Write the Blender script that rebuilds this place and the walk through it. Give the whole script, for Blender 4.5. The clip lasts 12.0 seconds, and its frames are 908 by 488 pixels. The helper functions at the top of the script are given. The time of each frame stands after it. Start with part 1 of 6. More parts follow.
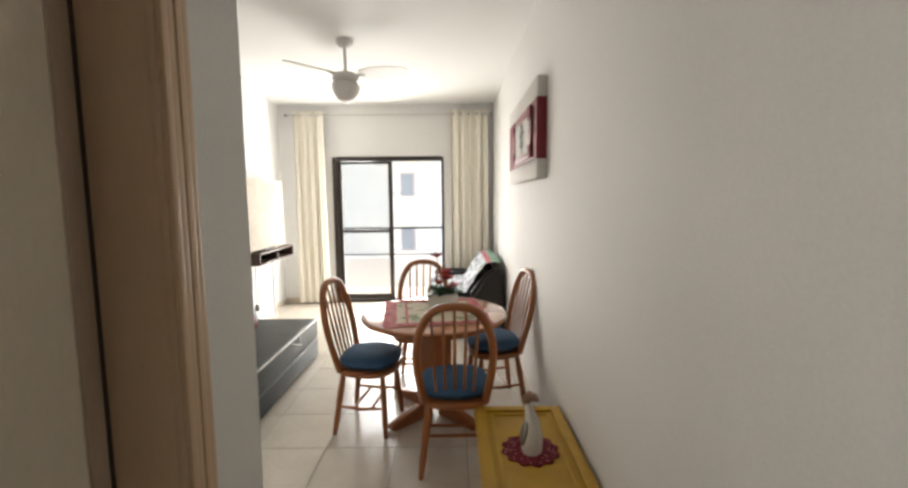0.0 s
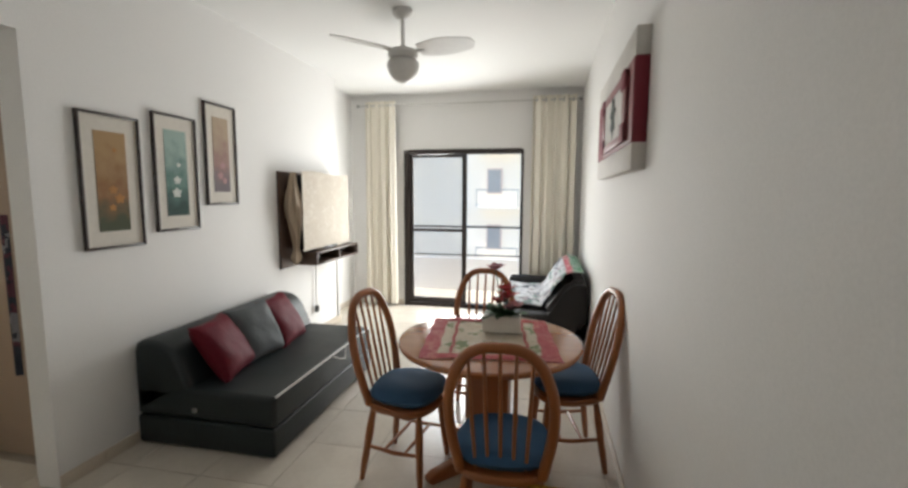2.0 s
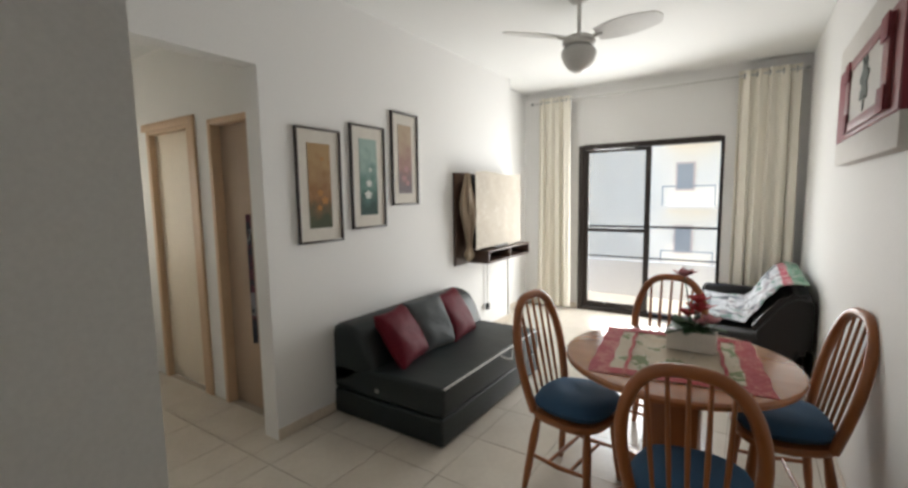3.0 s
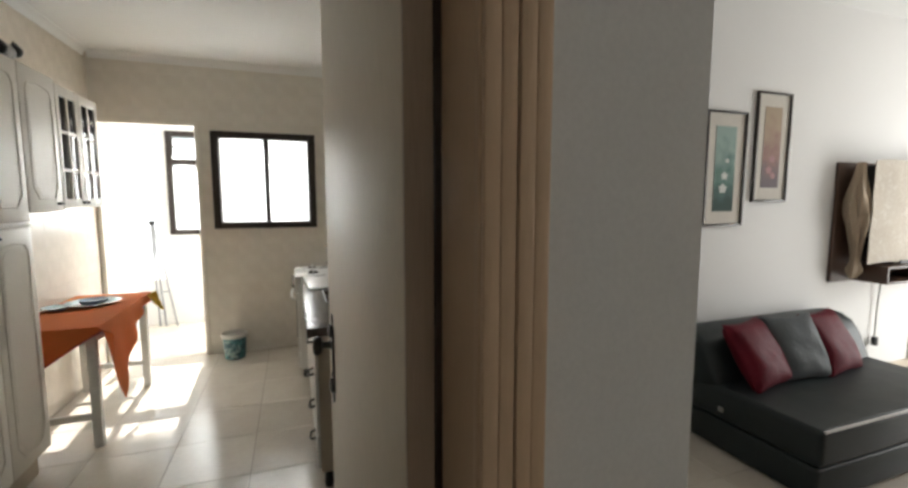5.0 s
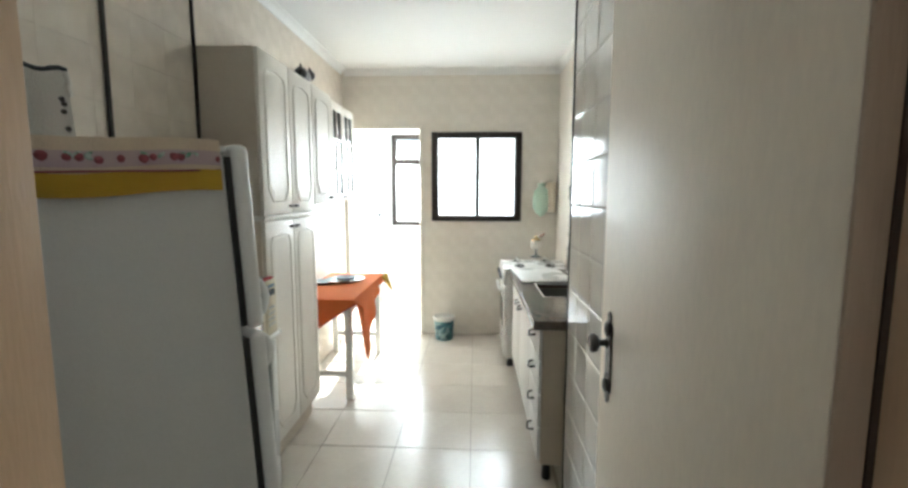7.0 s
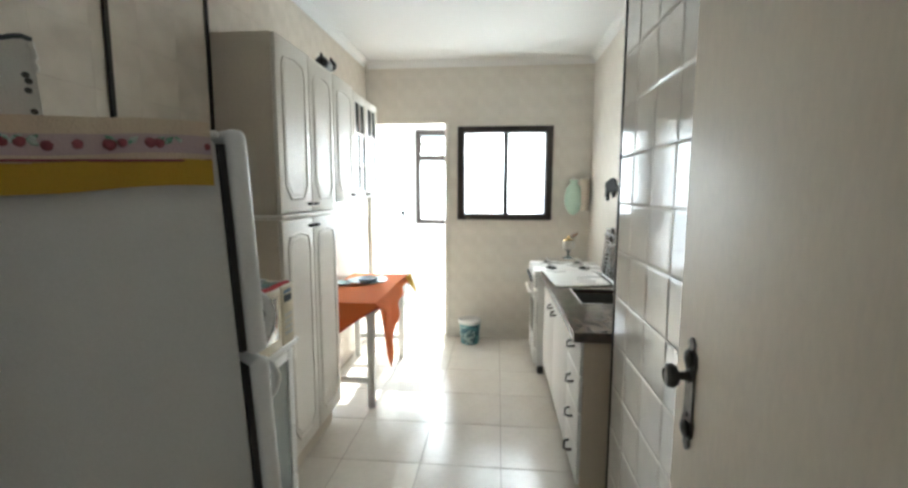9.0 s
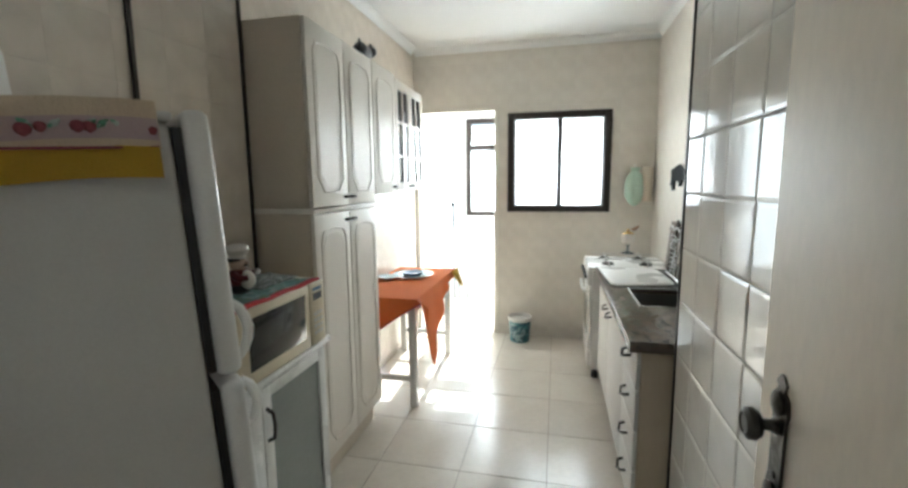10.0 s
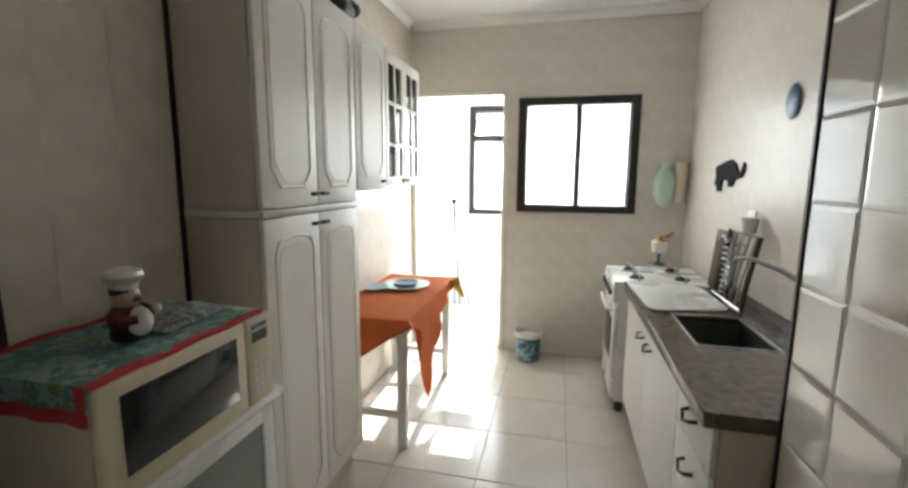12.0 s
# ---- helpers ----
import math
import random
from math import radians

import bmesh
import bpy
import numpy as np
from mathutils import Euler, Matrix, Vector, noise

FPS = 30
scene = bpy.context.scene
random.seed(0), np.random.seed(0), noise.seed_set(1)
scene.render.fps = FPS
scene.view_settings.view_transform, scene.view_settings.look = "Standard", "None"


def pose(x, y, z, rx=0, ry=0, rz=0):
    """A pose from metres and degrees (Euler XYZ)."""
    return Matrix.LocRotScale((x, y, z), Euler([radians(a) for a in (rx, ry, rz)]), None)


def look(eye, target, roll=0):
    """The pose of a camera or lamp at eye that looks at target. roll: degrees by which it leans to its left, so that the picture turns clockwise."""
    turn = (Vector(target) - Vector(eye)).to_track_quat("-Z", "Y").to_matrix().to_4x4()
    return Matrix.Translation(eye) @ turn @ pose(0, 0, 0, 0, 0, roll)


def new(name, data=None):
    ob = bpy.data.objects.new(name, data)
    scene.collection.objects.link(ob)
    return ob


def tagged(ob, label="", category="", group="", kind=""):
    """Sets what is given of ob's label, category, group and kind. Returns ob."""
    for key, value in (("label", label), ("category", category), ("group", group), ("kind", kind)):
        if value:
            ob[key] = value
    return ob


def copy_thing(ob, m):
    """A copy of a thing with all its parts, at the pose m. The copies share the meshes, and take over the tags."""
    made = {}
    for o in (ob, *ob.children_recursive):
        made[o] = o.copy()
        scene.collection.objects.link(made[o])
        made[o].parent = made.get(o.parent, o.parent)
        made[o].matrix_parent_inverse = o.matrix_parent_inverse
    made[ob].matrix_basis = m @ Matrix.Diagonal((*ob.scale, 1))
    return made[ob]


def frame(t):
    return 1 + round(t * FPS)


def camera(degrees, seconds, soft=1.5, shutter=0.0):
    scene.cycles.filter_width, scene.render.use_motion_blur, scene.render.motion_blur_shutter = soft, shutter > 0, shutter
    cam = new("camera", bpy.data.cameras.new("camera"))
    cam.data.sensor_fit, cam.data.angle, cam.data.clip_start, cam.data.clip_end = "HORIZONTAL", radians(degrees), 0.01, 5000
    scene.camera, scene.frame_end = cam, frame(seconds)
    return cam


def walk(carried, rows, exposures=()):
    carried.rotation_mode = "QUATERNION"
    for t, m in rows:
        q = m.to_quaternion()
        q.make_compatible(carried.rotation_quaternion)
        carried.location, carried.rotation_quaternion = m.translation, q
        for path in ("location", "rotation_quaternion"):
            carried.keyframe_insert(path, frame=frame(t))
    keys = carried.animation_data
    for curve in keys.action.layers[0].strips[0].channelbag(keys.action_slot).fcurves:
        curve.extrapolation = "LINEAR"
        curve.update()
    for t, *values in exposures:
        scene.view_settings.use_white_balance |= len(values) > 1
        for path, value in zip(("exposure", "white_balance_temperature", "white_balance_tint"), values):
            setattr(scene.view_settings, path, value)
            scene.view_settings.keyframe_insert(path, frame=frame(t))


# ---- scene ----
cam = camera(90.9, 12.0, soft=2.8)
PATH = [
    (0, (-0.062, -0.034, 1.568), (-0.060, 1.955, 1.364), -0.5),
    (0.5, (0.018, 0.114, 1.564), (-0.113, 2.099, 1.366), -0.4),
    (1.0, (0.033, 0.284, 1.541), (-0.169, 2.262, 1.327), -0.3),
    (1.5, (0.039, 0.474, 1.542), (-0.216, 2.448, 1.340), 0.5),
    (2, (0.088, 0.636, 1.568), (-0.306, 2.584, 1.351), 0.3),
    (2.5, (0.091, 0.734, 1.561), (-0.623, 2.59, 1.355), -0.5),
    (3, (0.073, 0.756, 1.551), (-1.027, 2.413, 1.339), -0.9),
    (3.2, (0.04, 0.741, 1.545), (-1.178, 2.313, 1.334), -0.9),
    (4.8, (-0.099, 0.547, 1.488), (-1.919, 1.352, 1.296), -0.0),
    (5.0, (-0.103, 0.507, 1.508), (-1.976, 1.179, 1.305), -0.0),
    (5.5, (-0.109, 0.402, 1.508), (-2.061, 0.781, 1.298), -0.6),
    (6, (-0.138, 0.348, 1.509), (-2.122, 0.488, 1.296), -0.6),
    (6.5, (-0.149, 0.304, 1.501), (-2.137, 0.293, 1.285), -0.3),
    (7, (-0.17, 0.254, 1.5), (-2.155, 0.161, 1.279), 0.1),
    (9, (-0.37, 0.201, 1.498), (-2.347, 0.009, 1.266), 0.1),
    (9.5, (-0.473, 0.249, 1.509), (-2.428, -0.094, 1.266), -0.6),
    (10, (-0.555, 0.259, 1.496), (-2.486, -0.185, 1.226), -0.6),
    (10.5, (-0.67, 0.211, 1.492), (-2.601, -0.22, 1.201), 0.0),
    (11, (-0.788, 0.158, 1.505), (-2.728, -0.223, 1.21), 0.1),
    (11.5, (-0.922, 0.127, 1.498), (-2.864, -0.242, 1.196), 0.1),
    (12, (-1.091, 0.136, 1.503), (-3.017, -0.309, 1.206), 0.4),
]
walk(cam, [(t, look(*p)) for t, *p in PATH],
     exposures=((0.0, 1.62, 6700, 9), (1.5, 1.24, 6400, 8), (2.5, 1.14, 6350, 8), (5.0, 1.08, 6400, 8), (5.5, 1.48, 6300, 7), (6.0, 1.87, 6050, 3), (6.5, 2.05, 5850, 3), (7.0, 2.16, 5750, 2), (9.5, 1.90, 5750, 3), (11.0, 1.74, 5750, 3), (12.0, 1.55, 5950, 6)))

# ---- light ----
SUN_WAY = Vector((0.83, 0.03, -0.61)).normalized()
world = bpy.data.worlds.new("world")
scene.world = world
world.use_nodes = True
wn = world.node_tree.nodes
sky = wn.new("ShaderNodeTexSky")
sky.sky_type = "NISHITA"
sky.sun_disc = False
sky.sun_elevation = math.asin(-SUN_WAY.z)
sky.sun_rotation = math.atan2(-SUN_WAY.x, -SUN_WAY.y)
wn["Background"].inputs["Strength"].default_value = 0.15
world.node_tree.links.new(sky.outputs[0], wn["Background"].inputs["Color"])
sun = new("sun", bpy.data.lights.new("sun", "SUN"))
sun.data.energy, sun.data.angle, sun.data.color = 5.0, radians(0.6), (1.0, 0.95, 0.88)
sun.matrix_world = look((0, 0, 30), tuple(Vector((0, 0, 30)) + SUN_WAY))


def window_light(name, eye, target, w, h, watts, colour=(1.0, 0.98, 0.95)):
    lamp = new(name, bpy.data.lights.new(name, "AREA"))
    lamp.data.shape, lamp.data.size, lamp.data.size_y = "RECTANGLE", w, h
    lamp.data.energy, lamp.data.color = watts, colour
    lamp.matrix_world = look(eye, target)
    return lamp


window_light("balcony_daylight", (-1.02, 6.655, 1.13), (-1.75, 4.86, 1.08), 1.5, 2.0, 40)
window_light("kitchen_daylight", (-4.99, 0.265, 1.68), (-3.2, -0.9, 1.1), 0.8, 0.8, 6.0)
# fill lamp added at the unseen hall end to brighten the hall
window_light("bedroom_daylight", (-4.86, 1.80, 1.6), (-3.0, 2.3, 1.1), 0.8, 1.1, 0.5)
window_light("laundry_daylight", (-6.25, -0.35, 1.68), (-4.3, -1.05, 0.95), 1.1, 1.1, 15)
# added lamp in an unseen side opening, brightens laundry and table
window_light("laundry_side_daylight", (-5.60, 0.78, 1.60), (-5.00, -1.1, 1.1), 0.9, 1.1, 32)

# ---- helpers for building ----
def box(x0, x1, y0, y1, z0, z1, bevel=0.0, seg=2, bm=None):
    own = bmesh.new()
    vs = [own.verts.new((x, y, z)) for x in (x0, x1) for y in (y0, y1) for z in (z0, z1)]
    for q in ((0, 1, 3, 2), (4, 6, 7, 5), (0, 4, 5, 1), (2, 3, 7, 6), (0, 2, 6, 4), (1, 5, 7, 3)):
        own.faces.new([vs[k] for k in q])
    bmesh.ops.recalc_face_normals(own, faces=own.faces[:])
    if bevel > 0:
        bmesh.ops.bevel(own, geom=own.edges[:], offset=bevel, segments=seg, profile=0.5, affect="EDGES", clamp_overlap=True)
    return own if bm is None else merge(bm, own)


def merge(bm, other):
    me = bpy.data.meshes.new("tmp")
    other.to_mesh(me)
    other.free()
    bm.from_mesh(me)
    bpy.data.meshes.remove(me)
    return bm


def boxes(*rows, bevel=0.0):
    bm = bmesh.new()
    for r in rows:
        box(*r, bevel=bevel, bm=bm)
    return bm


def tube(points, radius, seg=10, bm=None, closed=False):
    """A round bar along points; radius is one number or one for each point."""
    own = bmesh.new()
    pts = [Vector(p) for p in points]
    n = len(pts)
    rad = radius if isinstance(radius, (list, tuple)) else [radius] * n
    rings = []
    up = None
    for k in range(n):
        a = pts[(k - 1) % n] if closed or k > 0 else pts[k]
        b = pts[(k + 1) % n] if closed or k < n - 1 else pts[k]
        d = (b - a).normalized()
        if up is None:
            up = d.orthogonal().normalized()
        up = (up - d * up.dot(d)).normalized()
        side = d.cross(up)
        rings.append([own.verts.new(pts[k] + (up * math.cos(2 * math.pi * j / seg) + side * math.sin(2 * math.pi * j / seg)) * rad[k]) for j in range(seg)])
    for k in range(n if closed else n - 1):
        r0, r1 = rings[k], rings[(k + 1) % n]
        for j in range(seg):
            own.faces.new((r0[j], r0[(j + 1) % seg], r1[(j + 1) % seg], r1[j]))
    if not closed:
        own.faces.new(rings[0])
        own.faces.new(rings[-1])
    bmesh.ops.recalc_face_normals(own, faces=own.faces[:])
    return own if bm is None else merge(bm, own)


def lathe(profile, seg=28, centre=(0, 0, 0), bm=None):
    """A turned body from (radius, height) rows."""
    own = bmesh.new()
    rings = [[own.verts.new((centre[0] + r * math.cos(2 * math.pi * j / seg), centre[1] + r * math.sin(2 * math.pi * j / seg), centre[2] + z)) for j in range(seg)] for r, z in profile]
    for a, b in zip(rings, rings[1:]):
        for j in range(seg):
            own.faces.new((a[j], a[(j + 1) % seg], b[(j + 1) % seg], b[j]))
    own.faces.new(rings[0])
    own.faces.new(rings[-1])
    bmesh.ops.recalc_face_normals(own, faces=own.faces[:])
    return own if bm is None else merge(bm, own)


def sheet(f, nu, nv, thick=0.004):
    """A cloth or panel: f(u, v) gives its places for u, v from 0 to 1."""
    bm = bmesh.new()
    g = [[bm.verts.new(f(i / nu, j / nv)) for j in range(nv + 1)] for i in range(nu + 1)]
    for i in range(nu):
        for j in range(nv):
            bm.faces.new((g[i][j], g[i + 1][j], g[i + 1][j + 1], g[i][j + 1]))
    bm.normal_update()
    back = [[bm.verts.new(v.co - v.normal * thick) for v in row] for row in g]
    for i in range(nu):
        for j in range(nv):
            bm.faces.new((back[i][j], back[i][j + 1], back[i + 1][j + 1], back[i + 1][j]))
    rim = [(i, 0) for i in range(nu)] + [(nu, j) for j in range(nv)] + [(i, nv) for i in range(nu, 0, -1)] + [(0, j) for j in range(nv, 0, -1)]
    for (i, j), (k, q) in zip(rim, rim[1:] + rim[:1]):
        bm.faces.new((g[i][j], back[i][j], back[k][q], g[k][q]))
    bmesh.ops.recalc_face_normals(bm, faces=bm.faces[:])
    return bm


def cushion(w, d, h, n=14, power=0.42, pinch=0.09, rounded=0.0):
    """A stuffed cushion, lying flat, centred; rounded 1 makes its outline an ellipse."""
    bm = bmesh.new()
    top, low = [], []
    for i in range(n + 1):
        a, b = [], []
        for j in range(n + 1):
            u, v = 2 * i / n - 1, 2 * j / n - 1
            s = max(0.0, (1 - u ** 4) * (1 - v ** 4)) ** power
            draw = 1 - pinch * (1 - abs(u) ** 2) * abs(v) ** 3 - pinch * (1 - abs(v) ** 2) * abs(u) ** 3
            wob = 0.14 * noise.noise(Vector((u * 2 + w * 9, v * 2 + d * 7, h)))
            ru = u * (1 - rounded + rounded * math.sqrt(1 - v * v / 2))
            rv = v * (1 - rounded + rounded * math.sqrt(1 - u * u / 2))
            p = (ru * w / 2 * draw, rv * d / 2 * draw, (s * (1 + wob)) * h / 2)
            a.append(bm.verts.new(p))
            b.append(a[-1] if i in (0, n) or j in (0, n) else bm.verts.new((p[0], p[1], -p[2])))
        top.append(a)
        low.append(b)
    for i in range(n):
        for j in range(n):
            bm.faces.new((top[i][j], top[i + 1][j], top[i + 1][j + 1], top[i][j + 1]))
            bm.faces.new((low[i][j + 1], low[i + 1][j + 1], low[i + 1][j], low[i][j]))
    bmesh.ops.recalc_face_normals(bm, faces=bm.faces[:])
    return bm


def slab(outline, z0, z1, bevel=0.0):
    """A plate with a flat outline of (x, y) places."""
    bm = bmesh.new()
    f = bm.faces.new([bm.verts.new((x, y, z0)) for x, y in outline])
    up = bmesh.ops.extrude_face_region(bm, geom=[f])
    bmesh.ops.translate(bm, vec=(0, 0, z1 - z0), verts=[v for v in up["geom"] if isinstance(v, bmesh.types.BMVert)])
    bmesh.ops.recalc_face_normals(bm, faces=bm.faces[:])
    if bevel:
        rim = [e for e in bm.edges if abs(e.verts[0].co.z - e.verts[1].co.z) < 1e-6]
        bmesh.ops.bevel(bm, geom=rim, offset=bevel, segments=3, profile=0.5, affect="EDGES", clamp_overlap=True)
    return bm


def turned(bm, m):
    bmesh.ops.transform(bm, matrix=m, verts=bm.verts[:])
    return bm


def mesh_of(name, bm, material, smooth=35):
    me = bpy.data.meshes.new(name)
    bm.to_mesh(me)
    bm.free()
    me.materials.append(material)
    if smooth:
        for p in me.polygons:
            p.use_smooth = True
        me.set_sharp_from_angle(angle=radians(smooth))
    return me


def base_of(ob):
    while ob.parent:
        ob = ob.parent
    return ob.location.copy()


def part(name, bm, material, parent, label="", smooth=35):
    bmesh.ops.translate(bm, vec=-base_of(parent), verts=bm.verts[:])
    ob = new(name, mesh_of(name, bm, material, smooth))
    ob.parent = parent
    return tagged(ob, label)


def thing(name, place, label, category, group="", kind=""):
    ob = new(name)
    ob.empty_display_size = 0.1
    ob.location = place
    return tagged(ob, label, category, group, kind)


def solid(name, bm, material, label="", category="", kind="", group="", smooth=35):
    """A thing, or a piece of the setting, that is one mesh."""
    lo = Vector((min(v.co.x for v in bm.verts) + max(v.co.x for v in bm.verts), min(v.co.y for v in bm.verts) + max(v.co.y for v in bm.verts), 2 * min(v.co.z for v in bm.verts))) / 2
    bmesh.ops.translate(bm, vec=-lo, verts=bm.verts[:])
    ob = new(name, mesh_of(name, bm, material, smooth))
    ob.location = lo
    return tagged(ob, label, category, group, kind)


def moulded(pieces):
    """One mesh from several bodies, each with its own glaze."""
    bm, mats = bmesh.new(), []
    for own, mat in pieces:
        if mat not in mats:
            mats.append(mat)
        before = len(bm.faces)
        merge(bm, own)
        bm.faces.ensure_lookup_table()
        for f in bm.faces[before:]:
            f.material_index = mats.index(mat)
    return bm, mats


def ball(r, centre, squash=1.0):
    rows = [(max(0.001, r * math.sin(math.pi * k / 10)), -r * squash * math.cos(math.pi * k / 10)) for k in range(11)]
    return lathe(rows, 16, centre)


# ---- materials ----
def material(name, colour, rough=0.5, metal=0.0, other=None, scale=6.0, amount=0.5, bump=0.1, bump_scale=60.0, stretch=(1, 1, 1), coat=0.0, per_piece=0.0, spec=0.5, sheen=0.0, depth=0.01):
    """A surface whose colour wanders between two tones at two sizes, with fine relief."""
    m = bpy.data.materials.new(name)
    m.use_nodes = True
    n, l = m.node_tree.nodes, m.node_tree.links
    b = n["Principled BSDF"]
    tc = n.new("ShaderNodeTexCoord")
    mp = n.new("ShaderNodeMapping")
    mp.inputs["Scale"].default_value = stretch
    l.new(tc.outputs["Object"], mp.inputs["Vector"])
    n1, n2 = n.new("ShaderNodeTexNoise"), n.new("ShaderNodeTexNoise")
    n1.inputs["Scale"].default_value, n1.inputs["Detail"].default_value = scale, 6
    n2.inputs["Scale"].default_value, n2.inputs["Detail"].default_value = bump_scale, 4
    l.new(mp.outputs[0], n1.inputs["Vector"])
    l.new(mp.outputs[0], n2.inputs["Vector"])
    ramp = n.new("ShaderNodeValToRGB")
    ramp.color_ramp.elements[0].position, ramp.color_ramp.elements[1].position = 0.5 - 0.25, 0.5 + 0.25
    o = other or tuple(c * 0.8 for c in colour)
    mid = tuple(a * (1 - amount) + c * amount for a, c in zip(colour, o))
    ramp.color_ramp.elements[0].color, ramp.color_ramp.elements[1].color = (*mid, 1), (*colour, 1)
    l.new(n1.outputs["Fac"], ramp.inputs["Fac"])
    mix = n.new("ShaderNodeMix")
    mix.data_type, mix.blend_type = "RGBA", "MULTIPLY"
    mix.inputs["Factor"].default_value = 1.0
    shade = n.new("ShaderNodeMapRange")
    shade.inputs["To Min"].default_value, shade.inputs["To Max"].default_value = 0.92, 1.06
    l.new(n2.outputs["Fac"], shade.inputs["Value"])
    l.new(ramp.outputs["Color"], mix.inputs["A"])
    l.new(shade.outputs[0], mix.inputs["B"])
    out = mix.outputs["Result"]
    if per_piece:
        info, mr, m2 = n.new("ShaderNodeObjectInfo"), n.new("ShaderNodeMapRange"), n.new("ShaderNodeMix")
        mr.inputs["To Min"].default_value, mr.inputs["To Max"].default_value = 1 - per_piece, 1.0
        m2.data_type, m2.blend_type = "RGBA", "MULTIPLY"
        m2.inputs["Factor"].default_value = 1.0
        l.new(info.outputs["Random"], mr.inputs["Value"])
        l.new(out, m2.inputs["A"])
        l.new(mr.outputs[0], m2.inputs["B"])
        out = m2.outputs["Result"]
    l.new(out, b.inputs["Base Color"])
    rr = n.new("ShaderNodeMapRange")
    rr.inputs["To Min"].default_value, rr.inputs["To Max"].default_value = max(0.02, rough * 0.8), min(1.0, rough * 1.2)
    l.new(n1.outputs["Fac"], rr.inputs["Value"])
    l.new(rr.outputs[0], b.inputs["Roughness"])
    b.inputs["Metallic"].default_value = metal
    b.inputs["Coat Weight"].default_value = coat
    b.inputs["Coat Roughness"].default_value = 0.12
    b.inputs["Specular IOR Level"].default_value = spec
    b.inputs["Sheen Weight"].default_value = sheen
    if bump:
        bp = n.new("ShaderNodeBump")
        bp.inputs["Strength"].default_value, bp.inputs["Distance"].default_value = bump, depth
        l.new(n2.outputs["Fac"], bp.inputs["Height"])
        l.new(bp.outputs[0], b.inputs["Normal"])
    return m


def glass(name, tint=(1, 1, 1), rough=0.0, clear=0.9):
    """Window glass: mostly clear, with a glossy film."""
    m = bpy.data.materials.new(name)
    m.use_nodes = True
    n, l = m.node_tree.nodes, m.node_tree.links
    n.remove(n["Principled BSDF"])
    t, g, mx, fr = n.new("ShaderNodeBsdfTransparent"), n.new("ShaderNodeBsdfGlossy"), n.new("ShaderNodeMixShader"), n.new("ShaderNodeFresnel")
    t.inputs["Color"].default_value = (*[c * clear for c in tint], 1)
    g.inputs["Roughness"].default_value = max(rough, 0.02)
    fr.inputs["IOR"].default_value = 1.45
    l.new(fr.outputs[0], mx.inputs["Fac"])
    l.new(t.outputs[0], mx.inputs[1])
    l.new(g.outputs[0], mx.inputs[2])
    l.new(mx.outputs[0], n["Material Output"].inputs["Surface"])
    return m


def frosted(name, tint=(0.9, 0.92, 0.92), clear=0.45):
    m = bpy.data.materials.new(name)
    m.use_nodes = True
    n, l = m.node_tree.nodes, m.node_tree.links
    n.remove(n["Principled BSDF"])
    t, d, mx = n.new("ShaderNodeBsdfTranslucent"), n.new("ShaderNodeBsdfTransparent"), n.new("ShaderNodeMixShader")
    t.inputs["Color"].default_value = (*tint, 1)
    d.inputs["Color"].default_value = (*tint, 1)
    mx.inputs["Fac"].default_value = clear
    l.new(t.outputs[0], mx.inputs[1])
    l.new(d.outputs[0], mx.inputs[2])
    l.new(mx.outputs[0], n["Material Output"].inputs["Surface"])
    return m


def patterned(name, tones, scale, rough=0.85, stretch=(1, 1, 1), kind="voronoi", bump=0.2):
    """Printed cloth: patches of several tones."""
    m = material(name, tones[0], rough=rough, bump=bump, bump_scale=250)
    n, l = m.node_tree.nodes, m.node_tree.links
    tc, mp = n.new("ShaderNodeTexCoord"), n.new("ShaderNodeMapping")
    mp.inputs["Scale"].default_value = stretch
    l.new(tc.outputs["Object"], mp.inputs["Vector"])
    warp = n.new("ShaderNodeTexNoise")
    warp.inputs["Scale"].default_value, warp.inputs["Detail"].default_value = scale, 3
    v = n.new("ShaderNodeTexVoronoi") if kind == "voronoi" else n.new("ShaderNodeTexNoise")
    v.inputs["Scale"].default_value = scale
    add = n.new("ShaderNodeVectorMath")
    add.operation = "MULTIPLY_ADD"
    add.inputs[1].default_value = (0.25, 0.25, 0.25)
    l.new(mp.outputs[0], warp.inputs["Vector"])
    l.new(warp.outputs["Color"], add.inputs[0])
    l.new(mp.outputs[0], add.inputs[2])
    l.new(add.outputs[0], v.inputs["Vector"])
    ramp = n.new("ShaderNodeValToRGB")
    ramp.color_ramp.interpolation = "CONSTANT" if kind == "voronoi" else "EASE"
    k = len(tones)
    while len(ramp.color_ramp.elements) < k:
        ramp.color_ramp.elements.new(0.5)
    for i, c in enumerate(tones):
        e = ramp.color_ramp.elements[i]
        e.position = i / k if kind == "voronoi" else 0.28 + 0.44 * i / max(1, k - 1)
        e.color = (*c, 1)
    src = n.new("ShaderNodeSeparateColor")
    l.new(v.outputs["Color"], src.inputs["Color"])
    l.new(src.outputs["Red"] if kind == "voronoi" else v.outputs[0], ramp.inputs["Fac"])
    for link in list(n["Principled BSDF"].inputs["Base Color"].links):
        l.remove(link)
    l.new(ramp.outputs["Color"], n["Principled BSDF"].inputs["Base Color"])
    return m


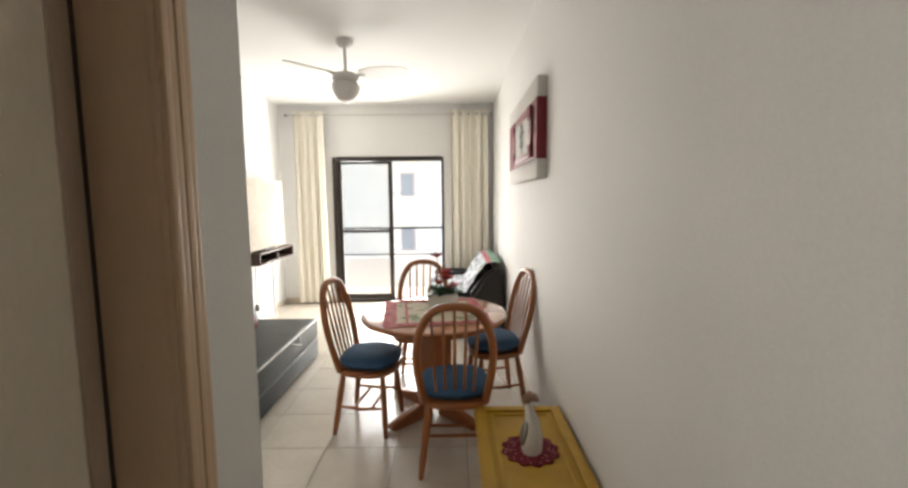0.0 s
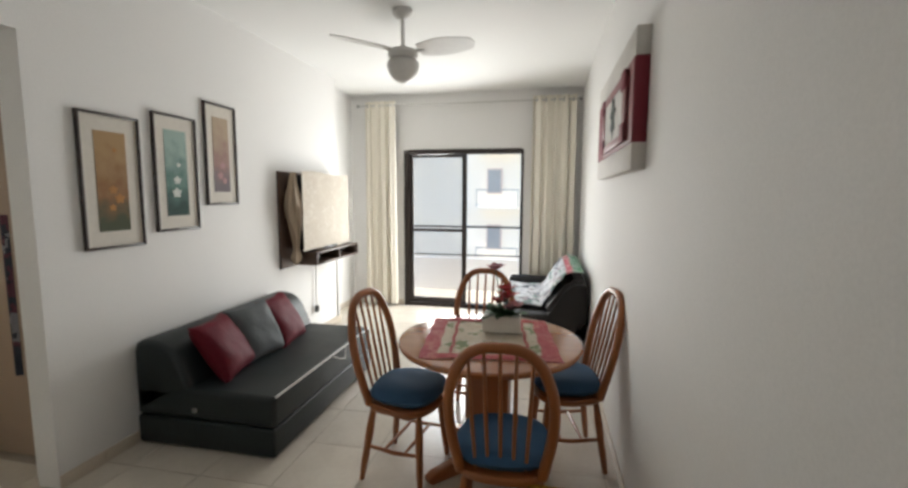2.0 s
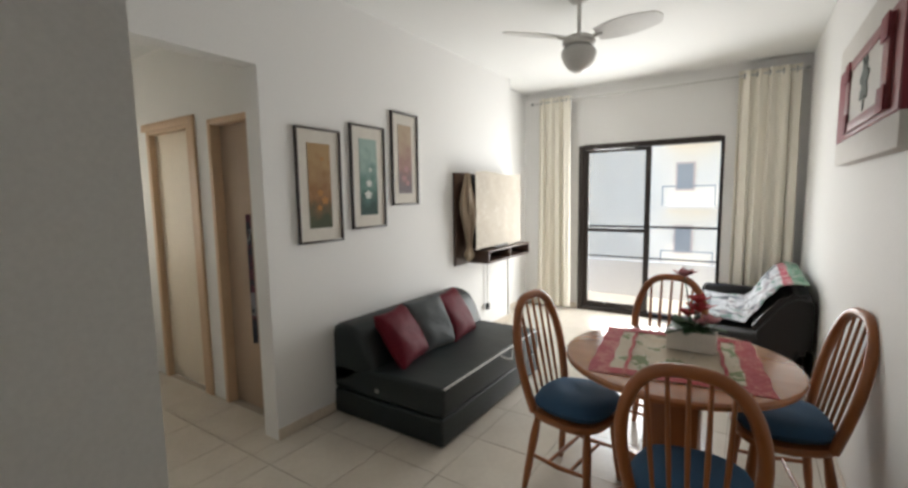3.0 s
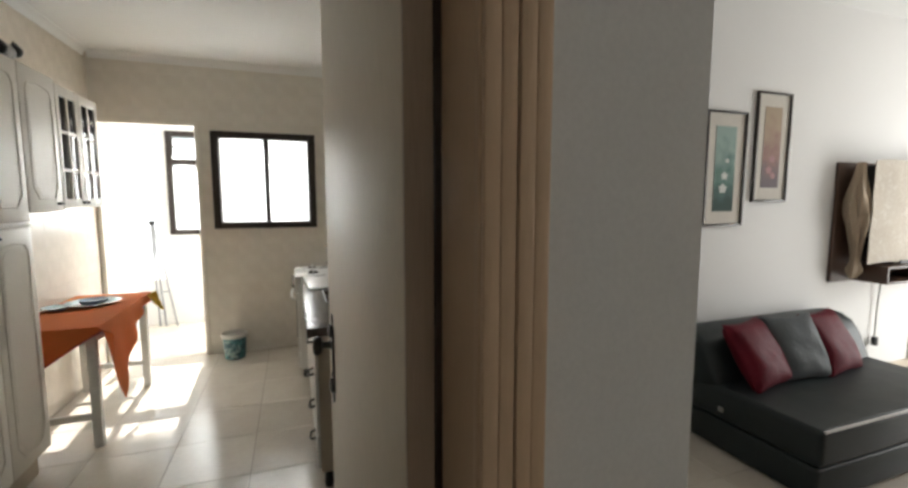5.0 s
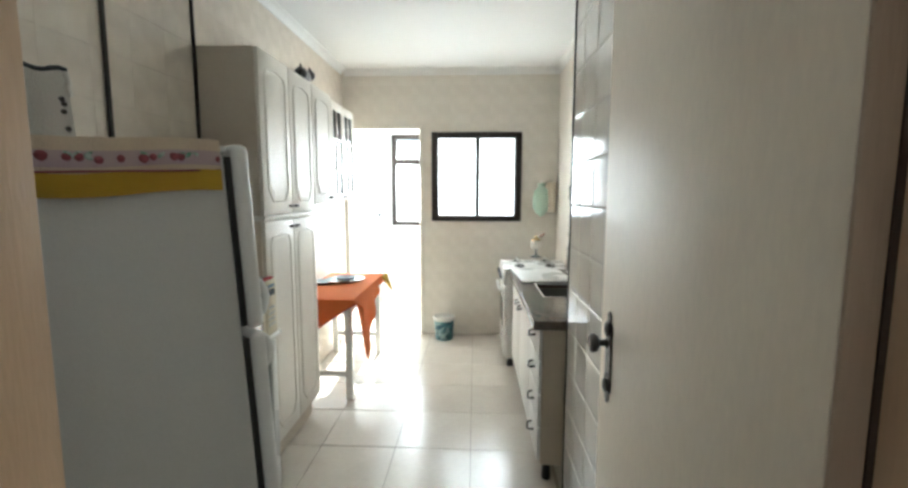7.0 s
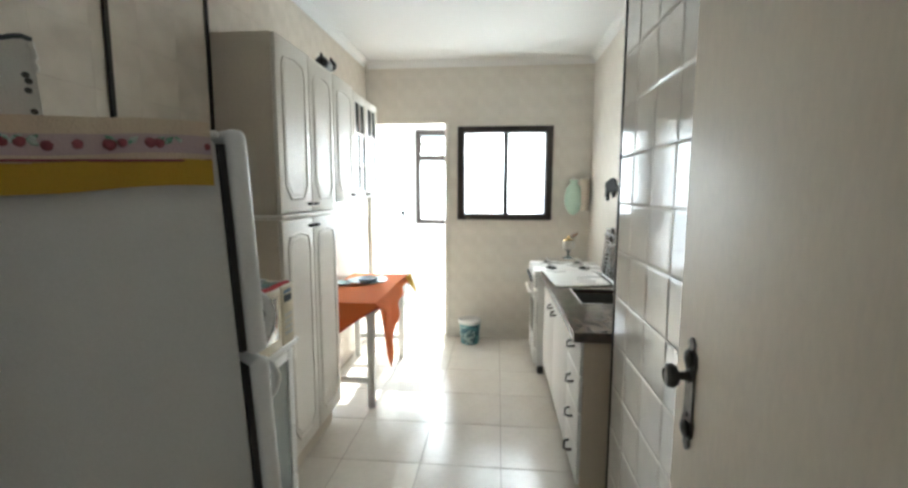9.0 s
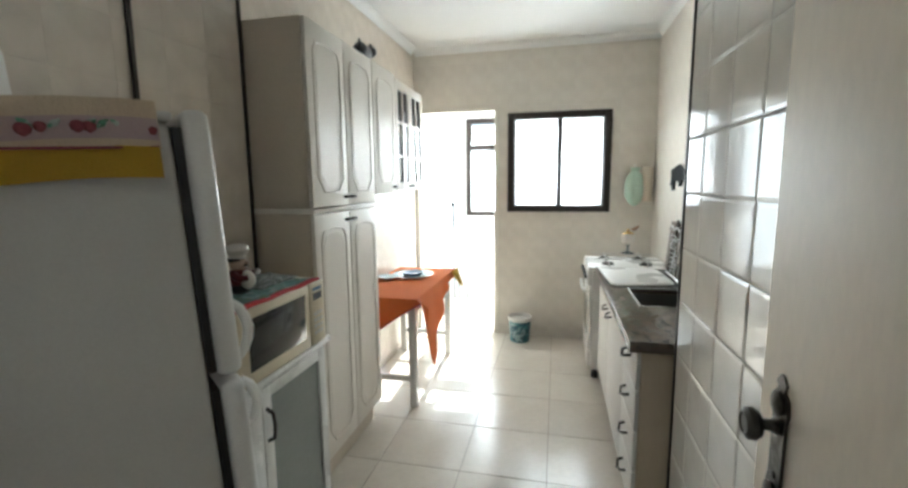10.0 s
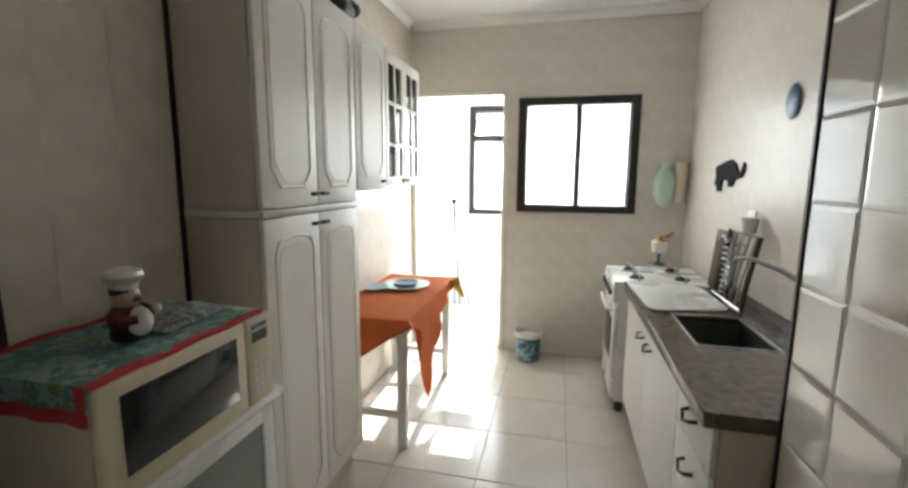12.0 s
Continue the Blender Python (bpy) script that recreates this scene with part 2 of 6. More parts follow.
M_WALL = material("white_wall_paint", (0.80, 0.79, 0.77), 0.75, other=(0.76, 0.75, 0.73), scale=1.3, bump=0.04, bump_scale=140, depth=0.003)
M_CEIL = material("white_ceiling_paint", (0.82, 0.82, 0.80), 0.85, other=(0.79, 0.78, 0.76), scale=1.1, bump=0.08, bump_scale=120, depth=0.004)
M_FLOOR = material("beige_floor_tile", (0.66, 0.61, 0.53), 0.20, other=(0.57, 0.51, 0.43), scale=5, amount=0.7, bump=0.015, bump_scale=30, per_piece=0.07, spec=0.5)
M_GROUT = material("grey_grout", (0.36, 0.31, 0.25), 0.9, scale=9, bump=0.3)
M_WTILE = material("cream_wall_tile", (0.62, 0.595, 0.54), 0.10, other=(0.57, 0.54, 0.48), scale=7, amount=0.7, bump=0.06, bump_scale=9, per_piece=0.06, depth=0.02, coat=0.2)
M_WTILE2 = material("mottled_beige_wall_tile", (0.73, 0.655, 0.555), 0.22, other=(0.635, 0.555, 0.455), scale=8, amount=0.8, bump=0.04, bump_scale=9, per_piece=0.03, depth=0.01)
M_WTILE3 = material("pale_beige_wall_tile", (0.75, 0.71, 0.64), 0.34, other=(0.69, 0.64, 0.56), scale=6, amount=0.7, bump=0.04, bump_scale=9, per_piece=0.03, depth=0.01, spec=0.3)
M_WGROUT = material("cream_wall_grout", (0.70, 0.65, 0.57), 0.85, scale=9, bump=0.3)
M_JAMB = material("cream_painted_wood", (0.64, 0.455, 0.295), 0.45, other=(0.57, 0.385, 0.24), scale=3, stretch=(3, 3, 0.4), bump=0.1, bump_scale=60)
M_DOOR = material("cream_painted_door", (0.83, 0.745, 0.62), 0.47, other=(0.79, 0.69, 0.56), scale=2.5, stretch=(2, 2, 0.6), bump=0.04, bump_scale=50, spec=0.5)
# brown wood; part of its depth is shade put into the colour
M_EDGE = material("brown_wood_part_shade", (0.44, 0.33, 0.24), 0.6, other=(0.36, 0.26, 0.18), scale=4, stretch=(3, 3, 0.3), bump=0.15, bump_scale=60)
M_DARKGAP = material("dark_gap_shade", (0.05, 0.03, 0.02), 0.6)
M_ALU = material("dark_bronze_aluminium", (0.035, 0.026, 0.022), 0.38, metal=0.3, scale=8, bump=0.03)
M_WOOD = material("honey_varnished_wood", (0.38, 0.125, 0.035), 0.36, other=(0.23, 0.07, 0.02), scale=7, amount=0.8, stretch=(1, 1, 0.25), bump=0.06, bump_scale=70, coat=0.25)
M_WOODTOP = material("honey_varnished_tabletop", (0.43, 0.16, 0.06), 0.2, other=(0.30, 0.10, 0.035), scale=5, amount=0.8, stretch=(0.4, 3, 1), bump=0.03, bump_scale=60, coat=0.5)
M_BLUE = material("blue_seat_fabric", (0.040, 0.110, 0.215), 0.9, other=(0.028, 0.078, 0.155), scale=30, bump=0.5, bump_scale=320)
M_LEATHER = material("charcoal_leatherette", (0.011, 0.0175, 0.0185), 0.45, other=(0.008, 0.013, 0.014), spec=0.4, scale=5, bump=0.25, bump_scale=90, depth=0.006)
M_BLACK = material("black_leatherette", (0.018, 0.017, 0.018), 0.6, scale=5, bump=0.25, bump_scale=90, depth=0.006)
M_WINE = material("wine_red_satin", (0.125, 0.010, 0.020), 0.6, other=(0.085, 0.006, 0.013), scale=7, bump=0.3, bump_scale=40, spec=0.12)
M_GREYP = material("grey_satin", (0.10, 0.11, 0.115), 0.55, other=(0.07, 0.075, 0.08), scale=7, bump=0.3, bump_scale=40, spec=0.12)
M_CURTAIN = material("cream_curtain_cloth", (0.89, 0.845, 0.74), 0.9, other=(0.85, 0.80, 0.69), scale=9, bump=0.3, bump_scale=300)
M_YELLOW = material("mustard_painted_wood", (0.52, 0.31, 0.022), 0.5, other=(0.36, 0.20, 0.015), scale=9, amount=0.7, bump=0.2, bump_scale=80)
M_DOILY = material("dark_red_crochet", (0.20, 0.012, 0.028), 0.9, bump=0.8, bump_scale=180)
M_WHITE = material("white_enamel", (0.78, 0.77, 0.74), 0.28, other=(0.72, 0.71, 0.68), scale=3, bump=0.03, bump_scale=200)
M_TAN = material("tan_laminate_side", (0.66, 0.55, 0.42), 0.5, other=(0.60, 0.49, 0.36), scale=3, stretch=(3, 3, 0.4), bump=0.05, bump_scale=80)
M_FRONT = material("white_laminate_front", (0.75, 0.735, 0.70), 0.5, other=(0.73, 0.71, 0.67), scale=2, bump=0.02, bump_scale=200)
# dull steel, darkened in colour for the shade inside the bowl
M_SINK = material("dull_steel_shaded", (0.22, 0.215, 0.20), 0.45, metal=0.8, other=(0.15, 0.145, 0.13), scale=14, bump=0.05)
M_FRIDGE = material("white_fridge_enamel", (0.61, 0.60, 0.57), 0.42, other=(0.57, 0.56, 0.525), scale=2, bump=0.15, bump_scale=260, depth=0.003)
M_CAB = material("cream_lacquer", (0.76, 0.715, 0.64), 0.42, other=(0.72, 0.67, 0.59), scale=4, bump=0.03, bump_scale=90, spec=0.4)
# tan cabinet sides, with their shade partly put into the colour
M_CABSIDE = material("cream_laminate_part_shade", (0.60, 0.52, 0.42), 0.5, other=(0.55, 0.47, 0.37), scale=4, bump=0.05, bump_scale=90)
M_GRANITE = material("brown_grey_granite", (0.17, 0.13, 0.098), 0.2, other=(0.06, 0.047, 0.04), scale=26, amount=0.9, bump=0.03, bump_scale=220)
M_STEEL = material("brushed_steel", (0.40, 0.40, 0.39), 0.36, metal=1.0, scale=12, stretch=(1, 12, 1), bump=0.04)
M_DARKSTEEL = material("dark_aged_bronze", (0.09, 0.085, 0.075), 0.36, metal=0.8, other=(0.04, 0.035, 0.03), scale=22, amount=0.8, bump=0.2, bump_scale=70)
M_GREYPOLE = material("grey_painted_tube", (0.30, 0.31, 0.32), 0.4, scale=9)
M_GOLD = material("polished_brass", (0.55, 0.38, 0.16), 0.25, metal=1.0, scale=12)
M_BLACKP = material("black_plastic", (0.02, 0.02, 0.02), 0.4, scale=9)
M_GREYPL = material("white_plastic", (0.62, 0.61, 0.58), 0.4, scale=6)
M_ORANGE = material("orange_cotton_cloth", (0.80, 0.25, 0.07), 0.9, other=(0.74, 0.20, 0.05), scale=14, bump=0.4, bump_scale=350)
M_YCLOTH = material("yellow_cotton_cloth", (0.62, 0.40, 0.04), 0.9, other=(0.52, 0.32, 0.02), scale=14, bump=0.4, bump_scale=350)
M_BROWNP = material("dark_walnut_veneer", (0.085, 0.045, 0.028), 0.4, other=(0.05, 0.026, 0.016), scale=6, stretch=(1, 0.3, 4), bump=0.08)
M_COVER = patterned("cream_patterned_cover", ((0.60, 0.555, 0.48), (0.53, 0.47, 0.39), (0.64, 0.60, 0.53)), 16, kind="noise")
M_BEIGE = material("beige_crumpled_cloth", (0.42, 0.33, 0.24), 0.9, other=(0.34, 0.27, 0.19), scale=20, bump=0.5, bump_scale=60)
M_FLORAL = patterned("floral_throw_cloth", ((0.55, 0.57, 0.60), (0.12, 0.13, 0.15), (0.66, 0.67, 0.69), (0.50, 0.52, 0.55), (0.22, 0.24, 0.27), (0.64, 0.65, 0.67), (0.16, 0.28, 0.24), (0.58, 0.60, 0.62), (0.38, 0.34, 0.36), (0.62, 0.63, 0.65)), 13)
M_PINKB = patterned("pink_border_cloth", ((0.55, 0.16, 0.20), (0.60, 0.40, 0.40), (0.45, 0.08, 0.12)), 30)
M_GREENB = patterned("green_border_cloth", ((0.16, 0.36, 0.24), (0.45, 0.52, 0.46), (0.10, 0.24, 0.15)), 30)
M_FRAMEB = material("dark_picture_frame", (0.035, 0.024, 0.02), 0.4, scale=20)
M_MAT = material("ivory_picture_mat", (0.66, 0.62, 0.55), 0.8, scale=6)


def printed(name, low, mid, top):
    """A faded flower print: tones that run from foot to top, broken up by soft blotches."""
    m = material(name, mid, 0.8, scale=6, bump=0.05)
    n, l = m.node_tree.nodes, m.node_tree.links
    tc, sep, ns = n.new("ShaderNodeTexCoord"), n.new("ShaderNodeSeparateXYZ"), n.new("ShaderNodeTexNoise")
    ns.inputs["Scale"].default_value = 11
    ns.inputs["Detail"].default_value = 5
    ad, ramp = n.new("ShaderNodeMath"), n.new("ShaderNodeValToRGB")
    ad.operation = "MULTIPLY_ADD"
    ad.inputs[1].default_value = 0.9
    l.new(tc.outputs["Generated"], sep.inputs[0])
    l.new(tc.outputs["Object"], ns.inputs["Vector"])
    l.new(ns.outputs[0], ad.inputs[0])
    l.new(sep.outputs["Z"], ad.inputs[2])
    ramp.color_ramp.elements.new(0.5)
    for e, q, c in zip(ramp.color_ramp.elements, (0.50, 0.85, 1.30), (low, mid, top)):
        e.position, e.color = min(1.0, q / 1.4), (*c, 1)
    half = n.new("ShaderNodeMath")
    half.operation = "DIVIDE"
    half.inputs[1].default_value = 1.4
    l.new(ad.outputs[0], half.inputs[0])
    l.new(half.outputs[0], ramp.inputs["Fac"])
    for link in list(n["Principled BSDF"].inputs["Base Color"].links):
        l.remove(link)
    l.new(ramp.outputs["Color"], n["Principled BSDF"].inputs["Base Color"])
    return m


M_ART1 = printed("ochre_flower_print", (0.055, 0.065, 0.03), (0.24, 0.12, 0.045), (0.36, 0.23, 0.11))
M_ART2 = printed("teal_flower_print", (0.02, 0.055, 0.045), (0.10, 0.19, 0.165), (0.30, 0.40, 0.36))
M_ART3 = printed("mauve_flower_print", (0.16, 0.13, 0.14), (0.30, 0.18, 0.16), (0.40, 0.31, 0.22))
M_PETALW = material("pale_flower_paint", (0.62, 0.64, 0.60), 0.8, scale=20)
M_PETALO = material("orange_flower_paint", (0.42, 0.19, 0.05), 0.8, scale=20)
M_PETALM = material("mauve_flower_paint", (0.42, 0.24, 0.24), 0.8, scale=20)
M_ARTRED = material("wine_red_canvas", (0.21, 0.020, 0.035), 0.7, other=(0.15, 0.012, 0.022), scale=12, bump=0.4, bump_scale=120)
M_ARTWHITE = material("off_white_canvas", (0.66, 0.63, 0.59), 0.7, other=(0.55, 0.52, 0.48), scale=10, bump=0.4, bump_scale=120)
M_ARTPINK = material("dusty_rose_canvas", (0.25, 0.062, 0.068), 0.45, scale=12, bump=0.3, bump_scale=120)
M_ARTDARK = material("dark_green_paint", (0.03, 0.045, 0.03), 0.7, scale=12)
M_RUNNER = patterned("cream_leaf_print_cloth", ((0.58, 0.50, 0.38), (0.62, 0.55, 0.44), (0.56, 0.48, 0.36), (0.20, 0.24, 0.12), (0.60, 0.53, 0.42)), 14)
M_RUNRED = patterned("red_plaid_cloth", ((0.42, 0.07, 0.08), (0.50, 0.16, 0.15), (0.36, 0.05, 0.06)), 24)
M_LEAF = material("green_artificial_leaf", (0.035, 0.09, 0.03), 0.5, scale=12)
M_FLOWER = material("red_artificial_flower", (0.45, 0.035, 0.04), 0.6, scale=12)
M_FLOWERP = material("pink_artificial_flower", (0.50, 0.20, 0.22), 0.6, scale=12)
M_CERAMIC = material("white_glazed_ceramic", (0.72, 0.69, 0.64), 0.25, other=(0.64, 0.60, 0.54), scale=8)
M_TERRA = material("brown_glazed_ceramic", (0.30, 0.17, 0.10), 0.4, scale=10)
M_SCREEN = material("dark_smoked_glass", (0.02, 0.024, 0.026), 0.12, scale=4, bump=0.0, coat=0.4)
M_IVORY = material("aged_ivory_plastic", (0.62, 0.54, 0.38), 0.42, other=(0.56, 0.48, 0.33), scale=4)
M_CHEFRED = material("dark_red_ceramic", (0.12, 0.010, 0.014), 0.3, scale=8)
M_SKIN = material("beige_glazed_ceramic", (0.52, 0.36, 0.26), 0.35, scale=8)
M_MWCLOTH = patterned("teal_printed_cloth", ((0.12, 0.24, 0.21), (0.20, 0.31, 0.27), (0.08, 0.16, 0.145), (0.14, 0.20, 0.09), (0.28, 0.32, 0.28)), 22)
M_MWCLOTH2 = patterned("grey_printed_cloth", ((0.20, 0.22, 0.20), (0.36, 0.38, 0.35), (0.12, 0.13, 0.12), (0.28, 0.31, 0.27)), 40)
M_REDTRIM = material("red_cotton_trim", (0.42, 0.03, 0.035), 0.9, bump=0.4, bump_scale=300)
M_LACE = patterned("cream_cloth_with_berries", ((0.66, 0.58, 0.44), (0.68, 0.60, 0.47), (0.64, 0.55, 0.42), (0.36, 0.06, 0.07), (0.67, 0.59, 0.46), (0.58, 0.42, 0.28)), 22)
M_LACE0 = material("cream_cotton_cloth", (0.62, 0.52, 0.37), 0.9, other=(0.58, 0.42, 0.32), scale=18, bump=0.4, bump_scale=300)
M_LILAC = material("pale_lilac_print", (0.50, 0.38, 0.36), 0.9, other=(0.44, 0.34, 0.36), scale=40, amount=0.9, bump=0.3, bump_scale=300)
M_LINEN = material("off_white_linen", (0.66, 0.63, 0.57), 0.9, other=(0.60, 0.57, 0.50), scale=14, bump=0.4, bump_scale=250)
M_BERRY = material("red_printed_berry", (0.27, 0.07, 0.08), 0.9, scale=20)
M_PLATE = material("teal_and_white_china", (0.48, 0.58, 0.58), 0.15, other=(0.25, 0.42, 0.44), scale=16, amount=0.8)
M_BUCKET = patterned("blue_green_print_plastic", ((0.03, 0.12, 0.15), (0.08, 0.25, 0.27), (0.30, 0.42, 0.42), (0.02, 0.07, 0.11)), 20, rough=0.4)
M_BAG = material("pale_green_plastic_bag", (0.52, 0.66, 0.54), 0.4, other=(0.42, 0.58, 0.46), scale=16, bump=0.4, bump_scale=40)
M_BLUEP = material("blue_glazed_ceramic", (0.10, 0.19, 0.30), 0.3, scale=25, other=(0.05, 0.10, 0.18), amount=0.8)
M_ELEPH = material("dark_grey_metal", (0.022, 0.022, 0.024), 0.7, scale=12, spec=0.05)


def backlit(m, share):
    """Thin cloth: part of the light that falls on its far side shines through."""
    n, l = m.node_tree.nodes, m.node_tree.links
    b, t, mx = n["Principled BSDF"], n.new("ShaderNodeBsdfTranslucent"), n.new("ShaderNodeMixShader")
    l.new(b.inputs["Base Color"].links[0].from_socket, t.inputs["Color"])
    mx.inputs["Fac"].default_value = share
    l.new(b.outputs[0], mx.inputs[1])
    l.new(t.outputs[0], mx.inputs[2])
    l.new(mx.outputs[0], n["Material Output"].inputs["Surface"])


for cloth, share in ((M_ORANGE, 0.4), (M_YCLOTH, 0.3)):
    backlit(cloth, share)
M_CLEAR = glass("clear_glass")
M_SMOKE = glass("bluish_cabinet_glass", (0.72, 0.82, 0.88), clear=0.7)
M_CARTGLASS = material("grey_green_frosted_pane", (0.27, 0.29, 0.27), 0.22, other=(0.22, 0.24, 0.225), scale=3, bump=0.02)
M_FROST = frosted("frosted_glass")
M_FROSTK = frosted("ribbed_frosted_glass", (0.70, 0.71, 0.71), 0.15)
M_OPAL = frosted("opal_fill_glass", (0.75, 0.72, 0.66), 0.0)
M_GLOBE = material("opal_glass_globe", (0.72, 0.71, 0.68), 0.3, scale=4, bump=0.0)
M_FAN = material("white_fan_paint", (0.70, 0.69, 0.66), 0.35, scale=5)
M_FACADE = material("white_render_facade", (0.92, 0.85, 0.74), 0.9, other=(0.88, 0.80, 0.69), scale=0.4, bump=0.1)
M_FACPINK = material("pale_pink_render", (0.66, 0.55, 0.50), 0.9, other=(0.60, 0.49, 0.44), scale=0.4)
M_FACGLASS = material("grey_facade_glass", (0.34, 0.35, 0.36), 0.3, scale=1)
M_GROUND = material("pale_concrete_ground", (0.45, 0.44, 0.42), 0.9, scale=0.5)
M_DARKTRIM = material("dark_metal_corner_strip", (0.035, 0.028, 0.022), 0.45, metal=0.4, scale=8)
M_SKIRT = material("beige_tile_skirting", (0.60, 0.53, 0.44), 0.3, other=(0.52, 0.45, 0.36), scale=6)

# ---- the setting ----
H_LIV, H_KIT = 2.935, 2.76
XR, XL, YW = 0.535, -2.40, 6.68        # living room: its walls across and its window wall
XD = -0.535                             # the passage wall that holds the kitchen door
XK, YL, YRK, YC = -4.87, -1.12, 1.10, 0.70   # kitchen: window wall, cabinet wall, sink wall, tiled pier
T = "structure"

solid("wall_east", boxes((XR, XR + 0.15, -1.3, YW + 0.2, 0, H_LIV)), M_WALL, kind=T, smooth=0)
solid("wall_entry", boxes((-0.72, XR, -1.45, -1.3, 0, H_LIV)), M_WALL, kind=T, smooth=0)
solid("wall_passage", boxes((-0.645, XD, -1.3, -0.270, 0, H_LIV), (-0.645, XD, -0.270, 0.712, 2.13, H_LIV),
                            (-0.645, XD, 0.712, 1.0, 0, H_LIV)), M_WALL, kind=T, smooth=0)
solid("wall_south", boxes((-2.28, -0.645, 0.74, 1.0, 0, H_LIV), (-4.87, -2.28, 1.12, 1.25, 0, H_LIV), (-2.28, -2.2, 1.0, 1.25, 0, H_LIV)), M_WALL, kind=T, smooth=0)
solid("wall_pictures", boxes((XL - 0.14, XL, 2.40, 5.74, 0, H_LIV)), M_WALL, kind=T, smooth=0)
solid("wall_hall_lintel", boxes((XL - 0.14, XL, 1.25, 2.40, 2.345, H_LIV)), M_WALL, kind=T, smooth=0)
solid("wall_recess", boxes((-2.78, -2.62, 5.60, YW, 0, H_LIV)), M_WALL, kind=T, smooth=0)
solid("wall_recess_return", boxes((-2.62, XL - 0.14, 5.60, 5.74, 0, H_LIV)), M_WALL, kind=T, smooth=0)
WX0, WX1, WH = -1.83, -0.21, 2.18       # the balcony door
solid("wall_window", boxes((-2.78, WX0, YW, YW + 0.16, 0, H_LIV), (WX1, XR, YW, YW + 0.16, 0, H_LIV), (WX0, WX1, YW, YW + 0.16, WH, H_LIV)), M_WALL, kind=T, smooth=0)
for k, row in enumerate(((-4.9, -4.22, 2.55, 2.69, 0, 2.75), (-4.22, -3.50, 2.55, 2.69, 2.13, 2.75), (-3.50, -3.24, 2.55, 2.69, 0, 2.75),
                         (-3.24, -2.62, 2.55, 2.69, 2.13, 2.75), (-2.62, -2.54, 2.45, 2.69, 0, 2.75))):
    solid("wall_hall_%d" % (k + 1), boxes(row), M_WALL, kind=T, smooth=0)
solid("wall_hall_end", boxes((-5.0, -4.9, 1.25, 1.38, 0, 2.75), (-5.0, -4.9, 2.22, 2.69, 0, 2.75), (-5.0, -4.9, 1.38, 2.22, 0, 1.0), (-5.0, -4.9, 1.38, 2.22, 2.2, 2.75), (-3.3, -2.5, 3.6, 3.7, 0, 2.75), (-3.4, -3.3, 2.69, 3.7, 0, 2.75)), M_WALL, kind=T, smooth=0)
# unseen opening and translucent pane, added to let light into the hall
hw = thing("window_4", (-4.95, 1.8, 1.0), "unseen translucent pane added to light the hall", "window", kind=T)
part("pane", boxes((-4.96, -4.94, 1.38, 2.22, 1.0, 2.2)), M_OPAL, hw)
solid("ceiling_hall", boxes((-5.0, XL - 0.14, 1.25, 3.7, 2.75, 2.85)), M_CEIL, kind=T, smooth=0)
solid("ceiling_living", boxes((-2.78, XR + 0.15, 1.0, YW + 0.16, H_LIV, H_LIV + 0.12), (-0.72, XR + 0.15, -1.45, 1.0, H_LIV, H_LIV + 0.12)), M_CEIL, kind=T, smooth=0)
solid("ceiling_kitchen", boxes((XK - 0.14, -0.645, -1.4, 1.12, H_KIT, H_KIT + 0.1)), M_CEIL, kind=T, smooth=0)
# kitchen walls, behind their tiles
KW = (-0.20, 0.73, 1.22, 2.135)         # kitchen window
LO = (-1.08, -0.325, 2.17)              # way out to the laundry
solid("wall_kitchen_window", boxes((XK - 0.13, XK - 0.0016, -1.4, LO[0], 0, H_KIT), (XK - 0.13, XK - 0.0016, LO[0], LO[1], LO[2], H_KIT), (XK - 0.13, XK - 0.0016, LO[1], KW[0], 0, H_KIT),
      (XK - 0.13, XK - 0.0016, KW[0], KW[1], 0, KW[2]), (XK - 0.13, XK - 0.0016, KW[0], KW[1], KW[3], H_KIT), (XK - 0.13, XK - 0.0016, KW[1], 1.12, 0, H_KIT)), M_WGROUT, kind=T, smooth=0)
solid("wall_kitchen_cabinets", boxes((XK - 0.001, -0.645, YL - 0.15, YL - 0.0016, 0, H_KIT)), M_WGROUT, kind=T, smooth=0)
solid("wall_kitchen_sink", boxes((XK - 0.0016, -2.292, YRK + 0.0016, YRK + 0.02, 0, H_KIT), (-2.292, -2.28, YC + 0.012, YRK + 0.02, 0, H_KIT), (-2.28, -0.65, YC + 0.012, YC + 0.038, 0, H_KIT)), M_WGROUT, kind=T, smooth=0)
solid("wall_kitchen_door", boxes((-0.655, -0.647, YL - 0.012, -0.270, 0, H_KIT), (-0.655, -0.647, -0.270, 0.71, 2.13, H_KIT)), M_WALL, kind=T, smooth=0)


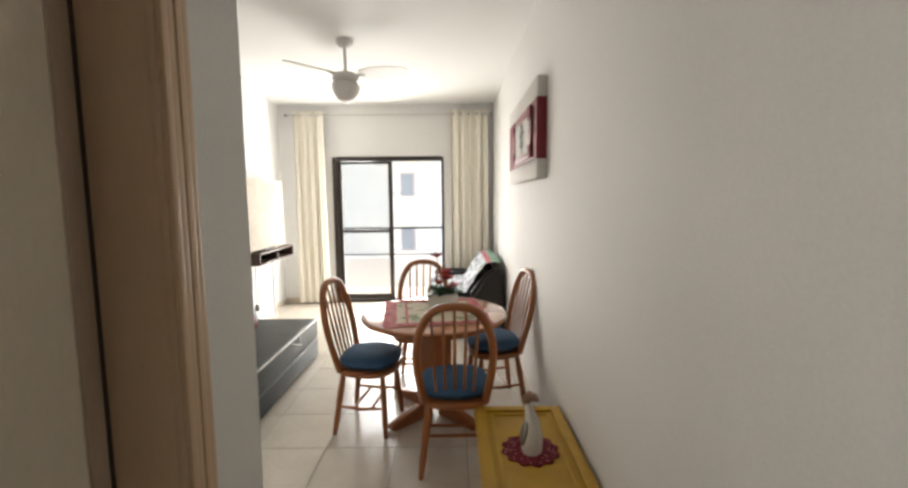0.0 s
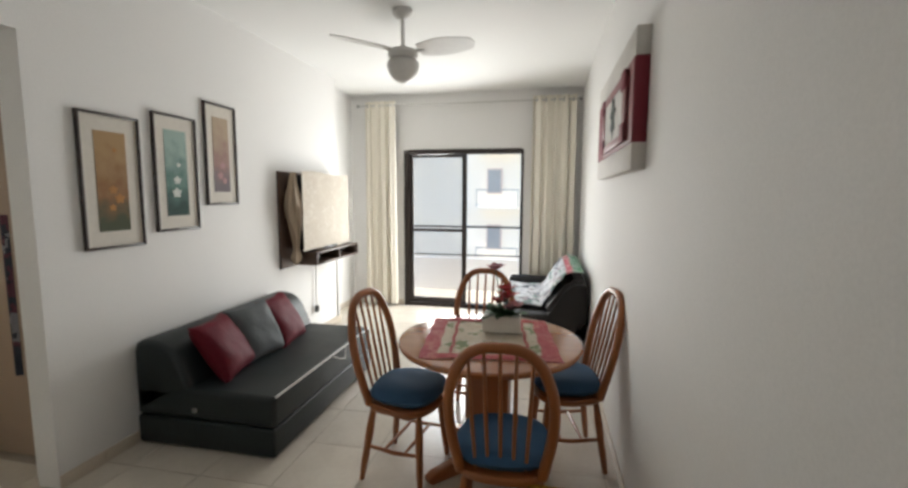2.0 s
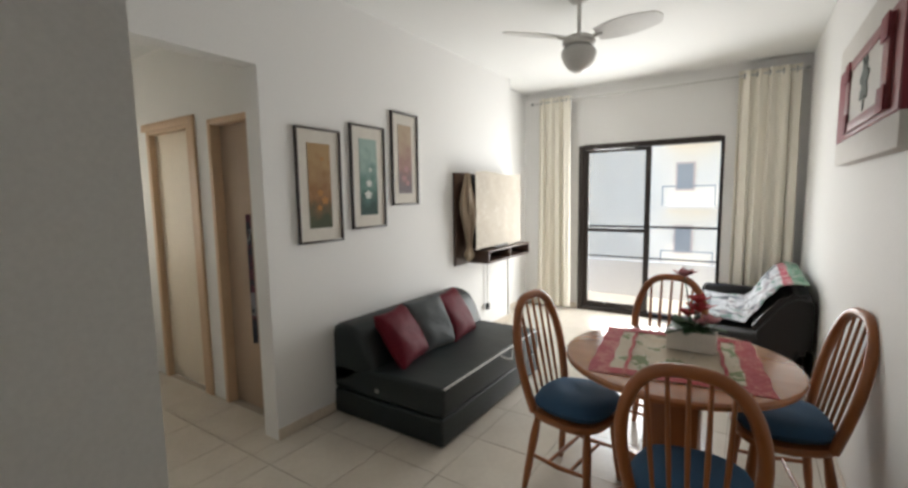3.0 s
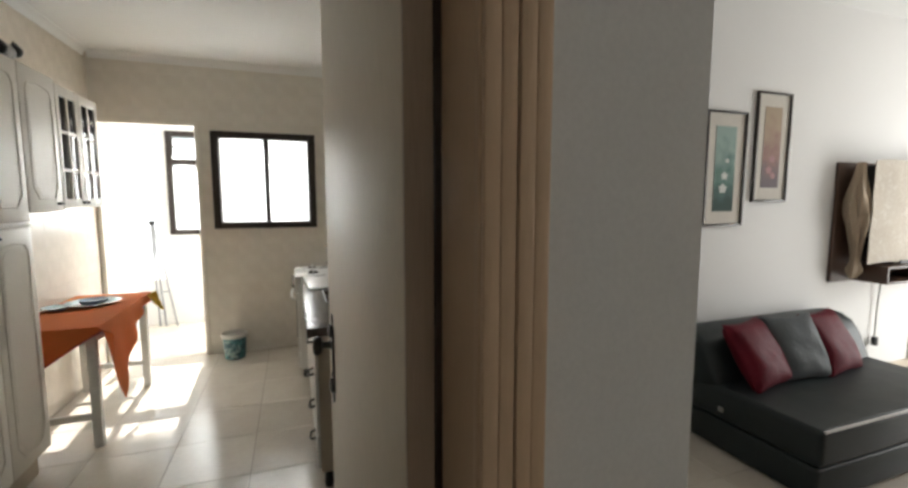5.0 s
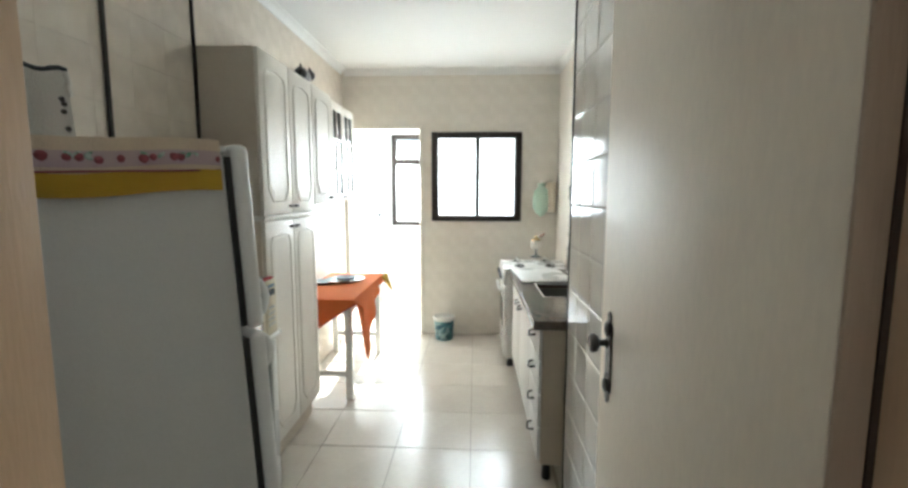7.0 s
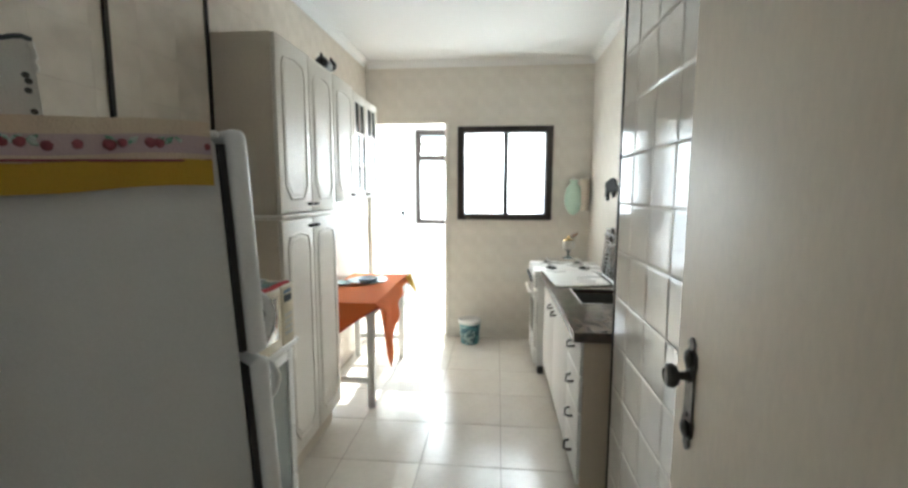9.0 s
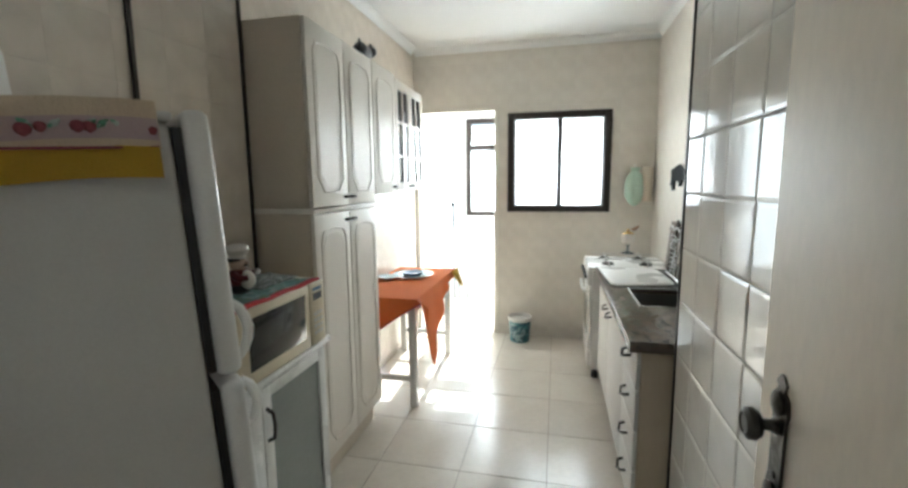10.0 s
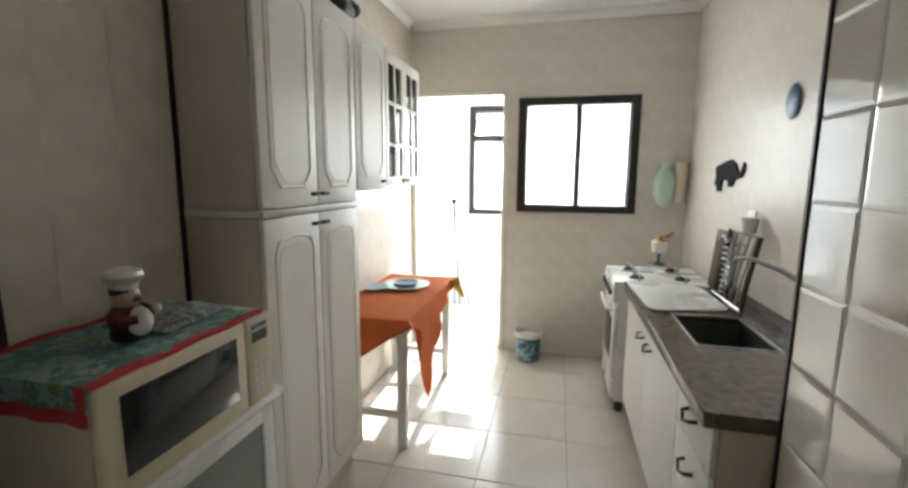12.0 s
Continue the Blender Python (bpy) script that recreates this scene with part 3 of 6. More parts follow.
def cove(name, pts, z, size, mat, closed=False):
    bm = bmesh.new()
    for (x0, y0, nx, ny), (x1, y1, _, _) in zip(pts, pts[1:]):
        prof = [(0, -size), (size * 0.12, -size * 0.95), (size * 0.3, -size * 0.5), (size * 0.62, -size * 0.2), (size, -size * 0.1), (size, 0.0), (0, 0)]
        a = [bm.verts.new((x0 + nx * d, y0 + ny * d, z + h)) for d, h in prof]
        b = [bm.verts.new((x1 + nx * d, y1 + ny * d, z + h)) for d, h in prof]
        for k in range(len(prof)):
            q = (k + 1) % len(prof)
            bm.faces.new((a[k], a[q], b[q], b[k]))
        bm.faces.new(a)
        bm.faces.new(b)
    bmesh.ops.recalc_face_normals(bm, faces=bm.faces[:])
    return solid(name, bm, mat, kind=T)


cove("trim_kitchen_cornice", [(XK + 0.003, -1.1, 1, 0), (XK + 0.003, YRK, 1, 0)], H_KIT - 0.002, 0.055, M_CEIL)
cove("trim_kitchen_cornice_sink", [(XK + 0.06, YRK - 0.003, 0, -1), (-2.3, YRK - 0.003, 0, -1)], H_KIT - 0.002, 0.055, M_CEIL)
cove("trim_kitchen_cornice_cabinets", [(XK + 0.06, YL + 0.003, 0, 1), (-0.66, YL + 0.003, 0, 1)], H_KIT - 0.002, 0.055, M_CEIL)

# laundry beyond the kitchen, open to the day; its side opening is added for a lamp
solid("wall_laundry", boxes((-6.35, -6.22, -1.75, -1.45, 0, 2.6), (-6.35, -6.22, -1.45, -0.95, 0, 0.55), (-6.35, -6.22, -1.45, -0.95, 2.27, 2.6), (-6.35, -6.22, -0.95, -0.85, 0, 2.6), (-6.35, -6.22, -0.85, 0.35, 0, 1.10), (-6.35, -6.22, -0.85, 0.35, 2.27, 2.6), (-6.35, -6.22, 0.35, 0.88, 0, 2.6),
                            (-6.22, -6.06, 0.75, 0.88, 0, 2.6), (-5.14, XK - 0.13, 0.75, 0.88, 0, 2.6), (-6.06, -5.14, 0.75, 0.88, 0, 1.0), (-6.06, -5.14, 0.75, 0.88, 2.2, 2.6), (-6.35, XK - 0.13, -1.88, -1.75, 0, 2.6), (XK - 0.13, XK - 0.12, -1.88, -1.4, 0, 2.6)), M_WALL, kind=T, smooth=0)
solid("ceiling_laundry", boxes((-6.35, XK - 0.13, -1.88, 0.88, 2.6, 2.7)), M_CEIL, kind=T, smooth=0)

# base under the floor tiles
floor_liv = solid("floor_living", boxes((-5.0, XR + 0.15, 0.72, YW + 0.16, -0.15, -0.004), (XD - 0.15, XR + 0.15, -1.45, 0.72, -0.15, -0.004)), M_GROUT, kind=T, smooth=0)
floor_kit = solid("floor_kitchen", boxes((-6.35, XD - 0.151, -1.88, 0.719, -0.15, -0.004), (XK, -2.28, 0.719, 1.12, -0.15, -0.0045)), M_GROUT, kind=T, smooth=0)


def skirting(name, *rows):
    return solid(name, boxes(*rows, bevel=0.003), M_SKIRT, kind=T)


skirting("baseboard_living", (XR - 0.012, XR - 0.001, -1.28, YW - 0.012, 0.001, 0.075), (XL + 0.001, XL + 0.012, 2.40, 5.74, 0.001, 0.075), (-2.619, -2.607, 5.745, YW - 0.012, 0.001, 0.075),
         (-2.607, WX0 - 0.03, YW - 0.012, YW - 0.001, 0.001, 0.075), (WX1 + 0.03, XR - 0.013, YW - 0.012, YW - 0.001, 0.001, 0.075))
skirting("baseboard_passage", (XD + 0.001, XD + 0.012, 0.75, 1.0, 0.001, 0.075), (XD + 0.001, XD + 0.012, -1.28, -0.36, 0.001, 0.075))


# ---- balcony door, windows ----
def bars(*rows):
    return boxes(*rows, bevel=0.003)


bd = thing("window_1", (-1.02, YW + 0.08, 0), "dark bronze aluminium sliding balcony door, part open", "window", kind=T)
part("window_frame", bars((WX0 - 0.02, WX0 + 0.05, YW - 0.012, YW + 0.12, 0, WH), (WX1 - 0.025, WX1 + 0.01, YW - 0.012, YW + 0.12, 0, WH), (WX0 + 0.05, WX1 - 0.025, YW - 0.012, YW + 0.12, WH - 0.055, WH + 0.01), (WX0 + 0.05, WX1 - 0.025, YW - 0.02, YW + 0.12, 0.002, 0.045)), M_ALU, bd)
s1 = part("sash", bars((-1.79, -1.72, YW + 0.02, YW + 0.05, 0.05, WH - 0.06), (-1.03, -0.965, YW + 0.02, YW + 0.05, 0.05, WH - 0.06), (-1.72, -1.03, YW + 0.02, YW + 0.05, 0.05, 0.125), (-1.72, -1.03, YW + 0.02, YW + 0.05, WH - 0.10, WH - 0.06), (-1.72, -1.03, YW + 0.02, YW + 0.05, 1.06, 1.105)), M_ALU, bd)
for z0, z1 in ((0.12, 1.065), (1.10, WH - 0.09)):
    p = part("pane", boxes((-1.725, -1.025, YW + 0.032, YW + 0.037, z0, z1)), M_CLEAR, s1)
    p.visible_shadow = False


# kitchen window
kw = thing("window_2", (XK - 0.06, 0.265, KW[2]), "dark bronze aluminium kitchen window with frosted panes", "window", kind=T)
y0, y1, z0, z1 = KW
xf, xb = XK + 0.02, XK - 0.09
part("window_frame", bars((xb, xf, y0, y0 + 0.062, z0, z1), (xb, xf, y1 - 0.062, y1, z0, z1), (xb, xf, y0 + 0.062, y1 - 0.062, z0, z0 + 0.062), (xb, xf, y0 + 0.062, y1 - 0.062, z1 - 0.062, z1)), M_ALU, kw)
ks = part("sash", bars((XK - 0.05, XK - 0.012, 0.255, 0.300, z0 + 0.062, z1 - 0.062), (XK - 0.05, XK - 0.025, y0 + 0.062, y0 + 0.072, z0 + 0.062, z1 - 0.062), (XK - 0.05, XK - 0.025, y1 - 0.072, y1 - 0.062, z0 + 0.062, z1 - 0.062)), M_ALU, kw)
part("window_latch", tube([(XK - 0.015, 0.277, 1.66), (XK - 0.0, 0.277, 1.64), (XK - 0.0, 0.277, 1.60)], 0.008), M_BLACKP, ks)
for a, b in ((y0 + 0.07, 0.257), (0.298, y1 - 0.07)):
    p = part("pane", boxes((XK - 0.04, XK - 0.035, a, b, z0 + 0.06, z1 - 0.06)), M_FROSTK, ks)

lw = thing("window_3", (-6.28, -0.25, 1.1), "dark bronze aluminium laundry window with a tilting top vent", "window", kind=T)
part("window_frame", bars((-6.32, -6.2, -0.87, -0.81, 1.08, 2.29), (-6.32, -6.2, 0.31, 0.37, 1.08, 2.29), (-6.32, -6.2, -0.81, 0.31, 1.08, 1.14), (-6.32, -6.2, -0.81, 0.31, 2.23, 2.29), (-6.32, -6.2, -0.81, 0.31, 1.90, 1.97), (-6.31, -6.22, -0.36, -0.31, 1.14, 1.90)), M_ALU, lw)
for a, b, c, d in ((-0.81, -0.36, 1.14, 1.90), (-0.31, 0.31, 1.14, 1.90), (-0.81, 0.31, 1.97, 2.23)):
    p = part("pane", boxes((-6.275, -6.27, a, b, c, d)), M_FROST, lw)
    p.visible_shadow = False
# pane over an extra opening, added so sun reaches the floor under the table
p = part("pane", boxes((-6.275, -6.27, -1.45, -0.95, 0.55, 2.27)), M_FROST, lw)
p.visible_shadow = False
part("vent", bars((-6.21, -6.19, -0.81, -0.79, 2.0, 2.21), (-6.21, -6.19, -0.79, 0.3, 2.10, 2.12)), M_ALU, lw)

# balcony and the building across the street
bal = thing("balcony", (-1.0, 7.5, 0), "white balcony with a dark handrail", "balcony", kind=T)
part("slab", boxes((-3.0, 1.0, YW + 0.162, 8.05, -0.16, -0.02)), M_SKIRT, bal)
part("parapet", boxes((-3.0, 1.0, 7.93, 8.05, -0.02, 0.52)), M_WALL, bal)
part("handrail", boxes((-3.0, 1.0, 7.96, 8.01, 1.03, 1.06), bevel=0.004), M_ALU, bal)
part("handrail", boxes((-3.0, 1.0, 7.97, 8.0, 0.56, 0.58), bevel=0.004), M_ALU, bal)
for x in (-2.4, -1.2, 0.0):
    part("post", boxes((x - 0.02, x + 0.02, 7.97, 8.0, 0.50, 1.03)), M_ALU, bal)

GZ = -9.0
solid("ground", boxes((-400, 400, -400, 600, GZ - 0.3, GZ)), M_GROUND, kind=T, smooth=0)
fb = thing("apartment_building", (-2.0, 27.0, GZ), "white rendered apartment block with grey windows and balconies", "building")
part("wall", boxes((-26, 22, 24.0, 36.0, GZ, 7.5)), M_FACADE, fb, smooth=0)
part("roof", boxes((-26.3, 22.3, 23.7, 36.3, 7.5, 7.9)), M_FACADE, fb, smooth=0)
for row in range(5):
    zf = -7.3 + 2.9 * row
    for col in range(7):
        x = -20.6 + 5.9 * col
        w = part("window", boxes((x, x + 0.80, 23.93, 23.998, zf + 0.25, zf + 1.55)), M_FACPINK, fb, smooth=0)
        part("pane", boxes((x + 0.08, x + 0.72, 23.90, 23.926, zf + 0.33, zf + 1.47)), M_FACGLASS, w, smooth=0)
        b = part("balcony", boxes((x - 0.4, x + 1.7, 22.9, 23.995, zf - 0.55, zf - 0.4)), M_FACADE, fb, smooth=0)
        part("handrail", boxes((x - 0.4, x + 1.7, 22.9, 22.94, zf + 0.42, zf + 0.47), (x - 0.4, x - 0.36, 22.9, 22.94, zf - 0.4, zf + 0.42), (x + 1.66, x + 1.7, 22.9, 22.94, zf - 0.4, zf + 0.42)), M_FACGLASS, b, smooth=0)
fb2 = thing("apartment_building", (-20.0, 0.0, GZ), "white rendered apartment block seen through frosted glass", "building")
part("wall", boxes((-34, -26, -18.0, 14.0, GZ, 2.5)), M_FACADE, fb2, smooth=0)
part("roof", boxes((-34.3, -25.7, -18.3, 14.3, 2.5, 2.9)), M_FACADE, fb2, smooth=0)

# ---- doors ----
YH, YJ = 0.684, -0.245                   # kitchen doorway: hinge side, latch side
XF = XD + 0.028                         # face of the architrave
df = thing("door_frame", (XD, 0.25, 0), "cream painted wooden frame with fluted architrave", "door frame", kind=T)
part("jamb", boxes((-0.66, XF - 0.016, YH, 0.711, 0, 2.125), bevel=0.002), M_JAMB, df)
part("jamb", boxes((-0.66, XF - 0.016, YJ - 0.024, YJ, 0, 2.125), bevel=0.002), M_JAMB, df)
part("jamb", boxes((-0.66, XF - 0.016, YJ, YH, 2.10, 2.125), bevel=0.002), M_JAMB, df)


def architrave(ya, yb, z0, z1, upright=True):
    rows = [(XD + 0.001, XF - 0.011, ya, yb, z0, z1)]
    n = 4
    for k in range(n):
        if upright:
            w = (yb - ya) / n
            rows.append((XF - 0.0105, XF - 0.0025 * (k % 2), ya + w * k + 0.0007, ya + w * (k + 1) - 0.0007, z0, z1))
        else:
            w = (z1 - z0) / n
            rows.append((XF - 0.0105, XF - 0.004 * (k % 2), ya, yb, z0 + w * k + 0.003, z0 + w * (k + 1) - 0.003))
    return boxes(*rows, bevel=0.0025)


part("architrave", architrave(YH - 0.001, YH + 0.077, 0, 2.20), M_JAMB, df)
part("architrave", architrave(YJ - 0.085, YJ + 0.003, 0, 2.20), M_JAMB, df)
part("architrave", architrave(YJ + 0.0035, YH - 0.0035, 2.10, 2.20, False), M_JAMB, df)

dr = thing("door_1", (-0.66, 0.60, 0), "cream painted flush door standing wide open", "door", kind=T)
SWING = Matrix.Translation((-0.637, 0.634, 0)) @ Matrix.Rotation(radians(3.7), 4, "Z") @ Matrix.Translation((0.637, -0.634, 0))
leaf = part("leaf", turned(box(-1.337, -0.644, 0.634, 0.674, 0.012, 2.085, 0.003), SWING), M_DOOR, dr)
part("edge_strip", turned(box(-0.6435, -0.637, 0.635, 0.673, 0.012, 2.085, 0.002), SWING), M_EDGE, dr, "brown hinge edge, deepened for shade")
# dark strip added in the hinge gap, standing for the shade there
part("seal", boxes((-0.650, -0.6405, 0.6755, 0.6835, 0.012, 2.085)), M_DARKGAP, dr)
for z in (0.28, 0.98):
    part("hinge", tube([(-0.634, 0.679, z - 0.045), (-0.634, 0.679, z + 0.045)], 0.004), M_DARKSTEEL, dr)


def knob_plate(parent, x, y, z0, z1):
    out = []
    h = z1 - z0
    for u, w in ((0, 0.004), (0.05, 0.014), (0.10, 0.010), (0.14, 0.021), (0.24, 0.024), (0.30, 0.019), (0.70, 0.019), (0.76, 0.024), (0.86, 0.021), (0.90, 0.010), (0.95, 0.014), (1, 0.004)):
        out.append((w, z0 + h * u))
    ring = [(x + w, z) for w, z in out] + [(x - w, z) for w, z in reversed(out)]
    bm = bmesh.new()
    f = bm.faces.new([bm.verts.new((a, y, b)) for a, b in ring])
    up = bmesh.ops.extrude_face_region(bm, geom=[f])
    bmesh.ops.translate(bm, vec=(0, -0.006, 0), verts=[v for v in up["geom"] if isinstance(v, bmesh.types.BMVert)])
    bmesh.ops.recalc_face_normals(bm, faces=bm.faces[:])
    plate = part("door_plate", bm, M_DARKSTEEL, parent, "aged bronze lock plate")
    for za in (z0 + h * 0.19, z0 + h * 0.81):
        part("rosette", turned(lathe([(0.002, 0.0), (0.012, 0.003), (0.017, 0.0), (0.019, 0.007), (0.012, 0.010), (0.002, 0.012)], 18), Matrix.Translation((x, y - 0.004, za)) @ Matrix.Rotation(radians(90), 4, "X")), M_DARKSTEEL, plate)
    zk = z0 + h * 0.66
    knob = turned(lathe([(0.004, 0.0), (0.014, 0.003), (0.009, 0.008), (0.008, 0.022), (0.020, 0.026), (0.0245, 0.033), (0.024, 0.042), (0.016, 0.047), (0.013, 0.045), (0.003, 0.046)], 24), Matrix.Translation((x, y - 0.006, zk)) @ Matrix.Rotation(radians(90), 4, "X"))
    part("knob", knob, M_DARKSTEEL, plate, "round ringed bronze knob")
    part("keyhole", turned(lathe([(0.006, 0), (0.006, 0.002), (0.002, 0.003)], 12), Matrix.Translation((x, y - 0.006, z0 + h * 0.32)) @ Matrix.Rotation(radians(90), 4, "X")), M_BLACKP, plate)


knob_plate(leaf, -1.275, 0.5955, 0.975, 1.21)

# entrance door behind, doors of the hall
ed = thing("door_2", (0.0, -1.3, 0), "cream painted entrance door, closed", "door", kind=T)
part("leaf", box(-0.40, 0.40, -1.298, -1.27, 0.01, 2.1, 0.004), M_DOOR, ed)
hd = thing("door_3", (-3.86, 2.58, 0), "cream hall door, closed", "door", kind=T)
part("leaf", box(-4.17, -3.55, 2.585, 2.62, 0.01, 2.10, 0.004), M_DOOR, hd)
part("frame", boxes((-4.22, -4.17, 2.535, 2.69, 0, 2.13), (-3.55, -3.50, 2.535, 2.69, 0, 2.13), (-4.17, -3.55, 2.535, 2.69, 2.10, 2.13), (-3.50, -3.43, 2.53, 2.548, 0, 2.19), (-4.29, -3.50, 2.53, 2.548, 2.13, 2.19), bevel=0.003), M_JAMB, hd)
for z in (0.25, 1.05, 1.85):
    part("hinge", tube([(-3.556, 2.58, z - 0.05), (-3.556, 2.58, z + 0.05)], 0.01), M_DARKSTEEL, hd)
h2 = thing("door_frame", (-2.93, 2.6, 0), "cream painted frame with a closed brown door in the hall", "door frame", kind=T)
part("frame", boxes((-3.24, -3.20, 2.53, 2.69, 0, 2.13), (-2.66, -2.62, 2.53, 2.69, 0, 2.13), (-3.20, -2.66, 2.53, 2.69, 2.09, 2.13), bevel=0.003), M_JAMB, h2)
# brown leaf, its tone also carrying the hall's shade
part("leaf", box(-3.197, -2.663, 2.60, 2.635, 0.01, 2.087, 0.003), M_EDGE, h2)
solid("hanging_towel", sheet(lambda u, v: (-2.80 + 0.035 * u, 2.515 + 0.008 * math.sin(u * 9), 0.55 + 0.90 * v), 10, 6, 0.01), patterned("blue_red_print_towel", ((0.05, 0.055, 0.07), (0.13, 0.05, 0.07), (0.26, 0.26, 0.28), (0.04, 0.045, 0.06)), 12), "blue and red printed towel hanging on a hall door", "towel")


# ---- living room ----
def curtain(x0, x1, label, seed):
    r = random.Random(seed)
    ph = [r.uniform(0, 6) for _ in range(4)]
    c = thing("curtain", ((x0 + x1) / 2, 6.56, 0.02), label, "curtain", "curtains at the balcony door")

    def f(u, v):
        x = x0 + (x1 - x0) * u
        fold = 0.030 * math.sin(u * (x1 - x0) * 58 + ph[0]) + 0.012 * math.sin(u * (x1 - x0) * 101 + ph[1]) + 0.012 * math.sin(v * 3 + u * 5 + ph[2])
        return (x + 0.012 * math.sin(u * 40 + v * 2), 6.57 + fold * (0.75 + 0.35 * (1 - v)), 0.03 + 2.80 * v)
    part("cloth", sheet(f, 110, 14, 0.004), M_CURTAIN, c)
    n = max(3, int((x1 - x0) / 0.11))
    for k in range(n):
        x = x0 + (x1 - x0) * (k + 0.5) / n
        ring = [(x, 6.57 + 0.028 * math.cos(a), 2.775 + 0.028 * math.sin(a)) for a in [2 * math.pi * q / 14 for q in range(14)]]
        part("eyelet", tube(ring, 0.006, 6, closed=True), M_STEEL, c)


curtain(-2.38, -1.93, "cream eyelet curtain drawn aside, hanging to the floor", 1)
curtain(-0.10, 0.46, "cream eyelet curtain bunched beside the balcony door", 2)
rod = thing("curtain_rod", (-1.0, 6.57, 2.77), "slim steel curtain rod under the ceiling", "curtain rod")
part("pole", tube([(-2.45, 6.57, 2.775), (0.50, 6.57, 2.775)], 0.011), M_GREYPL, rod)
for x in (-2.47, 0.49):
    part("finial", lathe([(0.004, -0.022), (0.02, -0.012), (0.024, 0), (0.02, 0.012), (0.004, 0.022)], 14, (x, 6.57, 2.775)), M_STEEL, rod)
for x in (-2.30, -1.95, 0.0, 0.40):
    part("bracket", tube([(x, 6.57, 2.775), (x, 6.64, 2.80), (x, YW - 0.001, 2.80)], 0.008), M_STEEL, rod)

# ceiling fan with a globe
FX, FY = -0.99, 3.99
fan = thing("ceiling_fan", (FX, FY, 2.4), "white three-blade ceiling fan with an opal globe lamp", "ceiling fan")
part("canopy", lathe([(0.075, 0.0), (0.078, -0.02), (0.055, -0.05), (0.025, -0.062), (0.02, -0.065)], 28, (FX, FY, H_LIV - 0.001)), M_FAN, fan)
part("rod", tube([(FX, FY, H_LIV - 0.06), (FX, FY, 2.66)], 0.014, 12), M_FAN, fan)
part("motor", lathe([(0.02, 0.06), (0.05, 0.045), (0.10, 0.03), (0.115, 0.0), (0.11, -0.03), (0.08, -0.04)], 32, (FX, FY, 2.62)), M_FAN, fan)
part("globe", lathe([(0.085, 0.0), (0.118, -0.03), (0.122, -0.06), (0.105, -0.11), (0.07, -0.155), (0.03, -0.178), (0.004, -0.183)], 32, (FX, FY, 2.59)), M_GLOBE, fan, "opal glass globe")
for ang in (225, 353, 110):
    def blade(u, v):
        r = 0.13 + 0.43 * u
        w = (0.055 + 0.05 * math.sin(math.pi * min(1, u * 0.9 + 0.1))) * (1 if u < 0.92 else math.sqrt(max(0.02, 1 - ((u - 0.92) / 0.08) ** 2)))
        a = radians(ang)
        t = (v - 0.5) * 2 * w
        return (FX + r * math.cos(a) - t * math.sin(a), FY + r * math.sin(a) + t * math.cos(a), 2.645 - t * 0.24 + 0.012 * u)
    part("blade", sheet(blade, 24, 6, 0.007), M_FAN, fan)
    a = radians(ang)
    part("blade_arm", tube([(FX + 0.09 * math.cos(a), FY + 0.09 * math.sin(a), 2.632), (FX + 0.17 * math.cos(a), FY + 0.17 * math.sin(a), 2.646)], 0.014, 8), M_FAN, fan)

# framed prints
def print_frame(y0, y1, z0, z1, art, blooms, petal, label):
    t = thing("framed_picture", (XL, (y0 + y1) / 2, z0), label, "picture", "framed flower prints on the wall")
    w, x0, x1 = 0.014, XL + 0.001, XL + 0.024
    part("frame", boxes((x0, x1, y0, y0 + w, z0, z1), (x0, x1, y1 - w, y1, z0, z1), (x0, x1, y0 + w, y1 - w, z0, z0 + w), (x0, x1, y0 + w, y1 - w, z1 - w, z1), bevel=0.002), M_FRAMEB, t)
    part("mat", boxes((x0, XL + 0.010, y0 + w, y1 - w, z0 + w, z1 - w)), M_MAT, t)
    m, mz = (y1 - y0) * 0.245, (z1 - z0) * 0.13
    pr = part("print", boxes((XL + 0.010, XL + 0.0125, y0 + m, y1 - m, z0 + mz, z1 - mz)), art, t)
    for fy, fz, r in blooms:
        cy, cz = y0 + m + fy * (y1 - y0 - 2 * m), z0 + mz + fz * (z1 - z0 - 2 * mz)
        pts = [(cy + r * (0.8 + 0.2 * math.sin(5 * a)) * math.cos(a), cz + r * (0.8 + 0.2 * math.sin(5 * a)) * math.sin(a) * 0.9) for a in [2 * math.pi * k / 18 for k in range(18)]]
        bm = bmesh.new()
        f = bm.faces.new([bm.verts.new((XL + 0.0128, a, b)) for a, b in pts])
        up = bmesh.ops.extrude_face_region(bm, geom=[f])
        bmesh.ops.translate(bm, vec=(0.0012, 0, 0), verts=[v for v in up["geom"] if isinstance(v, bmesh.types.BMVert)])
        bmesh.ops.recalc_face_normals(bm, faces=bm.faces[:])
        part("bloom", bm, petal, pr)


print_frame(2.63, 3.01, 1.248, 2.022, M_ART1, ((0.5, 0.42, 0.03), (0.7, 0.33, 0.035), (0.45, 0.24, 0.025), (0.62, 0.82, 0.015)), M_PETALO, "dark framed print of ochre flowers in an ivory mat")
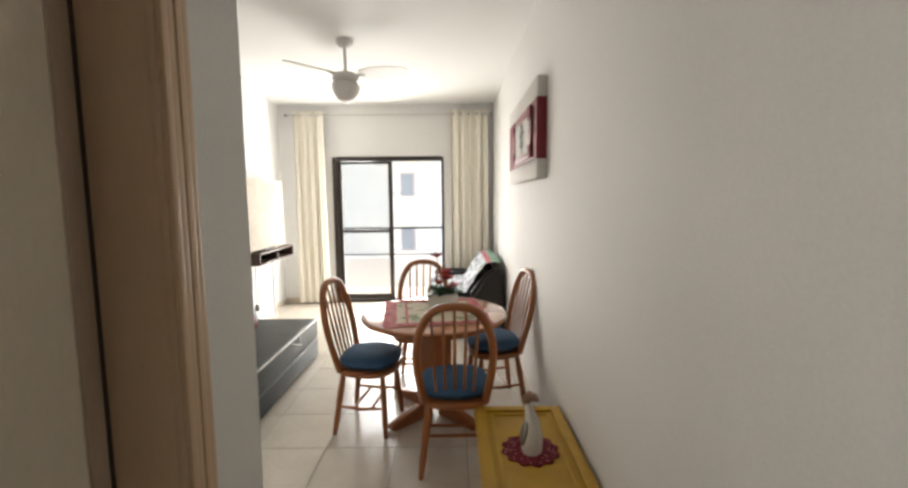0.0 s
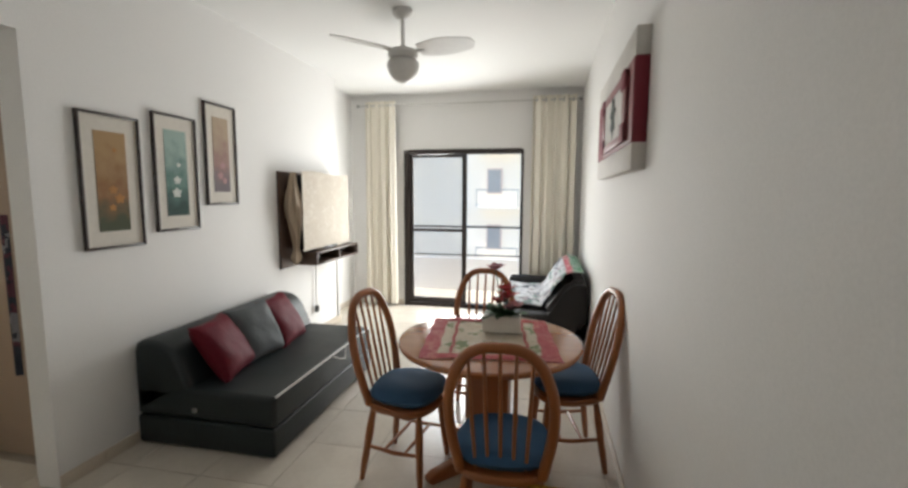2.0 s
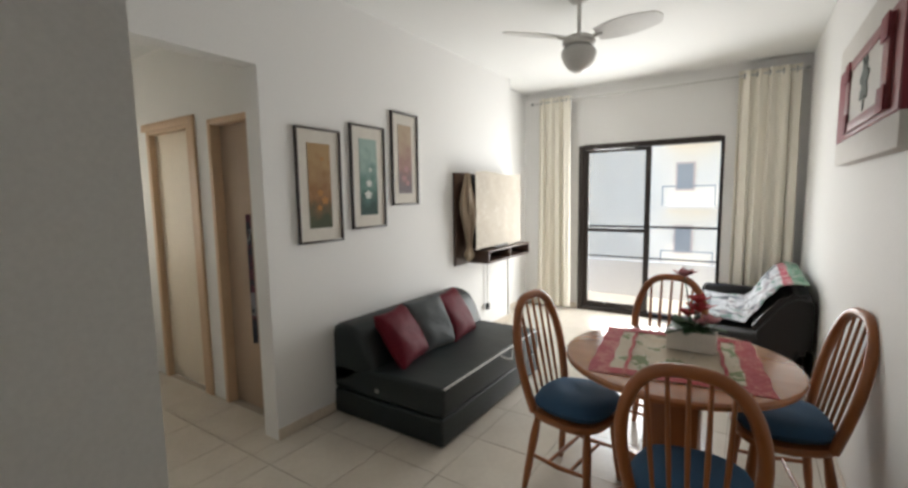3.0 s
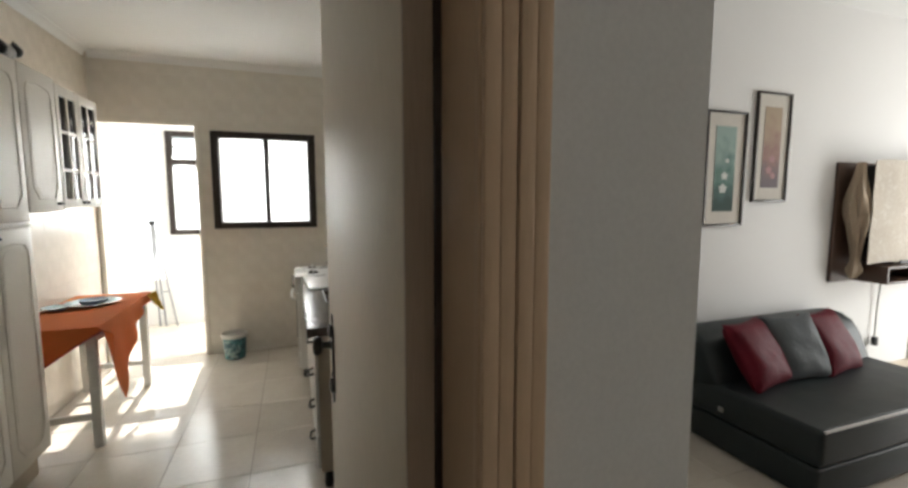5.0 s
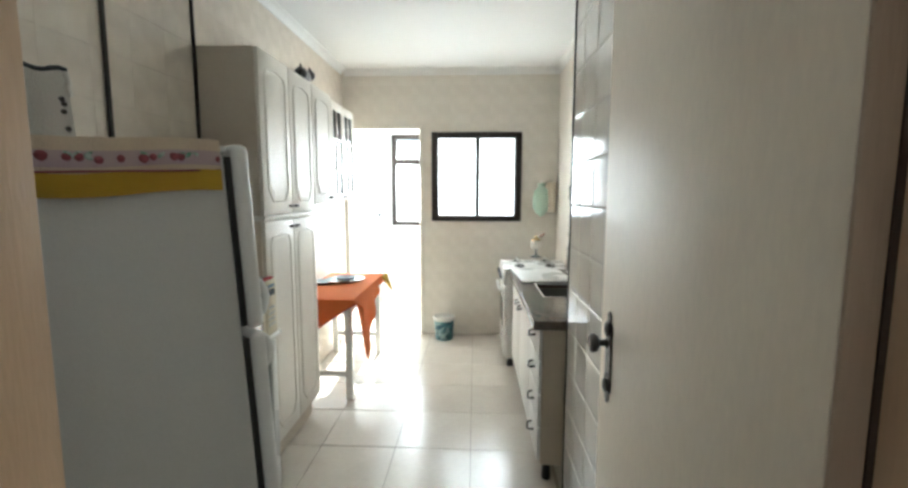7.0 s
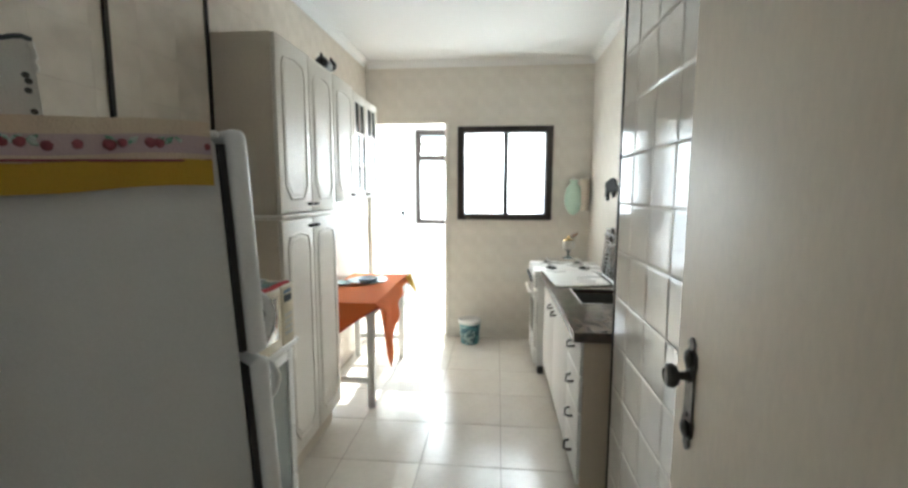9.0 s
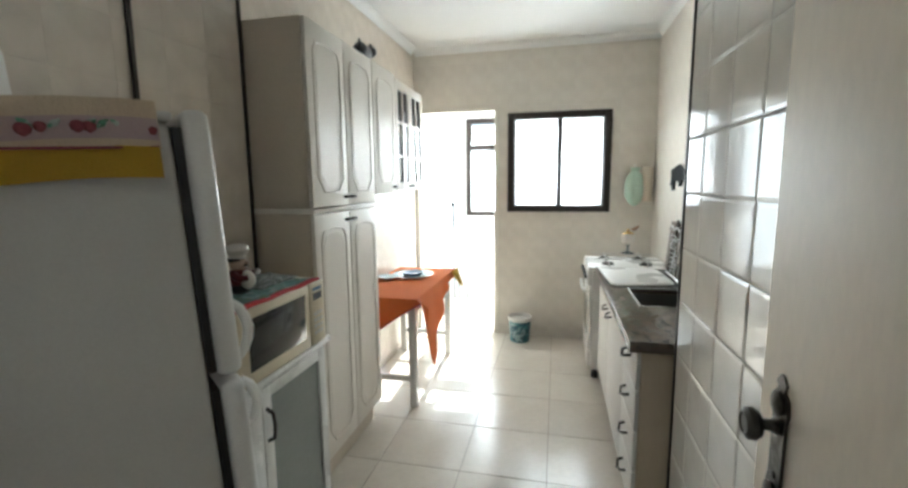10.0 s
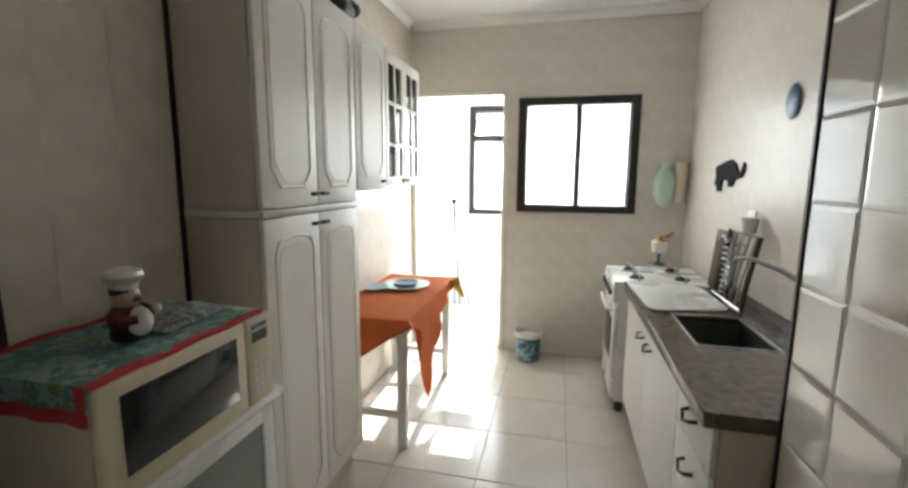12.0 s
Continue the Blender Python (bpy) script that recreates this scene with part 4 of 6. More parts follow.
print_frame(3.11, 3.475, 1.318, 2.095, M_ART2, ((0.5, 0.42, 0.035), (0.45, 0.27, 0.042), (0.6, 0.60, 0.02)), M_PETALW, "dark framed print of white flowers on teal in an ivory mat")
print_frame(3.565, 3.905, 1.485, 2.25, M_ART3, ((0.55, 0.36, 0.035), (0.4, 0.22, 0.035), (0.65, 0.15, 0.03)), M_PETALM, "dark framed print of mauve flowers in an ivory mat")

# boxed canvas on the opposite wall
AX, AY0, AY1, AZ0, AZ1, AZM = 0.470, 2.84, 4.20, 1.69, 2.20, 1.815
art = thing("wall_art", (XR, 3.5, AZ0), "deep box canvas in wine red and off-white", "wall art")
part("lower_panel", box(AX, XR - 0.001, AY0, AY1, AZ0, AZM - 0.0005, 0.004), M_ARTWHITE, art, "off-white lower strip")
body = part("red_panel", box(AX, XR - 0.001, AY0, AY1, AZM, AZ1, 0.004), M_ARTRED, art)
part("upper_panel", box(AX, XR - 0.001, AY0, AY1, AZ1 + 0.0005, 2.33, 0.004), M_ARTWHITE, art, "off-white upper strip")
# rose sheet over the red body; the face's sheen is put into its colour
part("face", boxes((AX - 0.004, AX - 0.0005, AY0 + 0.006, AY0 + 1.02, AZM + 0.005, AZ1 - 0.005)), M_ARTPINK, body, "dusty rose face with painted sheen")
FA, FB, FZ0, FZ1 = AY0 + 0.12, AY0 + 0.98, AZM + 0.02, AZ1 - 0.03
part("inset", boxes((AX - 0.020, AX - 0.0045, FA, FB, FZ0, FZ0 + 0.045), (AX - 0.020, AX - 0.0045, FA, FB, FZ1 - 0.045, FZ1), (AX - 0.020, AX - 0.0045, FA, FA + 0.09, FZ0 + 0.045, FZ1 - 0.045), (AX - 0.020, AX - 0.0045, FB - 0.09, FB, FZ0 + 0.045, FZ1 - 0.045), bevel=0.003), M_ARTPINK, body)
for y in (FA, FB - 0.10):
    for z in (FZ0, FZ1 - 0.085):
        part("block", box(AX - 0.027, AX - 0.0203, y - 0.004, y + 0.104, z - 0.003, z + 0.088, 0.002), M_ARTRED, body)
field = part("canvas", boxes((AX - 0.013, AX - 0.0045, FA + 0.09, FB - 0.09, FZ0 + 0.045, FZ1 - 0.045)), M_ARTWHITE, body)
bm = bmesh.new()
outline = []
for k in range(40):
    q = 2 * math.pi * k / 40
    r = 0.075 * (1 + 0.28 * math.sin(7 * q) + 0.12 * math.sin(11 * q + 1))
    outline.append((FA + 0.43 + r * math.cos(q), (AZM + AZ1) / 2 + 0.01 + 1.25 * r * math.sin(q)))
f = bm.faces.new([bm.verts.new((AX - 0.0135, y, z)) for y, z in outline])
up = bmesh.ops.extrude_face_region(bm, geom=[f])
bmesh.ops.translate(bm, vec=(-0.003, 0, 0), verts=[v for v in up["geom"] if isinstance(v, bmesh.types.BMVert)])
box(AX - 0.016, AX - 0.0135, FA + 0.422, FA + 0.438, AZM + 0.09, AZM + 0.15, 0, 2, bm)
bmesh.ops.recalc_face_normals(bm, faces=bm.faces[:])
part("figure", bm, M_ARTDARK, field, "dark green plant figure")

# sofa bed below the prints
sf = thing("sofa_bed", (-1.9, 3.6, 0), "charcoal leatherette folding sofa bed against the wall", "sofa")
SY0, SY1 = 2.86, 4.34
part("base", box(-2.382, -1.43, SY0, SY1, 0.012, 0.190, 0.020, 4), M_LEATHER, sf)
part("seat", box(-2.384, -1.425, SY0, SY1, 0.191, 0.390, 0.034, 5), M_LEATHER, sf)
bk = slab([(-2.385, 0.19), (-2.00, 0.385), (-2.03, 0.47), (-2.075, 0.565), (-2.125, 0.63), (-2.19, 0.665), (-2.26, 0.678), (-2.325, 0.672), (-2.368, 0.648), (-2.387, 0.60)], 0, SY1 - SY0, 0.035)
bk = turned(bk, Matrix(((1, 0, 0, 0), (0, 0, 1, SY0), (0, 1, 0, 0), (0, 0, 0, 1))))
bmesh.ops.recalc_face_normals(bk, faces=bk.faces[:])
part("backrest", bk, M_LEATHER, sf)
part("piping", tube([(-1.432, SY0 + 0.03, 0.380), (-1.432, SY1 - 0.03, 0.380)], 0.007, 8), M_GREYPL, sf, "pale worn piping")
part("strap", tube([(-1.428, 3.62, 0.365), (-1.40, 3.68, 0.33), (-1.395, 3.75, 0.31), (-1.42, 3.80, 0.34), (-1.43, 3.83, 0.37)], 0.005, 8), M_GREYPL, sf, "white cord loop")
part("buckle", box(-1.98, -1.945, SY0 - 0.006, SY0 + 0.01, 0.245, 0.275, 0.004), M_STEEL, sf)
for cy, mat, name, tilt, turn in ((3.17, M_WINE, "wine red satin cushion leaning on the sofa bed", 58, 12), (3.50, M_GREYP, "grey satin cushion leaning on the sofa bed", 64, -6), (3.84, M_WINE, "wine red satin cushion leaning on the sofa bed", 60, 8)):
    c = turned(cushion(0.43, 0.43, 0.15, 20, 0.5), Matrix.Translation((-1.985, cy, 0.56)) @ Matrix.Rotation(radians(turn), 4, "Z") @ Matrix.Rotation(radians(tilt), 4, "Y"))
    solid("cushion", c, mat, name, "cushion", group="cushions on the sofa bed")

# panel with the covered television
tv = thing("wall_unit", (XL, 5.1, 0.84), "dark walnut wall panel with a two-bay shelf", "wall panel")
part("panel", box(XL + 0.001, XL + 0.028, 4.47, 5.72, 0.85, 1.785, 0.003), M_BROWNP, tv)
part("shelf", boxes((XL + 0.029, -2.14, 4.73, 5.73, 0.855, 0.872), (XL + 0.029, -2.14, 4.73, 5.73, 0.973, 0.99), (XL + 0.029, -2.14, 4.73, 4.747, 0.872, 0.973), (XL + 0.029, -2.14, 5.22, 5.237, 0.872, 0.973), (XL + 0.029, -2.14, 5.713, 5.73, 0.872, 0.973), bevel=0.002), M_BROWNP, tv)
tvs = thing("television", (-2.25, 5.1, 0.99), "flat television under a cream patterned cover", "television")
part("screen", box(-2.30, -2.225, 4.66, 5.62, 1.02, 1.76, 0.008), M_BLACKP, tvs)
part("stand", boxes((-2.30, -2.20, 5.0, 5.3, 0.992, 1.02), bevel=0.003), M_BLACKP, tvs)


def cover(u, v):
    y = 4.60 + 1.03 * u
    wr = 0.008 * noise.noise(Vector((u * 6, v * 5, 1)))
    return (-2.208 + wr, y, 1.005 + 0.785 * v + 0.012 * math.sin(u * 7))


part("cover", sheet(cover, 24, 16, 0.005), M_COVER, tvs, "cream patterned dust cover")


def hang(u, v):
    z = 0.895 + 0.885 * v
    w = 0.018 + 0.030 * math.exp(-((v - 0.07) / 0.05) ** 2) + 0.062 * math.exp(-((v - 0.58) / 0.30) ** 2)
    a = u * 2 * math.pi
    w *= 1 + 0.22 * math.sin(5 * a + 5 * v) + 0.10 * math.sin(9 * a - 7 * v)
    return (-2.285 + 0.85 * w * math.cos(a), 4.575 + w * math.sin(a) + 0.022 * math.sin(v * 6), z)


part("drape", sheet(hang, 56, 34, 0.003), M_BEIGE, tvs, "gathered beige end of the cover")
cb = thing("power_cable", (XL + 0.02, 5.05, 0.2), "grey cable with a plug hanging from the shelf", "cable")
part("cord", tube([(-2.36, 5.10, 0.86), (-2.375, 5.11, 0.6), (-2.37, 5.10, 0.34)], 0.007, 8), M_GREYPL, cb)
part("plug", box(-2.385, -2.345, 5.08, 5.12, 0.27, 0.345, 0.008), M_BLACKP, cb)
solid("cable_duct", box(XL + 0.001, XL + 0.016, 5.66, 5.69, 0.076, 0.849, 0.003), M_GREYPL, "white plastic cable duct on the wall", "cable duct")

# dark sofa by the balcony door
bs = thing("sofa", (0.1, 5.3, 0), "black leatherette sofa along the wall", "sofa")
part("base", box(-0.30, 0.47, 4.93, 6.30, 0.02, 0.24, 0.03, 3), M_BLACK, bs)
part("seat", box(-0.33, 0.44, 4.92, 6.30, 0.242, 0.43, 0.06, 5), M_BLACK, bs)
bk = slab([(0.14, 0.30), (0.10, 0.45), (0.25, 0.68), (0.33, 0.76), (0.42, 0.79), (0.505, 0.76), (0.515, 0.30)], 0, 1.40)
bmesh.ops.bevel(bk, geom=bk.edges[:], offset=0.045, segments=4, affect="EDGES", clamp_overlap=True)
bk = turned(bk, Matrix(((1, 0, 0, 0), (0, 0, 1, 4.90), (0, 1, 0, 0), (0, 0, 0, 1))))
bmesh.ops.recalc_face_normals(bk, faces=bk.faces[:])
part("backrest", bk, M_BLACK, bs)
part("armrest", box(-0.34, 0.20, 6.31, 6.48, 0.02, 0.55, 0.05, 4), M_BLACK, bs)


def throw(u, v):
    y = 5.10 - 0.10 * v + 0.05 * math.sin(v * 7) + (1.12 + 0.10 * v) * u
    if v < 0.34:
        x, z = -0.36 + 0.47 * v / 0.34, 0.445
    elif v < 0.74:
        k = (v - 0.34) / 0.40
        x, z = 0.11 + 0.20 * k, 0.465 + 0.315 * k
    else:
        k = (v - 0.74) / 0.26
        x, z = 0.31 + 0.19 * k, 0.785 + 0.03 * math.sin(k * 2.6)
    w = noise.noise(Vector((u * 7, v * 6, 4))) + 0.6 * noise.noise(Vector((u * 15, v * 7, 9)))
    return (x - 0.024 * (1 + w), y, z + 0.028 * (1 + w))


tw = thing("throw_blanket", (0.1, 5.4, 0.45), "grey floral throw with pink and green borders on the sofa", "blanket")
part("cloth", sheet(lambda u, v: throw(u, 0.78 * v), 40, 40, 0.006), M_FLORAL, tw)
part("border", sheet(lambda u, v: throw(u, 0.78 + 0.08 * v), 40, 5, 0.006), M_PINKB, tw, "pink printed border")
part("border", sheet(lambda u, v: throw(u, 0.86 + 0.14 * v), 40, 7, 0.006), M_GREENB, tw, "pale green printed border")
# gathered front corner of the throw on the seat
part("fold", sheet(lambda u, v: (-0.37 + 0.16 * u + 0.02 * math.sin(v * 9), 5.15 + 0.75 * v, 0.455 + 0.13 * math.sin(math.pi * u) * (0.75 + 0.25 * math.sin(v * 13))), 14, 30, 0.006), M_FLORAL, tw)

# round dining table
TX, TY, TR = -0.205, 3.14, 0.525
tb = thing("dining_table", (TX, TY, 0), "round honey-coloured wooden pedestal dining table", "table")
part("tabletop", lathe([(TR - 0.03, -0.036), (TR - 0.008, -0.034), (TR, -0.022), (TR, -0.012), (TR - 0.007, -0.003), (TR - 0.018, 0.0)], 64, (TX, TY, 0.75)), M_WOODTOP, tb)
part("apron", lathe([(0.38, -0.09), (0.40, -0.088), (0.40, -0.038), (0.38, -0.037)], 48, (TX, TY, 0.75)), M_WOOD, tb)
ped = part("pedestal", box(TX - 0.12, TX + 0.12, TY - 0.12, TY + 0.12, 0.11, 0.66, 0.006), M_WOOD, tb)
for k in range(4):
    a = radians(45 + 90 * k)
    f = slab([(0.06, 0.02), (0.40, 0.02), (0.42, 0.035), (0.42, 0.055), (0.38, 0.075), (0.2, 0.11), (0.06, 0.135)], -0.03, 0.03, 0.005)
    f = turned(f, Matrix.Translation((TX, TY, 0)) @ Matrix.Rotation(a, 4, "Z") @ Matrix(((1, 0, 0, 0), (0, 0, -1, 0), (0, 1, 0, 0), (0, 0, 0, 1))))
    bmesh.ops.translate(f, vec=(0, 0, -0.018), verts=f.verts[:])
    part("foot", f, M_WOOD, tb)
part("spreader", boxes((TX - 0.28, TX + 0.28, TY - 0.03, TY + 0.03, 0.655, 0.665), (TX - 0.03, TX + 0.03, TY - 0.28, TY + 0.28, 0.6655, 0.675)), M_WOOD, tb)

# runner and flowers on the table
RA = radians(7)
rn = thing("table_runner", (TX, TY, 0.752), "cream leaf-print table cloth with red plaid border", "table cloth")


def flat(x0, x1, y0, y1, z, nx, ny):
    def f(u, v):
        x, y = x0 + (x1 - x0) * u, y0 + (y1 - y0) * v
        x, y = x + 0.004 * math.sin(y * 30), y + 0.004 * math.sin(x * 27)
        px, py = TX + x * math.cos(RA) - y * math.sin(RA), TY + x * math.sin(RA) + y * math.cos(RA)
        r = math.hypot(px - TX, py - TY)
        dz = -0.9 * max(0, r - TR) - 0.0
        return (px, py, z + dz + 0.0015 * noise.noise(Vector((x * 20, y * 20, 0))))
    return sheet(f, nx, ny, 0.003)


part("cloth", flat(-0.27, 0.27, -0.37, 0.37, 0.7545, 14, 20), M_RUNNER, rn)
for a, b, c, d in ((-0.36, -0.27, -0.37, 0.37), (0.27, 0.36, -0.37, 0.37)):
    part("border", flat(a, b, c, d, 0.7548, 6, 20), M_RUNRED, rn)
for a, b, c, d in ((-0.27, 0.27, -0.37, -0.30), (-0.27, 0.27, 0.30, 0.37)):
    part("border", flat(a, b, c, d, 0.7590, 14, 4), M_RUNRED, rn)
for x in (-0.20, 0.20):
    part("stripe", flat(x - 0.008, x + 0.008, -0.37, 0.37, 0.7630, 2, 20), M_RUNRED, rn)

fl = thing("flower_arrangement", (-0.145, 3.235, 0.765), "artificial red and pink flowers in a white ceramic planter", "flowers")
bm = box(-0.255, -0.035, 3.185, 3.285, 0.766, 0.865, 0.006)
part("planter", bm, M_CERAMIC, fl, "white rectangular ceramic planter")


def petals(cx, cy, cz, r, n, tilt, rnd):
    bm = bmesh.new()
    for k in range(n):
        a = 2 * math.pi * k / n + rnd.uniform(-0.2, 0.2)
        t = radians(tilt + rnd.uniform(-12, 12))
        d = Vector((math.cos(a) * math.cos(t), math.sin(a) * math.cos(t), math.sin(t)))
        s = Vector((-math.sin(a), math.cos(a), 0))
        o = Vector((cx, cy, cz))
        v = [o, o + d * r * 0.5 + s * r * 0.33, o + d * r + Vector((0, 0, -r * 0.15)), o + d * r * 0.5 - s * r * 0.33]
        top = [bm.verts.new(p) for p in v]
        low = [bm.verts.new(p - Vector((0, 0, 0.002))) for p in v]
        bm.faces.new(top)
        bm.faces.new(low[::-1])
        for i in range(4):
            bm.faces.new((top[i], low[i], low[(i + 1) % 4], top[(i + 1) % 4]))
    bmesh.ops.recalc_face_normals(bm, faces=bm.faces[:])
    return bm


rf = random.Random(5)
for k in range(22):
    a, q = rf.uniform(0, 6.28), rf.uniform(0.02, 0.09)
    part("leaf", petals(-0.145 + q * math.cos(a) * 0.9, 3.235 + q * math.sin(a) * 0.45, 0.868 + rf.uniform(-0.002, 0.02), rf.uniform(0.05, 0.10), 3, rf.uniform(-5, 35), rf), M_LEAF, fl)
for x, y, z, r, m in ((-0.115, 3.23, 0.965, 0.09, M_FLOWER), (-0.125, 3.24, 1.005, 0.075, M_FLOWER), (-0.06, 3.23, 0.91, 0.07, M_FLOWERP), (-0.185, 3.22, 1.135, 0.075, M_FLOWERP), (-0.17, 3.25, 0.93, 0.065, M_FLOWER), (-0.10, 3.22, 0.90, 0.06, M_FLOWERP)):
    b = part("stem", tube([(-0.145, 3.235, 0.86), ((x - 0.145) / 2, (y + 3.235) / 2, (z + 0.86) / 2 + 0.01), (x, y, z)], 0.003, 6), M_LEAF, fl)
    part("bloom", petals(x, y, z, r, 7, 40, rf), m, b)


# bow-back chairs
def chair():
    c = thing("dining_chair", (0, 0, 0), "honey-varnished bow-back wooden chair with a blue cushion", "chair", "chairs round the dining table")
    out = []
    for k in range(40):
        a = 2 * math.pi * k / 40
        w = 0.225 if math.sin(a) > 0 else 0.212
        out.append((w * math.copysign(abs(math.cos(a)) ** 0.75, math.cos(a)), 0.205 * math.copysign(abs(math.sin(a)) ** 0.75, math.sin(a))))
    part("seat", slab(out, 0.405, 0.440, 0.010), M_WOOD, c)
    cu = cushion(0.43, 0.41, 0.105, 16, 0.50, 0.0, 0.75)
    part("cushion", turned(cu, Matrix.Translation((0, 0.01, 0.486))), M_BLUE, c, "blue fabric seat cushion")
    for sx in (-1, 1):
        for sy, dy in ((1, 0.03), (-1, -0.055)):
            x0, yy0 = sx * 0.145, sy * 0.135
            x1, yy1 = sx * 0.195, sy * 0.135 + dy
            pts, rad = [], []
            for u, r in ((0, 0.015), (0.12, 0.018), (0.3, 0.022), (0.45, 0.021), (0.55, 0.019), (0.72, 0.020), (0.9, 0.016), (1, 0.014)):
                pts.append((x0 + (x1 - x0) * u, yy0 + (yy1 - yy0) * u, 0.412 * (1 - u)))
                rad.append(r)
            part("leg", tube(pts, rad, 10), M_WOOD, c)
    for sx in (-1, 1):
        part("stretcher", tube([(sx * 0.172, 0.15, 0.19), (sx * 0.174, 0.0, 0.18), (sx * 0.172, -0.165, 0.19)], [0.009, 0.012, 0.009], 8), M_WOOD, c)
    for y in (0.06, -0.06):
        part("stretcher", tube([(-0.172, y, 0.183), (0, y, 0.183), (0.172, y, 0.183)], [0.008, 0.011, 0.008], 8), M_WOOD, c)

    def bow(a):
        u = math.cos(a)
        z = 0.43 + 0.575 * (abs(math.sin(a)) ** 0.62)
        x = 0.222 * math.copysign(abs(u) ** 0.70, u)
        return (x * (1 - 0.24 * (1 - min(1, (z - 0.43) / 0.36)) ** 1.5), -0.150 - 0.115 * (z - 0.43) / 0.54, z)
    part("back_bow", tube([bow(math.pi * k / 36) for k in range(37)], 0.0225, 12), M_WOOD, c)
    for k in range(5):
        x = -0.124 + 0.062 * k
        zt = 0.43 + 0.575 * (1 - (abs(x) / 0.222) ** (1 / 0.35)) ** 0.31
        part("spindle", tube([(x * 0.82, -0.152, 0.435), (x * 0.93, -0.21, 0.7), (x, -0.150 - 0.115 * (zt - 0.43) / 0.54, zt)], [0.0065, 0.0095, 0.0065], 8), M_WOOD, c)
    return c


first = chair()
first.matrix_basis = pose(-0.065, 2.52, 0, 0, 0, 1)
copy_thing(first, pose(-0.65, 2.98, 0, 0, 0, -99))
copy_thing(first, pose(0.24, 3.30, 0, 0, 0, 101))
copy_thing(first, pose(-0.35, 3.66, 0, 0, 0, 176))

# mustard bench with its ornaments
bn = thing("storage_bench", (0.29, 1.95, 0), "mustard-yellow painted wooden storage bench against the wall", "bench")
part("body", box(0.085, 0.505, 1.50, 2.32, 0.0, 0.365, 0.006), M_YELLOW, bn)
lid = part("lid", box(0.045, 0.525, 1.46, 2.36, 0.367, 0.40, 0.008), M_YELLOW, bn)
part("lid_moulding", boxes((0.055, 0.105, 1.47, 2.35, 0.4005, 0.415), (0.465, 0.515, 1.47, 2.35, 0.4005, 0.415), (0.106, 0.464, 1.47, 1.52, 0.4005, 0.415), (0.106, 0.464, 2.30, 2.35, 0.4005, 0.415), bevel=0.004), M_YELLOW, lid)
part("lid_moulding", boxes((0.125, 0.145, 1.54, 2.28, 0.4005, 0.407), (0.425, 0.445, 1.54, 2.28, 0.4005, 0.407), (0.146, 0.424, 1.54, 1.56, 0.4005, 0.407), (0.146, 0.424, 2.26, 2.28, 0.4005, 0.407), bevel=0.002), M_YELLOW, lid)
dl = thing("crochet_doily", (0.285, 1.93, 0.402), "dark red crochet doily with white flecks", "doily")
ring = []
for k in range(72):
    a = 2 * math.pi * k / 72
    r = 0.128 + 0.008 * math.sin(12 * a)
    ring.append((0.285 + r * math.cos(a), 1.93 + r * math.sin(a)))
part("mat", slab(ring, 0.402, 0.4075), M_DOILY, dl)
rd = random.Random(8)
for k in range(70):
    a, q = rd.uniform(0, 6.28), 0.055 + 0.068 * math.sqrt(rd.random())
    fleck = tube([(-0.008, 0, 0), (0, 0.001, 0.001), (0.008, 0, 0)], [0.0012, 0.0022, 0.0012], 6)
    part("fleck", turned(fleck, Matrix.Translation((0.285 + q * math.cos(a), 1.93 + q * math.sin(a), 0.4088)) @ Matrix.Rotation(rd.uniform(0, 3.1), 4, "Z")), M_FLOWERP, dl)
part("rosette", lathe([(0.03, 0), (0.05, 0.002), (0.035, 0.003)], 20, (0.285, 1.93, 0.4077)), M_DOILY, dl)
bm, mats = moulded((
    (tube([(0.285, 1.915, 0.4085), (0.287, 1.912, 0.425), (0.292, 1.91, 0.48), (0.290, 1.92, 0.55), (0.280, 1.935, 0.595), (0.272, 1.945, 0.625)], [0.044, 0.050, 0.046, 0.034, 0.021, 0.018], 16), M_CERAMIC),
    (tube([(0.272, 1.945, 0.625), (0.270, 1.945, 0.645), (0.280, 1.930, 0.664), (0.298, 1.905, 0.668), (0.312, 1.885, 0.660)], [0.018, 0.020, 0.024, 0.018, 0.006], 12), M_TERRA),
    (turned(ball(0.040, (0, 0, 0), 1.5), Matrix.Translation((0.252, 1.905, 0.50)) @ Matrix.Rotation(radians(10), 4, "Y") @ Matrix.Diagonal((0.4, 0.75, 1, 1))), M_STEEL)))
goose = solid("goose_ornament", bm, mats[0], "tall white ceramic goose with a brown head and grey wing", "ornament")
for m in mats[1:]:
    goose.data.materials.append(m)

# ---- kitchen ----
# refrigerator
FY0, FY1 = -0.85, -0.245
fr = thing("refrigerator", (-0.9, -0.55, 0), "white two-door refrigerator seen from its side", "refrigerator")
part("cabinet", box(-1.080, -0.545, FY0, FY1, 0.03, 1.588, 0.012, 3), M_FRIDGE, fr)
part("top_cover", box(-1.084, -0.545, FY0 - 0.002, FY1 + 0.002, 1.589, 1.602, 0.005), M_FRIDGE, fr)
part("seal", boxes((-1.0925, -1.081, FY0 + 0.01, FY1 - 0.003, 0.06, 1.175), (-1.0925, -1.081, FY0 + 0.01, FY1 - 0.003, 1.205, 1.58)), M_BLACKP, fr)
